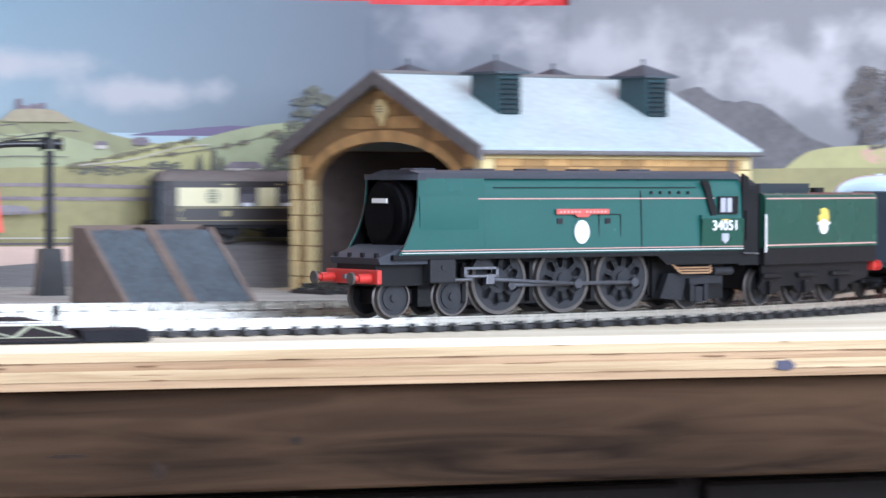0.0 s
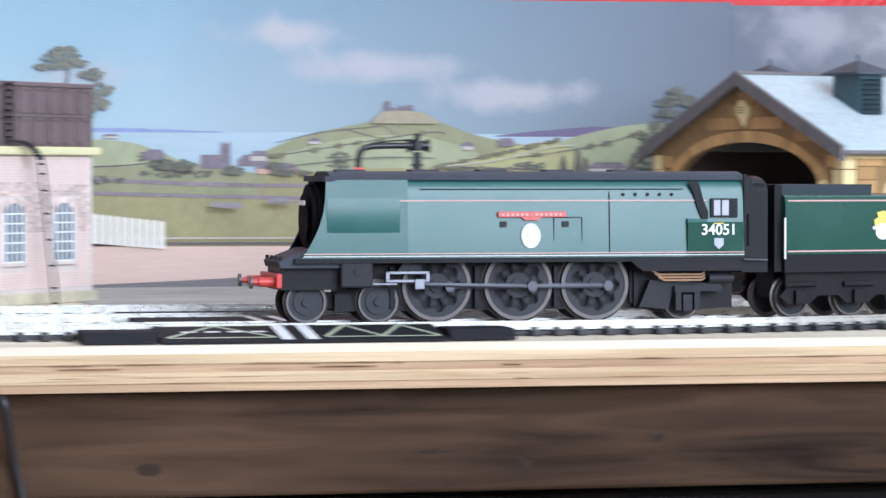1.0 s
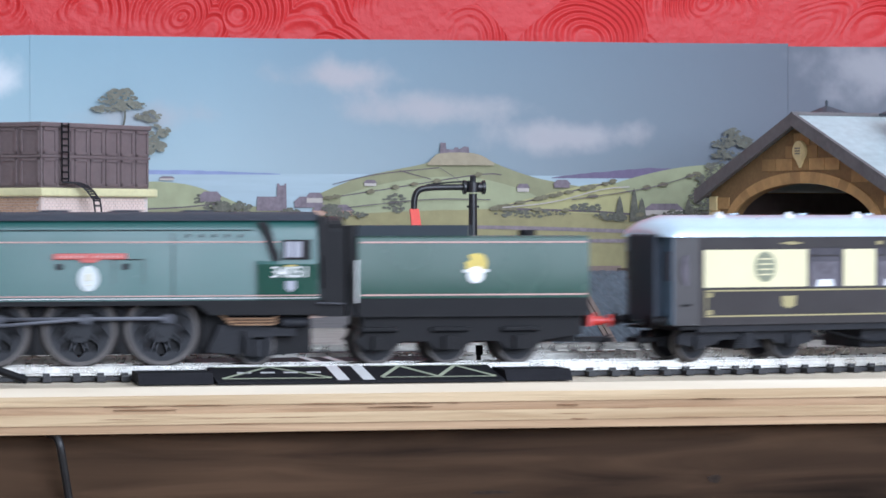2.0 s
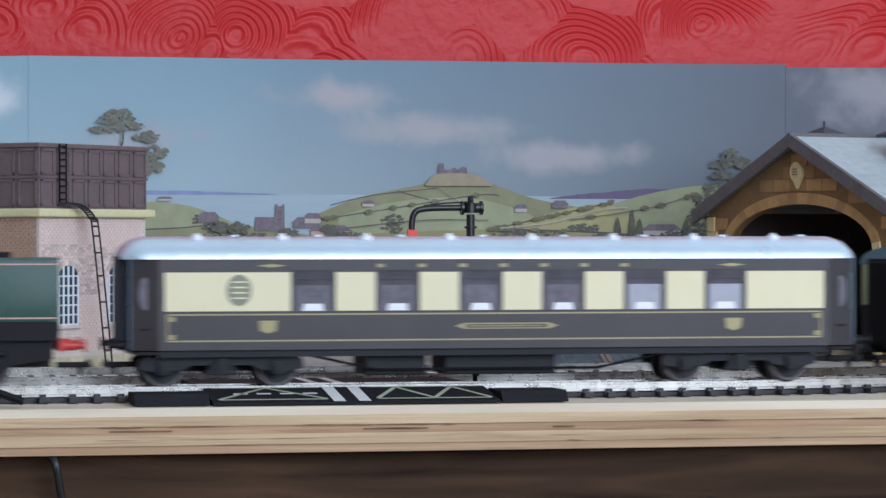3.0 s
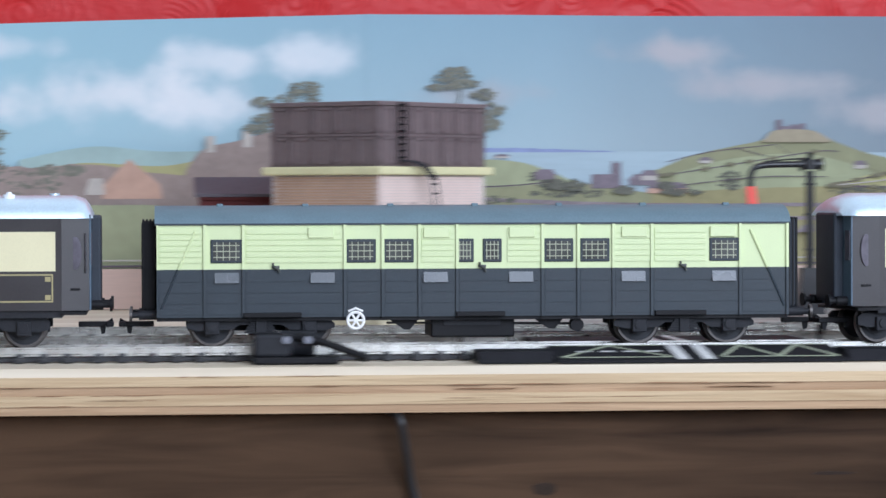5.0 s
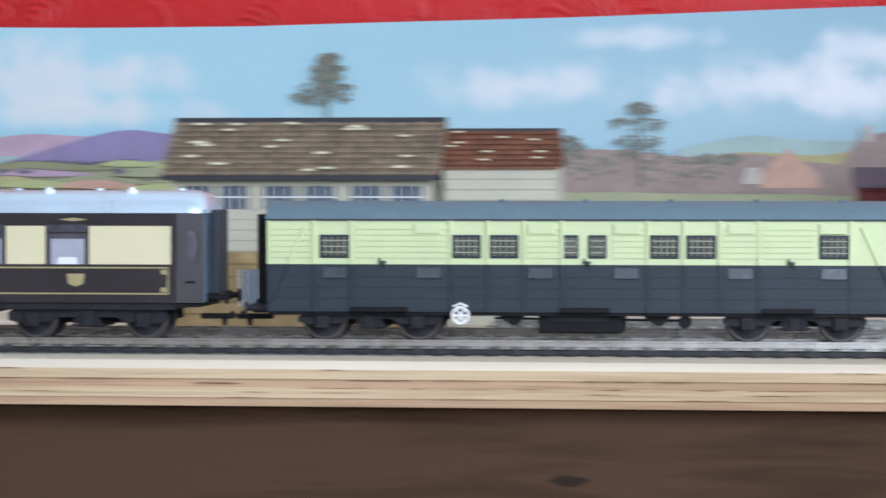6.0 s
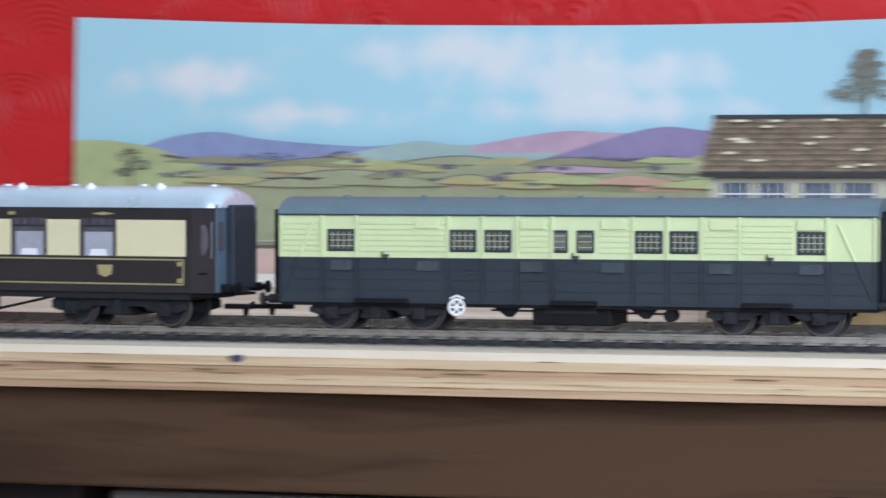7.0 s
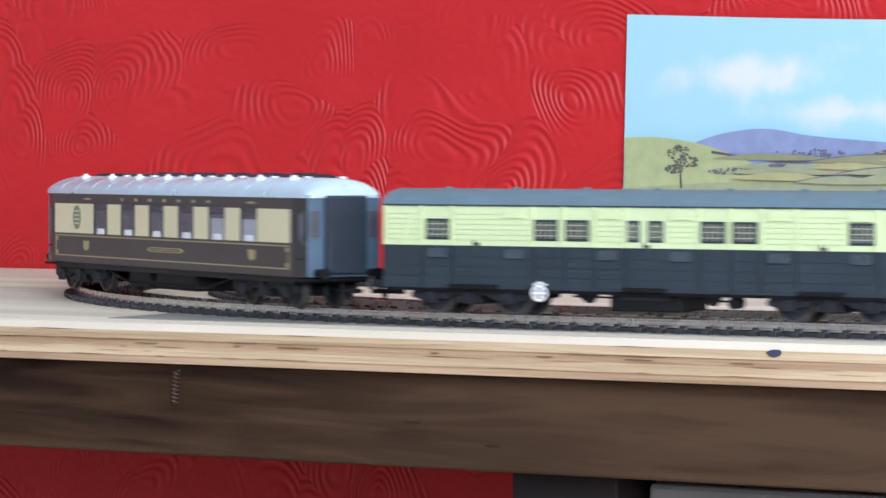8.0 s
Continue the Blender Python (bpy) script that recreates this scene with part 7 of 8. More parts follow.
def water_tower():
    tw = thing("water_tower", "brick water tower with brown iron tank and ladder", "model building", m=Matrix.Translation((0.1600, 0.3000, 0)) @ Matrix.Rotation(radians(49), 4, "Z"))
    a, b = 0.0775, 0.0585   # right face along x, left face along y
    part("brick_core", box(nb(), 0.0005, a - 0.0005, 0.0005, b - 0.0005, 0.0, 0.0640), M_BRICKMORTAR, tw)
    rng = random.Random(8)
    wins = [(0.0200, 0.0105), (0.0560, 0.0105)]
    br = part("brickwork", box(nb(), 0.0004, a - 0.0004, 0.0003, 0.0006, 0.0, 0.0639), M_BRICKMORTAR, tw)
    h, ln = 0.0012, 0.0027
    meshes = {}

    def brick_at(parent, m):
        ob = new("brick", meshes["brick"])
        ob.parent, ob.matrix_local = parent, m
    me = bpy.data.meshes.new("brick")
    bm = box(nb(), 0, ln - 0.0003, -0.00016, 0.0004, 0, h - 0.00022)
    bm.to_mesh(me)
    bm.free()
    me.materials.append(M_BRICK)
    meshes["brick"] = me
    big, side_bm = nb(), nb()
    count = 0
    for face in (0, 1):
        width = a if face == 0 else b
        holes = [(0.0200, 0.0082, 0.014, 0.0445), (0.0560, 0.0082, 0.014, 0.0445)] if face == 0 else [(0.0400, 0.0095, 0.0, 0.0420)]
        z, row = 0.0070, 0
        while z < 0.0632:
            u = 0.0012 + (row % 2) * ln / 2
            while u + ln < width - 0.001:
                if not any(abs(u + ln / 2 - c) < hw + 0.0012 and z0 - 0.001 < z < z1 + 0.0010 for c, hw, z0, z1 in holes):
                    m = Matrix.Translation((u, 0, z)) if face == 0 else Matrix.Rotation(radians(-90), 4, "Z") @ Matrix.Translation((-u - ln, 0, z))
                    if face == 0 and 0.030 < z and count < 290:
                        brick_at(br, m)
                        count += 1
                    else:
                        t = bmesh.new()
                        t.from_mesh(me)
                        t.transform(m)
                        tm = bpy.data.meshes.new("tmp")
                        t.to_mesh(tm)
                        t.free()
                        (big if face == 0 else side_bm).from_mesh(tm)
                        bpy.data.meshes.remove(tm)
                u += ln
            z += h
            row += 1
    rest = part("bricks", big, M_BRICK, tw)
    rest["kind"] = "stuff"
    rest = part("bricks", side_bm, M_BRICKSHADE, tw, "orange-brown brick side, darkened in colour for shade")
    rest["kind"] = "stuff"
    part("corner_strip", box(nb(), -0.0003, 0.0012, -0.0003, 0.0012, 0.006, 0.0640), M_BRICK, tw)
    part("plinth", box(nb(), -0.0016, a + 0.0016, -0.0016, b + 0.0016, 0.0, 0.0050, 0.0006), M_MOSS, tw, "mossy brick plinth")
    part("cornice", box(nb(), -0.0030, a + 0.0030, -0.0030, b + 0.0030, 0.0640, 0.0676, 0.0008), M_CORNICE, tw, "cream stone cornice")
    for c, _ in wins:
        pts = [(c + 0.0068 * math.cos(math.pi * k / 12), 0.0390 + 0.0045 * math.sin(math.pi * k / 12)) for k in range(13)]
        wn_ = part("window", prism(nb(), [(c + 0.0068, 0.0185)] + pts + [(c - 0.0068, 0.0185)], -0.0001, 0.0009, "y"), M_WINBLUE, tw, "white-barred arched window")
        for k in range(5):
            x = c - 0.0068 + 0.0136 * k / 4
            part("glazing_bar", box(nb(), x - 0.0004, x + 0.0004, -0.0006, 0.0006, 0.0185, 0.0390 + (0.0042 if k in (1, 2, 3) else 0.0)), M_WINWHITE, wn_)
        for k in range(6):
            z = 0.0185 + k * 0.0041
            part("glazing_bar", box(nb(), c - 0.0069, c + 0.0069, -0.0005, 0.0006, z - 0.0003, z + 0.0003), M_WINWHITE, wn_)
        part("sill", box(nb(), c - 0.0080, c + 0.0080, -0.0012, 0.0006, 0.0168, 0.0182), M_BRICKMORTAR, wn_)
        for k in range(10):
            a0, a1 = math.pi * k / 10, math.pi * (k + 1) / 10
            part("arch_brick", prism(nb(), [(c + q * math.cos(v), 0.0390 + (q - 0.0024) * math.sin(v)) for q, v in ((0.0069, a0), (0.0092, a0), (0.0092, a1), (0.0069, a1))], -0.0004, 0.0006, "y"), M_BRICK, wn_)
    # door in the other face
    pts = [(0.0400 + 0.0090 * math.cos(math.pi * k / 12), 0.0330 + 0.0085 * math.sin(math.pi * k / 12)) for k in range(13)]
    dr = part("door", prism(nb(), [(0.0490, 0.0062)] + pts + [(0.0310, 0.0062)], -0.0002, 0.0008, "x"), M_DOORTEAL, tw, "dark teal arched door")
    part("fanlight", prism(nb(), [(y, z) for y, z in pts], -0.0006, 0.0, "x"), M_WINWHITE, dr, "pale fanlight")
    for k in range(5):
        part("fanlight_hole", box(nb(), -0.0009, -0.0002, 0.0334 + k * 0.0028, 0.0348 + k * 0.0028, 0.0345, 0.0362), M_DOORTEAL, dr)
    # iron tank with raised panel frames
    t = part("tank", box(nb(), 0.0, a, 0.0, b, 0.0676, 0.0944, 0.0003), M_TANK, tw, "brown cast-iron tank")
    part("tank_rim", box(nb(), -0.0009, a + 0.0009, -0.0009, b + 0.0009, 0.0932, 0.0952, 0.0004), M_TANK, t)
    part("tank_water", box(nb(), 0.002, a - 0.002, 0.002, b - 0.002, 0.0952, 0.0953), M_DARKBROWN, t)
    part("tank_band", box(nb(), -0.0005, a + 0.0005, -0.0005, b + 0.0005, 0.0804, 0.0814), M_TANK, t)
    for face, width, k in ((0, a, 7), (1, b, 5)):
        for i in range(k):
            u0, u1 = width * i / k, width * (i + 1) / k
            for z0, z1 in ((0.0686, 0.0800), (0.0818, 0.0928)):
                f0, f1 = u0 + 0.0009, u1 - 0.0009
                bm = nb()
                for q in ((f0, f1, z0, z0 + 0.0011), (f0, f1, z1 - 0.0011, z1), (f0, f0 + 0.0011, z0, z1), (f1 - 0.0011, f1, z0, z1)):
                    if face == 0:
                        box(bm, q[0], q[1], -0.0006, 0.0003, q[2], q[3])
                    else:
                        box(bm, -0.0006, 0.0003, q[0], q[1], q[2], q[3])
                part("tank_panel", bm, M_TANK, t)
    # ladder with a bent foot
    lad = part("ladder", box(nb(), 0.0125, 0.0165, -0.0012, -0.0008, 0.0690, 0.0692), M_BLACK, tw, "black iron ladder with bent lower flight")
    for x in (0.0120, 0.0166):
        tube_pts = [(x, -0.0018, 0.0950), (x, -0.0018, 0.0700)]
        part("stile", tube(nb(), tube_pts, 0.0004, 6), M_BLACK, lad)
        low_ = spline([(x, -0.0020, 0.0700), (x + 0.0060, -0.0060, 0.0690), (x + 0.0105, -0.0090, 0.0640), (x + 0.0125, -0.0100, 0.0560), (x + 0.0175, -0.0130, 0.0010)], 5)
        part("stile", tube(nb(), low_, 0.0004, 6), M_GREYBLK, lad)
    for k in range(9):
        part("rung", tube(nb(), [(0.0120, -0.0018, 0.0715 + k * 0.0028), (0.0166, -0.0018, 0.0715 + k * 0.0028)], 0.0004, 6), M_BLACK, lad)
    low_ = spline([(0.0120, -0.0020, 0.0700), (0.0180, -0.0060, 0.0690), (0.0225, -0.0090, 0.0640), (0.0245, -0.0100, 0.0560), (0.0295, -0.0130, 0.0010)], 6)
    for p in low_[1::1]:
        part("rung", tube(nb(), [p, (p[0] + 0.0046, p[1], p[2])], 0.0004, 6), M_GREYBLK, lad)
    return tw


water_tower()

# ---------------------------------------------------------------- signal cabin with lean-to
M_TILE = mat("mottled_brown_roof_tile", (0.25, 0.19, 0.125), 0.75, vary=0.75, grain=350, stain=75, bump=0.4)
M_TILERED = mat("rust_red_roof_tile", (0.19, 0.075, 0.04), 0.75, vary=0.3, grain=350, stain=110, bump=0.4)
M_LICHEN = mat("cream_lichen", (0.66, 0.60, 0.42), 0.85, vary=0.15, grain=800, stain=200)
M_RENDER = mat("cream_boarding", (0.52, 0.495, 0.38), 0.65, vary=0.08, grain=400, stain=50)
M_DARKTRIM = mat("black_ridge_tile", (0.03, 0.03, 0.034), 0.5, vary=0.2)
M_STONEBASE = mat("brown_stone_base", (0.33, 0.235, 0.11), 0.8, vary=0.35, grain=300, stain=120, bump=0.4)


def tiled_slope(parent, x0, x1, ye, ze, yr, zr, material, n, rows, seed):
    """Overlapping courses of small tiles as separate pieces."""
    rng = random.Random(seed)
    d = Vector((0, yr - ye, zr - ze))
    nrm = Vector((0, -d.z, d.y)).normalized()
    course = d / rows
    wd = (x1 - x0) / n
    me = bpy.data.meshes.new("tile")
    bm = nb()
    quad = [(0, 0), (wd - 0.0002, 0), (wd - 0.0002, 1.15), (0, 1.15)]
    lo, hi = [], []
    for u, v in quad:
        lift = 0.0009 * (1 - v / 1.15)
        base = Vector((u, 0, 0)) + course * v
        lo.append(bm.verts.new(base))
        hi.append(bm.verts.new(base + nrm * (0.0003 + lift)))
    bm.faces.new(hi)
    for i in range(4):
        bm.faces.new((lo[i], lo[(i + 1) % 4], hi[(i + 1) % 4], hi[i]))
    bmesh.ops.recalc_face_normals(bm, faces=bm.faces)
    bm.to_mesh(me)
    bm.free()
    me.materials.append(material)
    for r in range(rows):
        for c in range(n):
            ob = new("tile", me)
            ob.parent = parent
            p = Vector((x0 + c * wd, ye, ze)) + course * r + nrm * rng.uniform(0, 0.00025)
            ob.matrix_local = Matrix.Translation(p)
    return course, nrm


def tile_colour(m):
    """Each tile takes its own tone."""
    n, l = m.node_tree.nodes, m.node_tree.links
    hs = next(q for q in n if q.type == "HUE_SAT")
    info = n.new("ShaderNodeObjectInfo")
    mr = n.new("ShaderNodeMapRange")
    mr.inputs["To Min"].default_value, mr.inputs["To Max"].default_value = 0.72, 1.22
    l.new(info.outputs["Random"], mr.inputs["Value"])
    mul = n.new("ShaderNodeMath")
    mul.operation = "MULTIPLY"
    src = hs.inputs["Value"].links[0].from_socket
    l.new(src, mul.inputs[0])
    l.new(mr.outputs[0], mul.inputs[1])
    l.new(mul.outputs[0], hs.inputs["Value"])


for q in (M_TILE, M_TILERED, M_BRICK, M_STONE):
    tile_colour(q)


def signal_cabin():
    c = thing("signal_cabin", "cream signal cabin with mottled brown tiled roof", "model building")
    x0, x1, yf, yb = -0.1885, -0.0835, 0.2165, 0.2640
    ridge_y, ridge_z, eave_y, eave_z = 0.2400, 0.0828, 0.2125, 0.0602
    base = part("stone_base", box(nb(), x0, x1, yf, yb, 0.0, 0.0300), M_STONEBASE, c, "brown stone ground floor")
    rng = random.Random(3)
    for r in range(6):
        x = x0
        while x < x1 - 0.001:
            xe = min(x1, x + rng.uniform(0.006, 0.012))
            part("stone", box(nb(), x + 0.0003, xe - 0.0003, yf - rng.uniform(0.0004, 0.0010), yf + 0.0006, r * 0.0050 + 0.0003, r * 0.0050 + 0.0047), M_STONEBASE, base)
            x = xe
    for xa in (-0.1600, -0.1240):
        dw = part("base_window", box(nb(), xa, xa + 0.0150, yf - 0.0014, yf, 0.0080, 0.0230), M_WINBLUE, base, "blue-grey ground-floor window")
        for k in range(4):
            part("glazing_bar", box(nb(), xa + k * 0.0047, xa + k * 0.0047 + 0.0009, yf - 0.0018, yf, 0.0080, 0.0230), M_WINWHITE, dw)
    part("upper_wall", box(nb(), x0, x1, yf + 0.0008, yb, 0.0300, 0.0470), M_RENDER, c)
    for k in range(4):
        part("board", box(nb(), x0, x1, yf + 0.0004, yf + 0.0010, 0.0304 + k * 0.0042, 0.0342 + k * 0.0042), M_RENDER, c)
    part("glazing", box(nb(), x0 + 0.002, x1 - 0.002, yf + 0.0016, yf + 0.0022, 0.0470, 0.0565), M_WINBLUE, c, "blue-grey strip glazing")
    part("back_room", box(nb(), x0 + 0.001, x1 - 0.001, yf + 0.010, yb, 0.0470, 0.0600), M_RENDER, c)
    part("wall_head", box(nb(), x0, x1, yf + 0.0004, yb, 0.0563, 0.0606), M_RENDER, c)
    for a, b in ((x0, x0 + 0.0042), (-0.1575, -0.1515), (-0.1225, -0.1165), (x1 - 0.0042, x1)):
        part("pier", box(nb(), a, b, yf + 0.0002, yf + 0.0040, 0.0470, 0.0606), M_RENDER, c)
    for a, b in ((x0 + 0.0042, -0.1575), (-0.1515, -0.1225), (-0.1165, x1 - 0.0042)):
        m_ = (a + b) / 2
        part("window_post", box(nb(), m_ - 0.0016, m_ + 0.0016, yf + 0.0006, yf + 0.0024, 0.0470, 0.0563), M_RENDER, c)
        for k in range(7):
            x = a + (b - a) * (k + 0.5) / 7
            part("glazing_bar", box(nb(), x - 0.0003, x + 0.0003, yf + 0.0010, yf + 0.0020, 0.0470, 0.0563), M_WINWHITE, c)
        part("transom", box(nb(), a, b, yf + 0.0004, yf + 0.0018, 0.0516, 0.0522), M_WINWHITE, c)
    for x in (x0, x1 - 0.0010):
        part("gable", prism(nb(), [(yf + 0.001, 0.0600), (ridge_y, ridge_z - 0.0010), (yb, 0.0600)], x, x + 0.0010, "x"), M_RENDER, c)
    roof = part("roof", prism(nb(), [(eave_y, eave_z), (ridge_y, ridge_z - 0.0006), (2 * ridge_y - eave_y, eave_z), (2 * ridge_y - eave_y, eave_z - 0.0012), (ridge_y, ridge_z - 0.0020), (eave_y, eave_z - 0.0012)], x0 - 0.0035, x1 + 0.0030, "x"), M_TILE, c, "mottled tile roof with lichen")
    course, nrm = tiled_slope(roof, x0 - 0.0035, x1 + 0.0030, eave_y, eave_z, ridge_y, ridge_z - 0.0006, M_TILE, 28, 10, 31)
    rng = random.Random(77)
    spots = [(0.08, 0.93), (0.22, 0.93), (0.19, 0.82), (0.43, 0.94), (0.68, 0.88), (0.71, 0.83), (0.66, 0.83), (0.08, 0.58), (0.11, 0.53), (0.41, 0.62), (0.37, 0.50), (0.57, 0.38), (0.88, 0.70), (0.07, 0.32), (0.18, 0.18), (0.90, 0.32), (0.88, 0.12), (0.60, 0.10), (0.53, 0.06)]
    for u, v in spots:
        p = Vector((x0 + (x1 - x0) * u, eave_y, eave_z)) + Vector((0, ridge_y - eave_y, ridge_z - eave_z)) * (v * 0.95) + nrm * 0.0016
        bm = nb()
        k = 9
        wd = rng.uniform(0.0026, 0.0044)
        bm.faces.new([bm.verts.new(p + Vector((wd * math.cos(j * math.tau / k), 0, 0)) * rng.uniform(0.7, 1.1) + course * (0.28 * math.sin(j * math.tau / k)) * rng.uniform(0.7, 1.1)) for j in range(k)])
        part("lichen_patch", bm, M_LICHEN, roof)
    part("ridge_tile", prism(nb(), [(ridge_y - 0.0026, ridge_z - 0.0022), (ridge_y, ridge_z + 0.0012), (ridge_y + 0.0026, ridge_z - 0.0022)], x0 - 0.0036, x1 + 0.0031, "x"), M_DARKTRIM, c, "black ridge capping")
    part("fascia", box(nb(), x0 - 0.0036, x1 + 0.0031, eave_y - 0.0008, eave_y + 0.0004, eave_z - 0.0016, eave_z + 0.0004), M_DARKTRIM, c)
    # lean-to
    ax0, ax1, ay, ar, az, azr = x1 + 0.0030, -0.0350, 0.2290, 0.2425, 0.0640, 0.0785
    an = part("annex_wall", box(nb(), ax0, ax1, ay + 0.0020, 0.2600, 0.0, az), M_RENDER, c, "cream boarded annex")
    for k in range(15):
        part("board", box(nb(), ax0, ax1, ay + 0.0014, ay + 0.0022, 0.0003 + k * 0.0042, 0.0041 + k * 0.0042), M_RENDER, an)
    r2 = part("annex_roof", prism(nb(), [(ay, az), (ar, azr), (0.2580, az), (0.2580, az - 0.001), (ar, azr - 0.0014), (ay, az - 0.001)], ax0 - 0.002, ax1 + 0.0008, "x"), M_TILERED, c, "rust-red tiled annex roof")
    crs, nr2 = tiled_slope(r2, ax0 - 0.002, ax1 + 0.0008, ay, az, ar, azr, M_TILERED, 14, 7, 32)
    for u, v in ((0.10, 0.9), (0.12, 0.6), (0.05, 0.5), (0.50, 0.75), (0.38, 0.35), (0.35, 0.12), (0.78, 0.68), (0.85, 0.35), (0.83, 0.18)):
        p = Vector((ax0 + (ax1 - ax0) * u, ay, az)) + Vector((0, ar - ay, azr - az)) * v + nr2 * 0.0016
        bm = nb()
        bm.faces.new([bm.verts.new(p + Vector((0.0020 * math.cos(j * math.tau / 8), 0, 0)) + crs * (0.2 * math.sin(j * math.tau / 8))) for j in range(8)])
        part("lichen_patch", bm, M_LICHEN, r2)
    part("ridge_tile", box(nb(), ax0 - 0.002, ax1 + 0.001, ar - 0.0012, ar + 0.0012, azr - 0.0006, azr + 0.0010, 0.0003), M_DARKTRIM, c)
    for x in (x0 - 0.0040, ax0 + 0.0040):
        part("lamp_bracket", tube(nb(), [(x, ay - 0.006, 0.0), (x, ay - 0.006, 0.0488)], 0.0004, 6), M_BLACK, c)
        part("bracket_lamp", cyl(nb(), (x, ay - 0.006, 0.0490), "z", 0.0010, 0.0016, 10), M_BLACK, c)
    return c


signal_cabin()

# ---------------------------------------------------------------- yard fittings
M_HUTRED = mat("dark_red_hut_boarding", (0.12, 0.03, 0.03), 0.7, spec=0.2, vary=0.2)
M_HUTROOF = mat("purple_grey_felt", (0.095, 0.08, 0.095), 0.7, vary=0.2)
hut = thing("platelayers_hut", "dark red boarded hut with grey felt roof", "model building")
part("wall", box(nb(), 0.0860, 0.1260, 0.398, 0.440, 0.0, 0.0570), M_HUTRED, hut)
for k in range(9):
    part("board", box(nb(), 0.0860 + k * 0.0044, 0.0901 + k * 0.0044, 0.3972, 0.3982, 0.0003, 0.0540), M_HUTRED, hut)
part("fascia", box(nb(), 0.0850, 0.1270, 0.3955, 0.3972, 0.0535, 0.0560), M_HUTRED, hut)
part("roof", prism(nb(), [(0.3940, 0.0562), (0.4300, 0.0640), (0.4440, 0.0640), (0.4440, 0.0625), (0.4300, 0.0625), (0.3940, 0.0548)], 0.0835, 0.1285, "x"), M_HUTROOF, hut)

M_IRON = mat("black_cast_iron", (0.014, 0.014, 0.016), 0.35, vary=0.2)
M_BAG = mat("red_leather_hose", (0.80, 0.085, 0.06), 0.55, vary=0.1)
crane = thing("water_crane", "black cast-iron water crane with red hose", "water crane", m=Matrix.Translation((0.3652, 0.4000, 0)))
part("plinth", prism(nb(), [(-0.0068, 0.0), (-0.0046, 0.0215), (0.0046, 0.0215), (0.0068, 0.0)], -0.0060, 0.0060, "y"), M_IRON, crane)
part("column", cyl(nb(), (0, 0, 0.042), "z", 0.0023, 0.048, 18, 0.0019), M_IRON, crane, smooth=True)
for z in (0.030, 0.046, 0.060):
    part("collar", cyl(nb(), (0, 0, z), "z", 0.0029, 0.0010, 18), M_IRON, crane, smooth=True)
bm = cyl(nb(), (0, 0, 0.0690), "z", 0.0032, 0.0046, 18)
cyl(bm, (0.0020, 0, 0.0690), "x", 0.0024, 0.0078, 14)
cyl(bm, (0, 0, 0.0728), "z", 0.0014, 0.0030, 10)
for d in (-0.0040, 0.0050):
    cyl(bm, (d, 0, 0.0690), "x", 0.0033, 0.0012, 14)
part("valve_head", bm, M_IRON, crane, smooth=True)
part("arm", tube(nb(), spline([(-0.0030, 0, 0.0690), (-0.0120, 0, 0.0690), (-0.0215, 0, 0.0686), (-0.0256, 0, 0.0674), (-0.0274, 0, 0.0642), (-0.0278, 0, 0.0590)], 6), 0.0015, 12), M_IRON, crane, smooth=True)
part("tie_rod", tube(nb(), [(0, 0, 0.0718), (-0.0120, 0, 0.0712), (-0.0220, 0, 0.0700)], 0.0004, 6), M_IRON, crane)
part("hose", prism(nb(), [(-0.0298, 0.0590), (-0.0256, 0.0590), (-0.0213, 0.0290), (-0.0265, 0.0290)], -0.0010, 0.0010, "y"), M_BAG, crane, "bright red hanging hose")

M_STAITHE = mat("brown_board_staithe", (0.16, 0.115, 0.095), 0.75, vary=0.25, grain=300, stain=60)
M_COALBLUE = mat("blue_black_coal_slope", (0.060, 0.075, 0.090), 0.7, vary=0.4, grain=500, stain=120, bump=0.6)
for i in range(2):
    cs = thing("coal_bin", "brown boarded coal bin with sloping blue-black coal", "coal bin", "coal bins", Matrix.Translation((0.3430, 0.2480, 0)) @ Matrix.Rotation(radians(18), 4, "Z") @ Matrix.Translation((0.031 * i, 0.0, 0)))
    prof = [(0.0, 0.0), (0.0, 0.0335), (-0.009, 0.0335), (-0.046, 0.0)]
    part("side_board", prism(nb(), prof, 0.0, 0.0022, "x"), M_STAITHE, cs)
    part("side_board", prism(nb(), prof, 0.0285, 0.0305, "x"), M_STAITHE, cs)
    part("back_board", box(nb(), 0.0, 0.0305, 0.0, 0.0016, 0.0, 0.0345), M_STAITHE, cs)
    bm = nb()
    bmesh.ops.create_grid(bm, x_segments=22, y_segments=26, size=1)
    for v in bm.verts:
        u, q = (v.co.x + 1) / 2, (v.co.y + 1) / 2
        z = 0.0322 if q < 0.2 else 0.0322 * (1 - (q - 0.2) / 0.8)
        v.co = Vector((0.0022 + u * 0.0263, -q * 0.0455, max(0.0004, z + 0.0011 * noise.noise((u * 12, q * 16, i * 9)))))
    part("coal", bm, M_COALBLUE, cs)

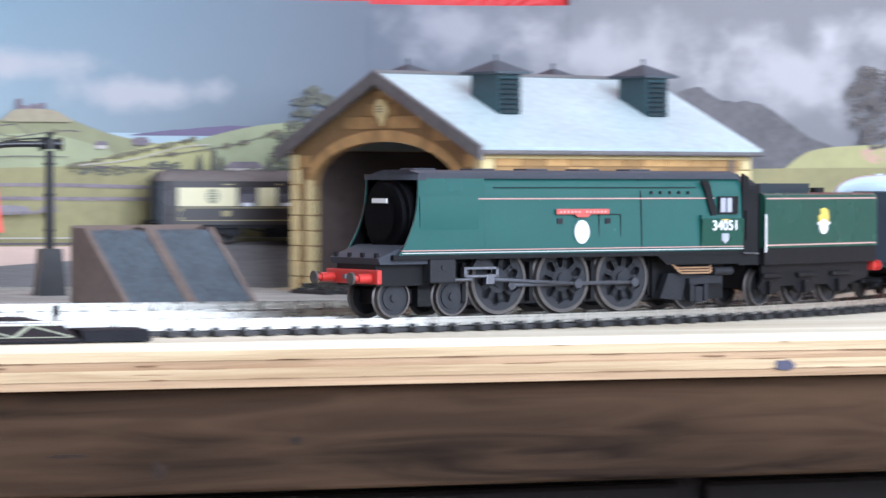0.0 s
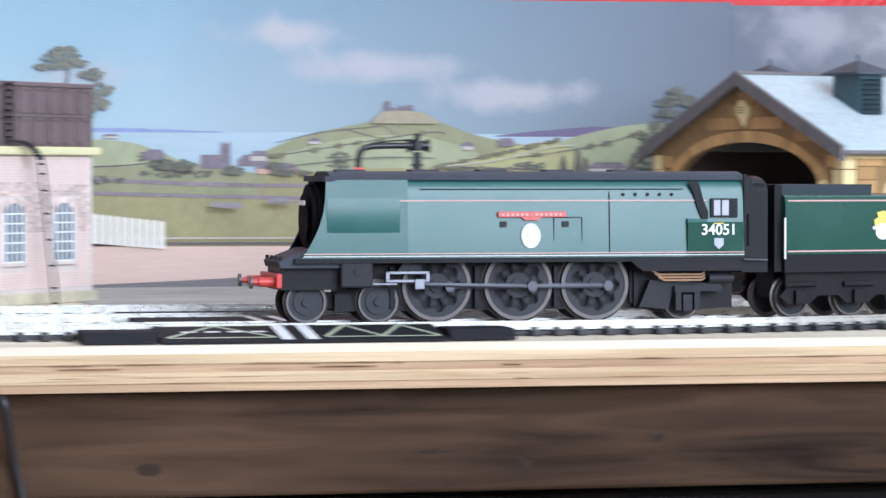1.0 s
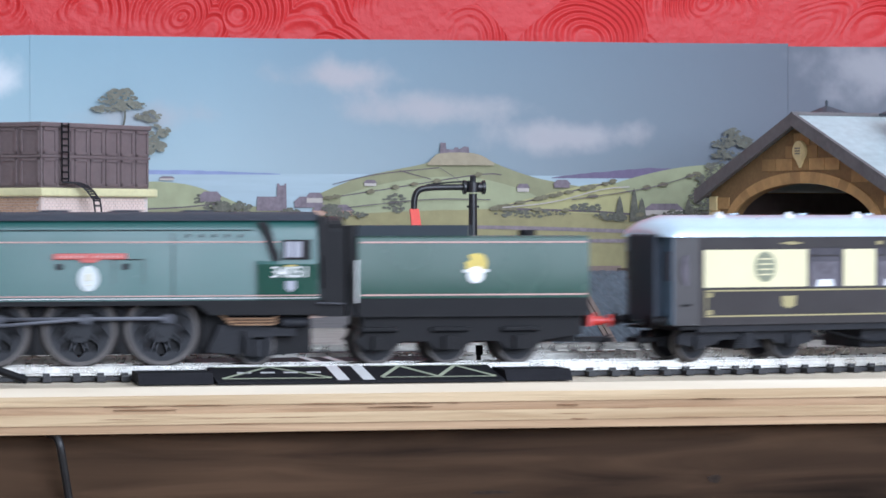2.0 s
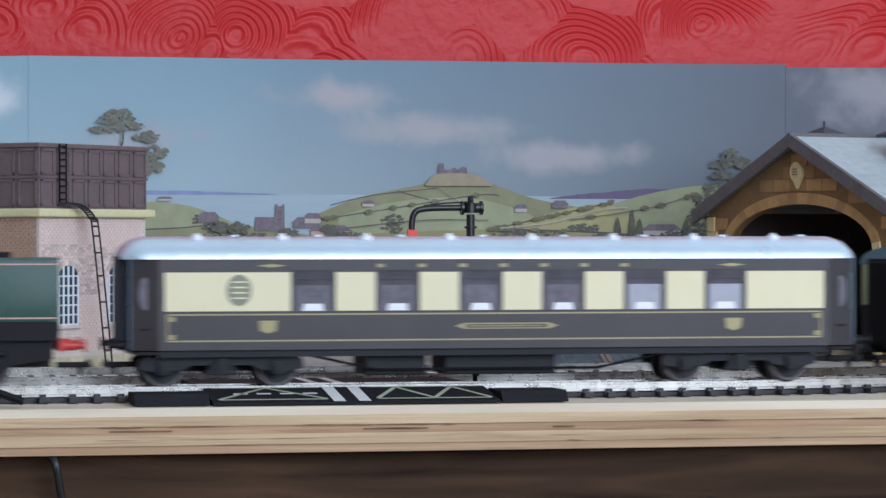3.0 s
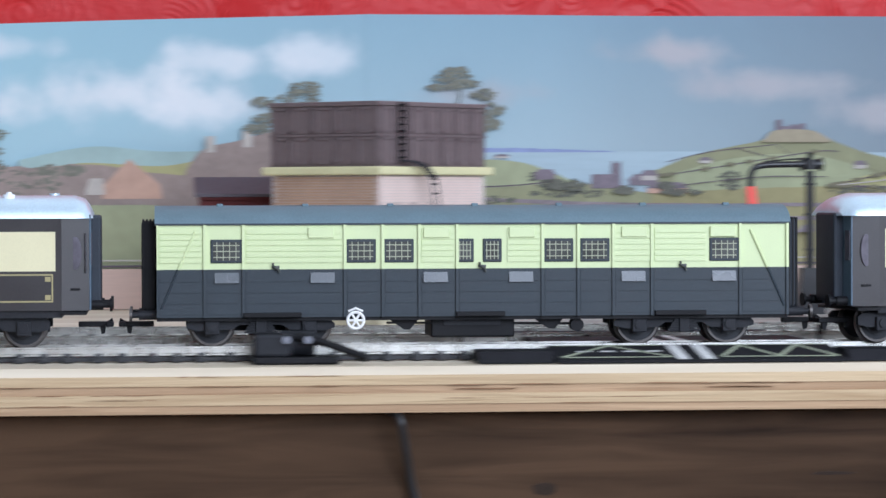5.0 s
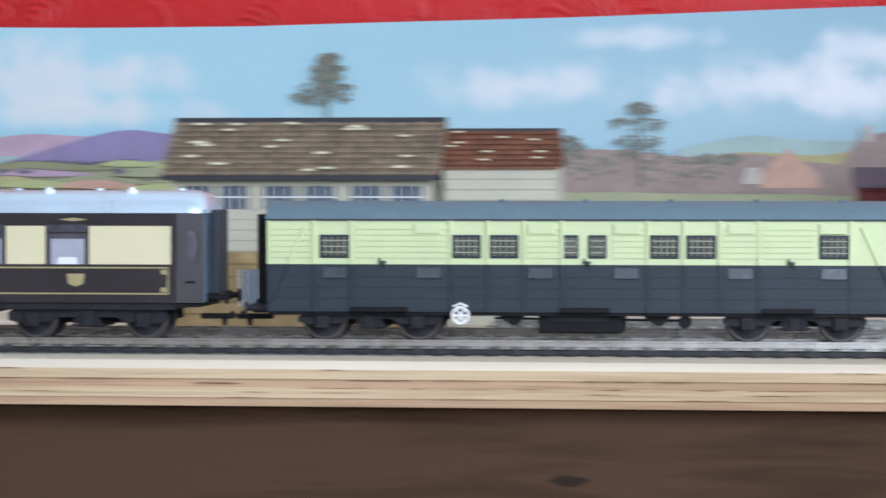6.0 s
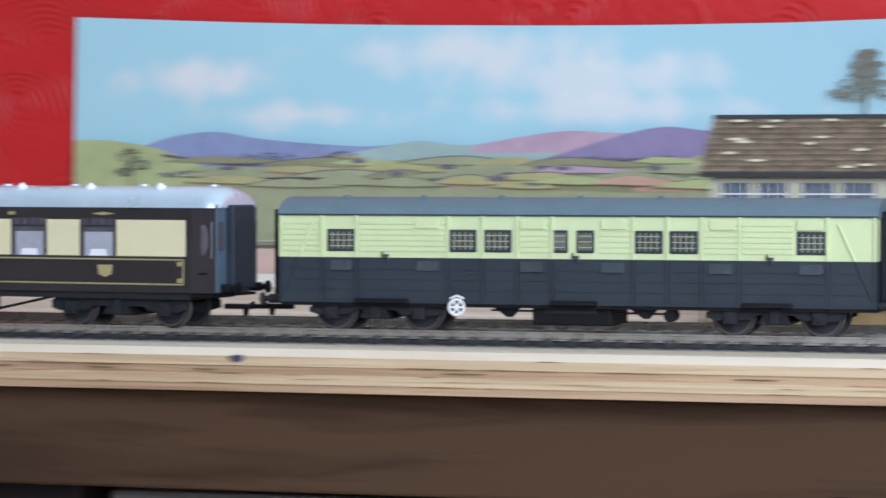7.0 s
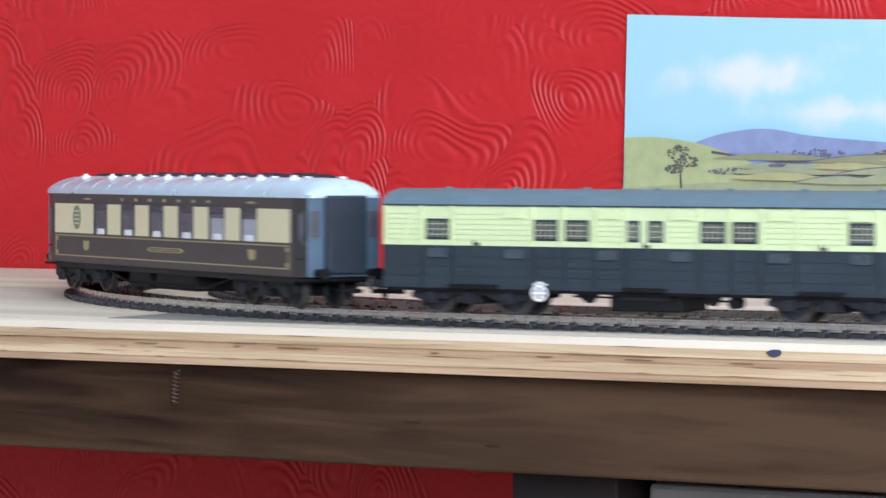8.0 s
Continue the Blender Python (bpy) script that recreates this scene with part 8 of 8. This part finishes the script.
# smaller coach that rolls along a ballast bank and away behind the shed
M_DULLROOF = mat("dull_brown_grey_roof", (0.17, 0.145, 0.135), 0.75, spec=0.15, vary=0.2)
bank = thing("ballast_bank", "grey ballast bank at the foot of the landscape", "embankment")
bm = nb()
bmesh.ops.create_grid(bm, x_segments=110, y_segments=14, size=1)
for v in bm.verts:
    u, q = (v.co.x + 1) / 2, (v.co.y + 1) / 2
    z = 0.0222 * min(1.0, q * 2.6, (u + 0.01) * 16)
    v.co = Vector((0.4380 + u * 0.470, 0.4740 + q * 0.0395, max(0.0, z + (0.0006 * noise.noise((u * 90, q * 20, 2)) if q < 0.35 else 0.0))))
part("slope", bm, M_PRINTGREY, bank)
FAR_COACH = copy_thing(COACH, Matrix.Translation((0.4452, 0.4920, 0.0186)) @ Matrix.Diagonal((0.7, 0.7, 0.7, 1)))
tagged(FAR_COACH, "small umber and cream coach rolling along the ballast bank", group="far train")
for o in FAR_COACH.children:
    if o.name.startswith("roof"):
        o.data = o.data.copy()
        o.data.materials[0] = M_DULLROOF
        o["label"] = "dull brown-grey coach roof" if o.name.split(".")[0] == "roof" else ""
ax = Vector((math.cos(radians(18)), math.sin(radians(18)), 0))
for off in (0.0375, 0.1095):
    o = Vector((0.5320, 0.2835, 0)) + Vector((-ax.y, ax.x, 0)) * off
    track("track", "siding that runs into the engine shed", [(o + ax * s, radians(18)) for s in steps(-0.015, 0.145)])

# level crossing boards over both lines
M_ROAD = mat("black_crossing_board", (0.018, 0.018, 0.021), 0.75, spec=0.12, vary=0.25, grain=700, stain=90)
M_ROADGREEN = mat("grey_green_line", (0.46, 0.50, 0.36), 0.6, vary=0.1)
xing = thing("level_crossing", "black level crossing mat with white road lines across the track", "level crossing")
part("near_board", prism(nb(), [(0.004, 0.0004), (0.004, 0.0010), (0.0335, 0.0046), (0.0335, 0.0004)], 0.1975, 0.2935, "x"), M_ROAD, xing)
part("middle_board", box(nb(), 0.1975, 0.2935, 0.0385, 0.0515, 0.0023, 0.0046), M_ROAD, xing)
part("gap_board", box(nb(), 0.1975, 0.2935, 0.0565, 0.1005, 0.0023, 0.0046), M_ROAD, xing)
part("gap_board", box(nb(), 0.1975, 0.2935, 0.1055, 0.1185, 0.0023, 0.0046), M_ROAD, xing)
part("far_board", box(nb(), 0.1975, 0.2935, 0.1235, 0.1480, 0.0004, 0.0046), M_ROAD, xing)
for x0, x1 in ((0.1720, 0.1965), (0.2945, 0.3170)):
    part("end_ramp", prism(nb(), [(0.006, 0.0004), (0.010, 0.0040), (0.0300, 0.0040), (0.0300, 0.0004)], x0, x1, "x"), M_ROAD, xing, "black end ramp")


def on_board(y):
    return 0.0010 + (y - 0.004) / 0.0295 * 0.0036 + 0.0002


def road_line(xa, ya, xb, yb, w, material, name="road_line"):
    d = Vector((xb - xa, yb - ya, 0)).normalized()
    s = Vector((-d.y, d.x, 0)) * w
    bm = nb()
    vs = []
    for (x, y), k in (((xa, ya), 1), ((xb, yb), 1), ((xb, yb), -1), ((xa, ya), -1)):
        p = Vector((x, y, 0)) + s * k
        vs.append(bm.verts.new((p.x, p.y, on_board(p.y) if p.y < 0.034 else 0.0048)))
    bm.faces.new(vs)
    part(name, bm, material, xing)


for dx in (0.0, 0.0085):
    road_line(0.2395 + dx, 0.0055, 0.2395 + dx, 0.0330, 0.0020, M_WHITE, "white_road_line")
    road_line(0.2395 + dx, 0.0570, 0.2395 + dx, 0.1000, 0.0016, M_WHITE, "white_road_line")
for k in range(4):
    road_line(0.2060 + k * 0.0078, 0.0210, 0.2108 + k * 0.0078, 0.0210, 0.0012, M_WHITE, "white_dash")
for a, b, n in ((0.2000, 0.2360, 2), (0.2530, 0.2915, 4)):
    road_line(a, 0.0100, b, 0.0100, 0.0008, M_ROADGREEN)
    road_line(a, 0.0325, b, 0.0325, 0.0008, M_ROADGREEN)
    for k in range(n):
        xa, xb = a + (b - a) * k / n, a + (b - a) * (k + 1) / n
        road_line(xa, 0.0105 if k % 2 == 0 else 0.0320, xb, 0.0320 if k % 2 == 0 else 0.0105, 0.0008, M_ROADGREEN)

# point lever on the table edge
lever = thing("point_lever", "black point lever box with bright contacts beside the track", "point lever")
part("base", box(nb(), 0.0985, 0.1270, 0.012, 0.030, 0.0003, 0.0026, 0.0005), M_BLACK, lever)
part("housing", box(nb(), 0.0990, 0.1110, 0.013, 0.029, 0.0026, 0.0100, 0.0010), M_GREYBLK, lever)
part("cover", cyl(nb(), (0.1130, 0.021, 0.0068), "x", 0.0042, 0.012, 16), M_GREYBLK, lever, smooth=True)
part("arm", tube(nb(), [(0.1120, 0.0150, 0.0095), (0.1220, 0.0125, 0.0072), (0.1360, 0.0090, 0.0022)], 0.0013, 8), M_BLACK, lever)
for x in (0.1095, 0.1165):
    part("contact", cyl(nb(), (x, 0.0125, 0.0082), "y", 0.0013, 0.003, 10), M_STEEL, lever)
signal = thing("ground_signal", "tiny black ground signal between the tracks", "ground signal")
part("post", box(nb(), 0.2990, 0.3004, 0.0760, 0.0774, 0.0, 0.0085), M_BLACK, signal)
part("head", box(nb(), 0.2984, 0.3010, 0.0752, 0.0760, 0.0060, 0.0095, 0.0003), M_BLACK, signal)

# cable, cabinet and marks below and on the table edge
M_CABLE = mat("black_cable", (0.012, 0.012, 0.013), 0.45)
cable = thing("power_cable", "black cable hanging down from under the table", "cable")
part("wire", tube(nb(), spline([(0.1432, 0.010, -0.0152), (0.1455, 0.0005, -0.0168), (0.1474, 0.0020, -0.026), (0.1496, 0.0060, -0.038), (0.1525, 0.0066, -0.052), (0.158, 0.004, -0.10), (0.175, 0.03, -0.25)], 6), 0.0013, 10), M_CABLE, cable, smooth=True)
cab = thing("cabinet", "grey limed wooden cabinet standing under the table", "cabinet")
part("carcass", box(nb(), -0.380, 0.060, 0.060, 0.46, -0.92, -0.0540, 0.002), M_GREYWOOD, cab)
part("door", box(nb(), -0.378, -0.162, 0.050, 0.060, -0.90, -0.0560, 0.002), M_GREYWOOD, cab)
part("door", box(nb(), -0.158, 0.058, 0.050, 0.060, -0.90, -0.0560, 0.002), M_GREYWOOD, cab)
# Assumed black block, added to keep the space under the table dark.
chest = thing("storage_chest", "black block added to darken the space under the table", "chest")
part("carcass", box(nb(), 0.190, 0.900, 0.090, 0.46, -0.92, -0.0560, 0.003), M_LEG, chest)
part("front_panel", box(nb(), 0.200, 0.540, 0.084, 0.090, -0.90, -0.0600, 0.002), M_LEG, chest)
part("front_panel", box(nb(), 0.550, 0.890, 0.084, 0.090, -0.90, -0.0600, 0.002), M_LEG, chest)
spring = thing("spring_clip", "small rusty spring hanging on the front rail", "spring")
M_RUST = mat("rusty_steel", (0.12, 0.08, 0.06), 0.6, 0.6, vary=0.4, grain=900, stain=300)
part("coil", tube(nb(), [(-0.5565 + 0.0013 * math.cos(k * 0.9) - 0.0008 * k / 60, 0.0086 + 0.0013 * math.sin(k * 0.9), -0.0180 - k * 0.00022) for k in range(60)], 0.0004, 6), M_RUST, spring)
M_KNOT = mat("dark_blue_ink_blot", (0.05, 0.05, 0.09), 0.5, vary=0.3)
for x, z, w in ((0.5420, -0.0110, 0.0045), (-0.3090, -0.0036, 0.0032)):
    bm = nb()
    k = 11
    rng = random.Random(int(x * 1000))
    vs = [bm.verts.new((x + w * rng.uniform(0.7, 1.1) * math.cos(j * math.tau / k), -0.0003, z + 0.45 * w * rng.uniform(0.7, 1.1) * math.sin(j * math.tau / k))) for j in range(k)]
    f = bm.faces.new(vs)
    ext = bmesh.ops.extrude_face_region(bm, geom=[f])
    for v in ext["geom"]:
        if isinstance(v, bmesh.types.BMVert):
            v.co.y += 0.0012
    part("dark_stain", bm, M_KNOT, baseboard, "dark blue ink blot on the ply edge")


# ---------------------------------------------------------------- everything that moves
def motions():
    times = [i * 0.25 for i in range(33)]
    for ob, off, xa, xb in MOVES:
        walk(ob, [(t, ride(t, off, xa, xb)) for t in times])
    fine = [i / 30 * 1.5 for i in range(161)]
    start = travelled(0.0)
    for w, c, r in WHEELS:
        walk(w, [(t, Matrix.Translation(c) @ Matrix.Rotation((travelled(t) - start) / r, 4, "Y")) for t in fine])
    # the far coach eases to a stand behind the shed
    def rolled(t):
        return 0.085 * t if t < 2.0 else 0.170 + 0.085 * (min(t, 4.0) - 2.0) * (1 - (min(t, 4.0) - 2.0) / 4.0)
    walk(FAR_COACH, [(t, Matrix.Translation((0.4452 + rolled(t), 0.4920, 0.0186))) for t in times])
    for w in FAR_COACH.children:
        if w.name.startswith("wheelset"):
            c = w.location.copy()
            walk(w, [(t, Matrix.Translation(c) @ Matrix.Rotation(rolled(t) / (0.7 * 0.0068), 4, "Y")) for t in fine])
    rc, rd, zc = 0.0040, 0.0123, RAILTOP + 0.0123
    for ob, kind, s in RODS:
        rows = []
        for t in fine:
            a = (travelled(t) - start) / rd + (0.4 if s < 0 else 0.4 + math.pi / 2)
            pin = Vector((rc * math.cos(a), 0, -rc * math.sin(a)))
            if kind == "couple":
                rows.append((t, Matrix.Translation((pin.x, 0, zc + pin.z))))
                continue
            cx, cz = 0.0177 + pin.x, zc + pin.z
            b = math.asin((cz - 0.0182) / 0.040)
            if kind == "connect":
                rows.append((t, Matrix.Translation((cx, 0, cz)) @ Matrix.Rotation(-b, 4, "Y")))
            else:
                rows.append((t, Matrix.Translation((cx - 0.040 * math.cos(b), 0, 0.0182))))
        walk(ob, rows)


motions()
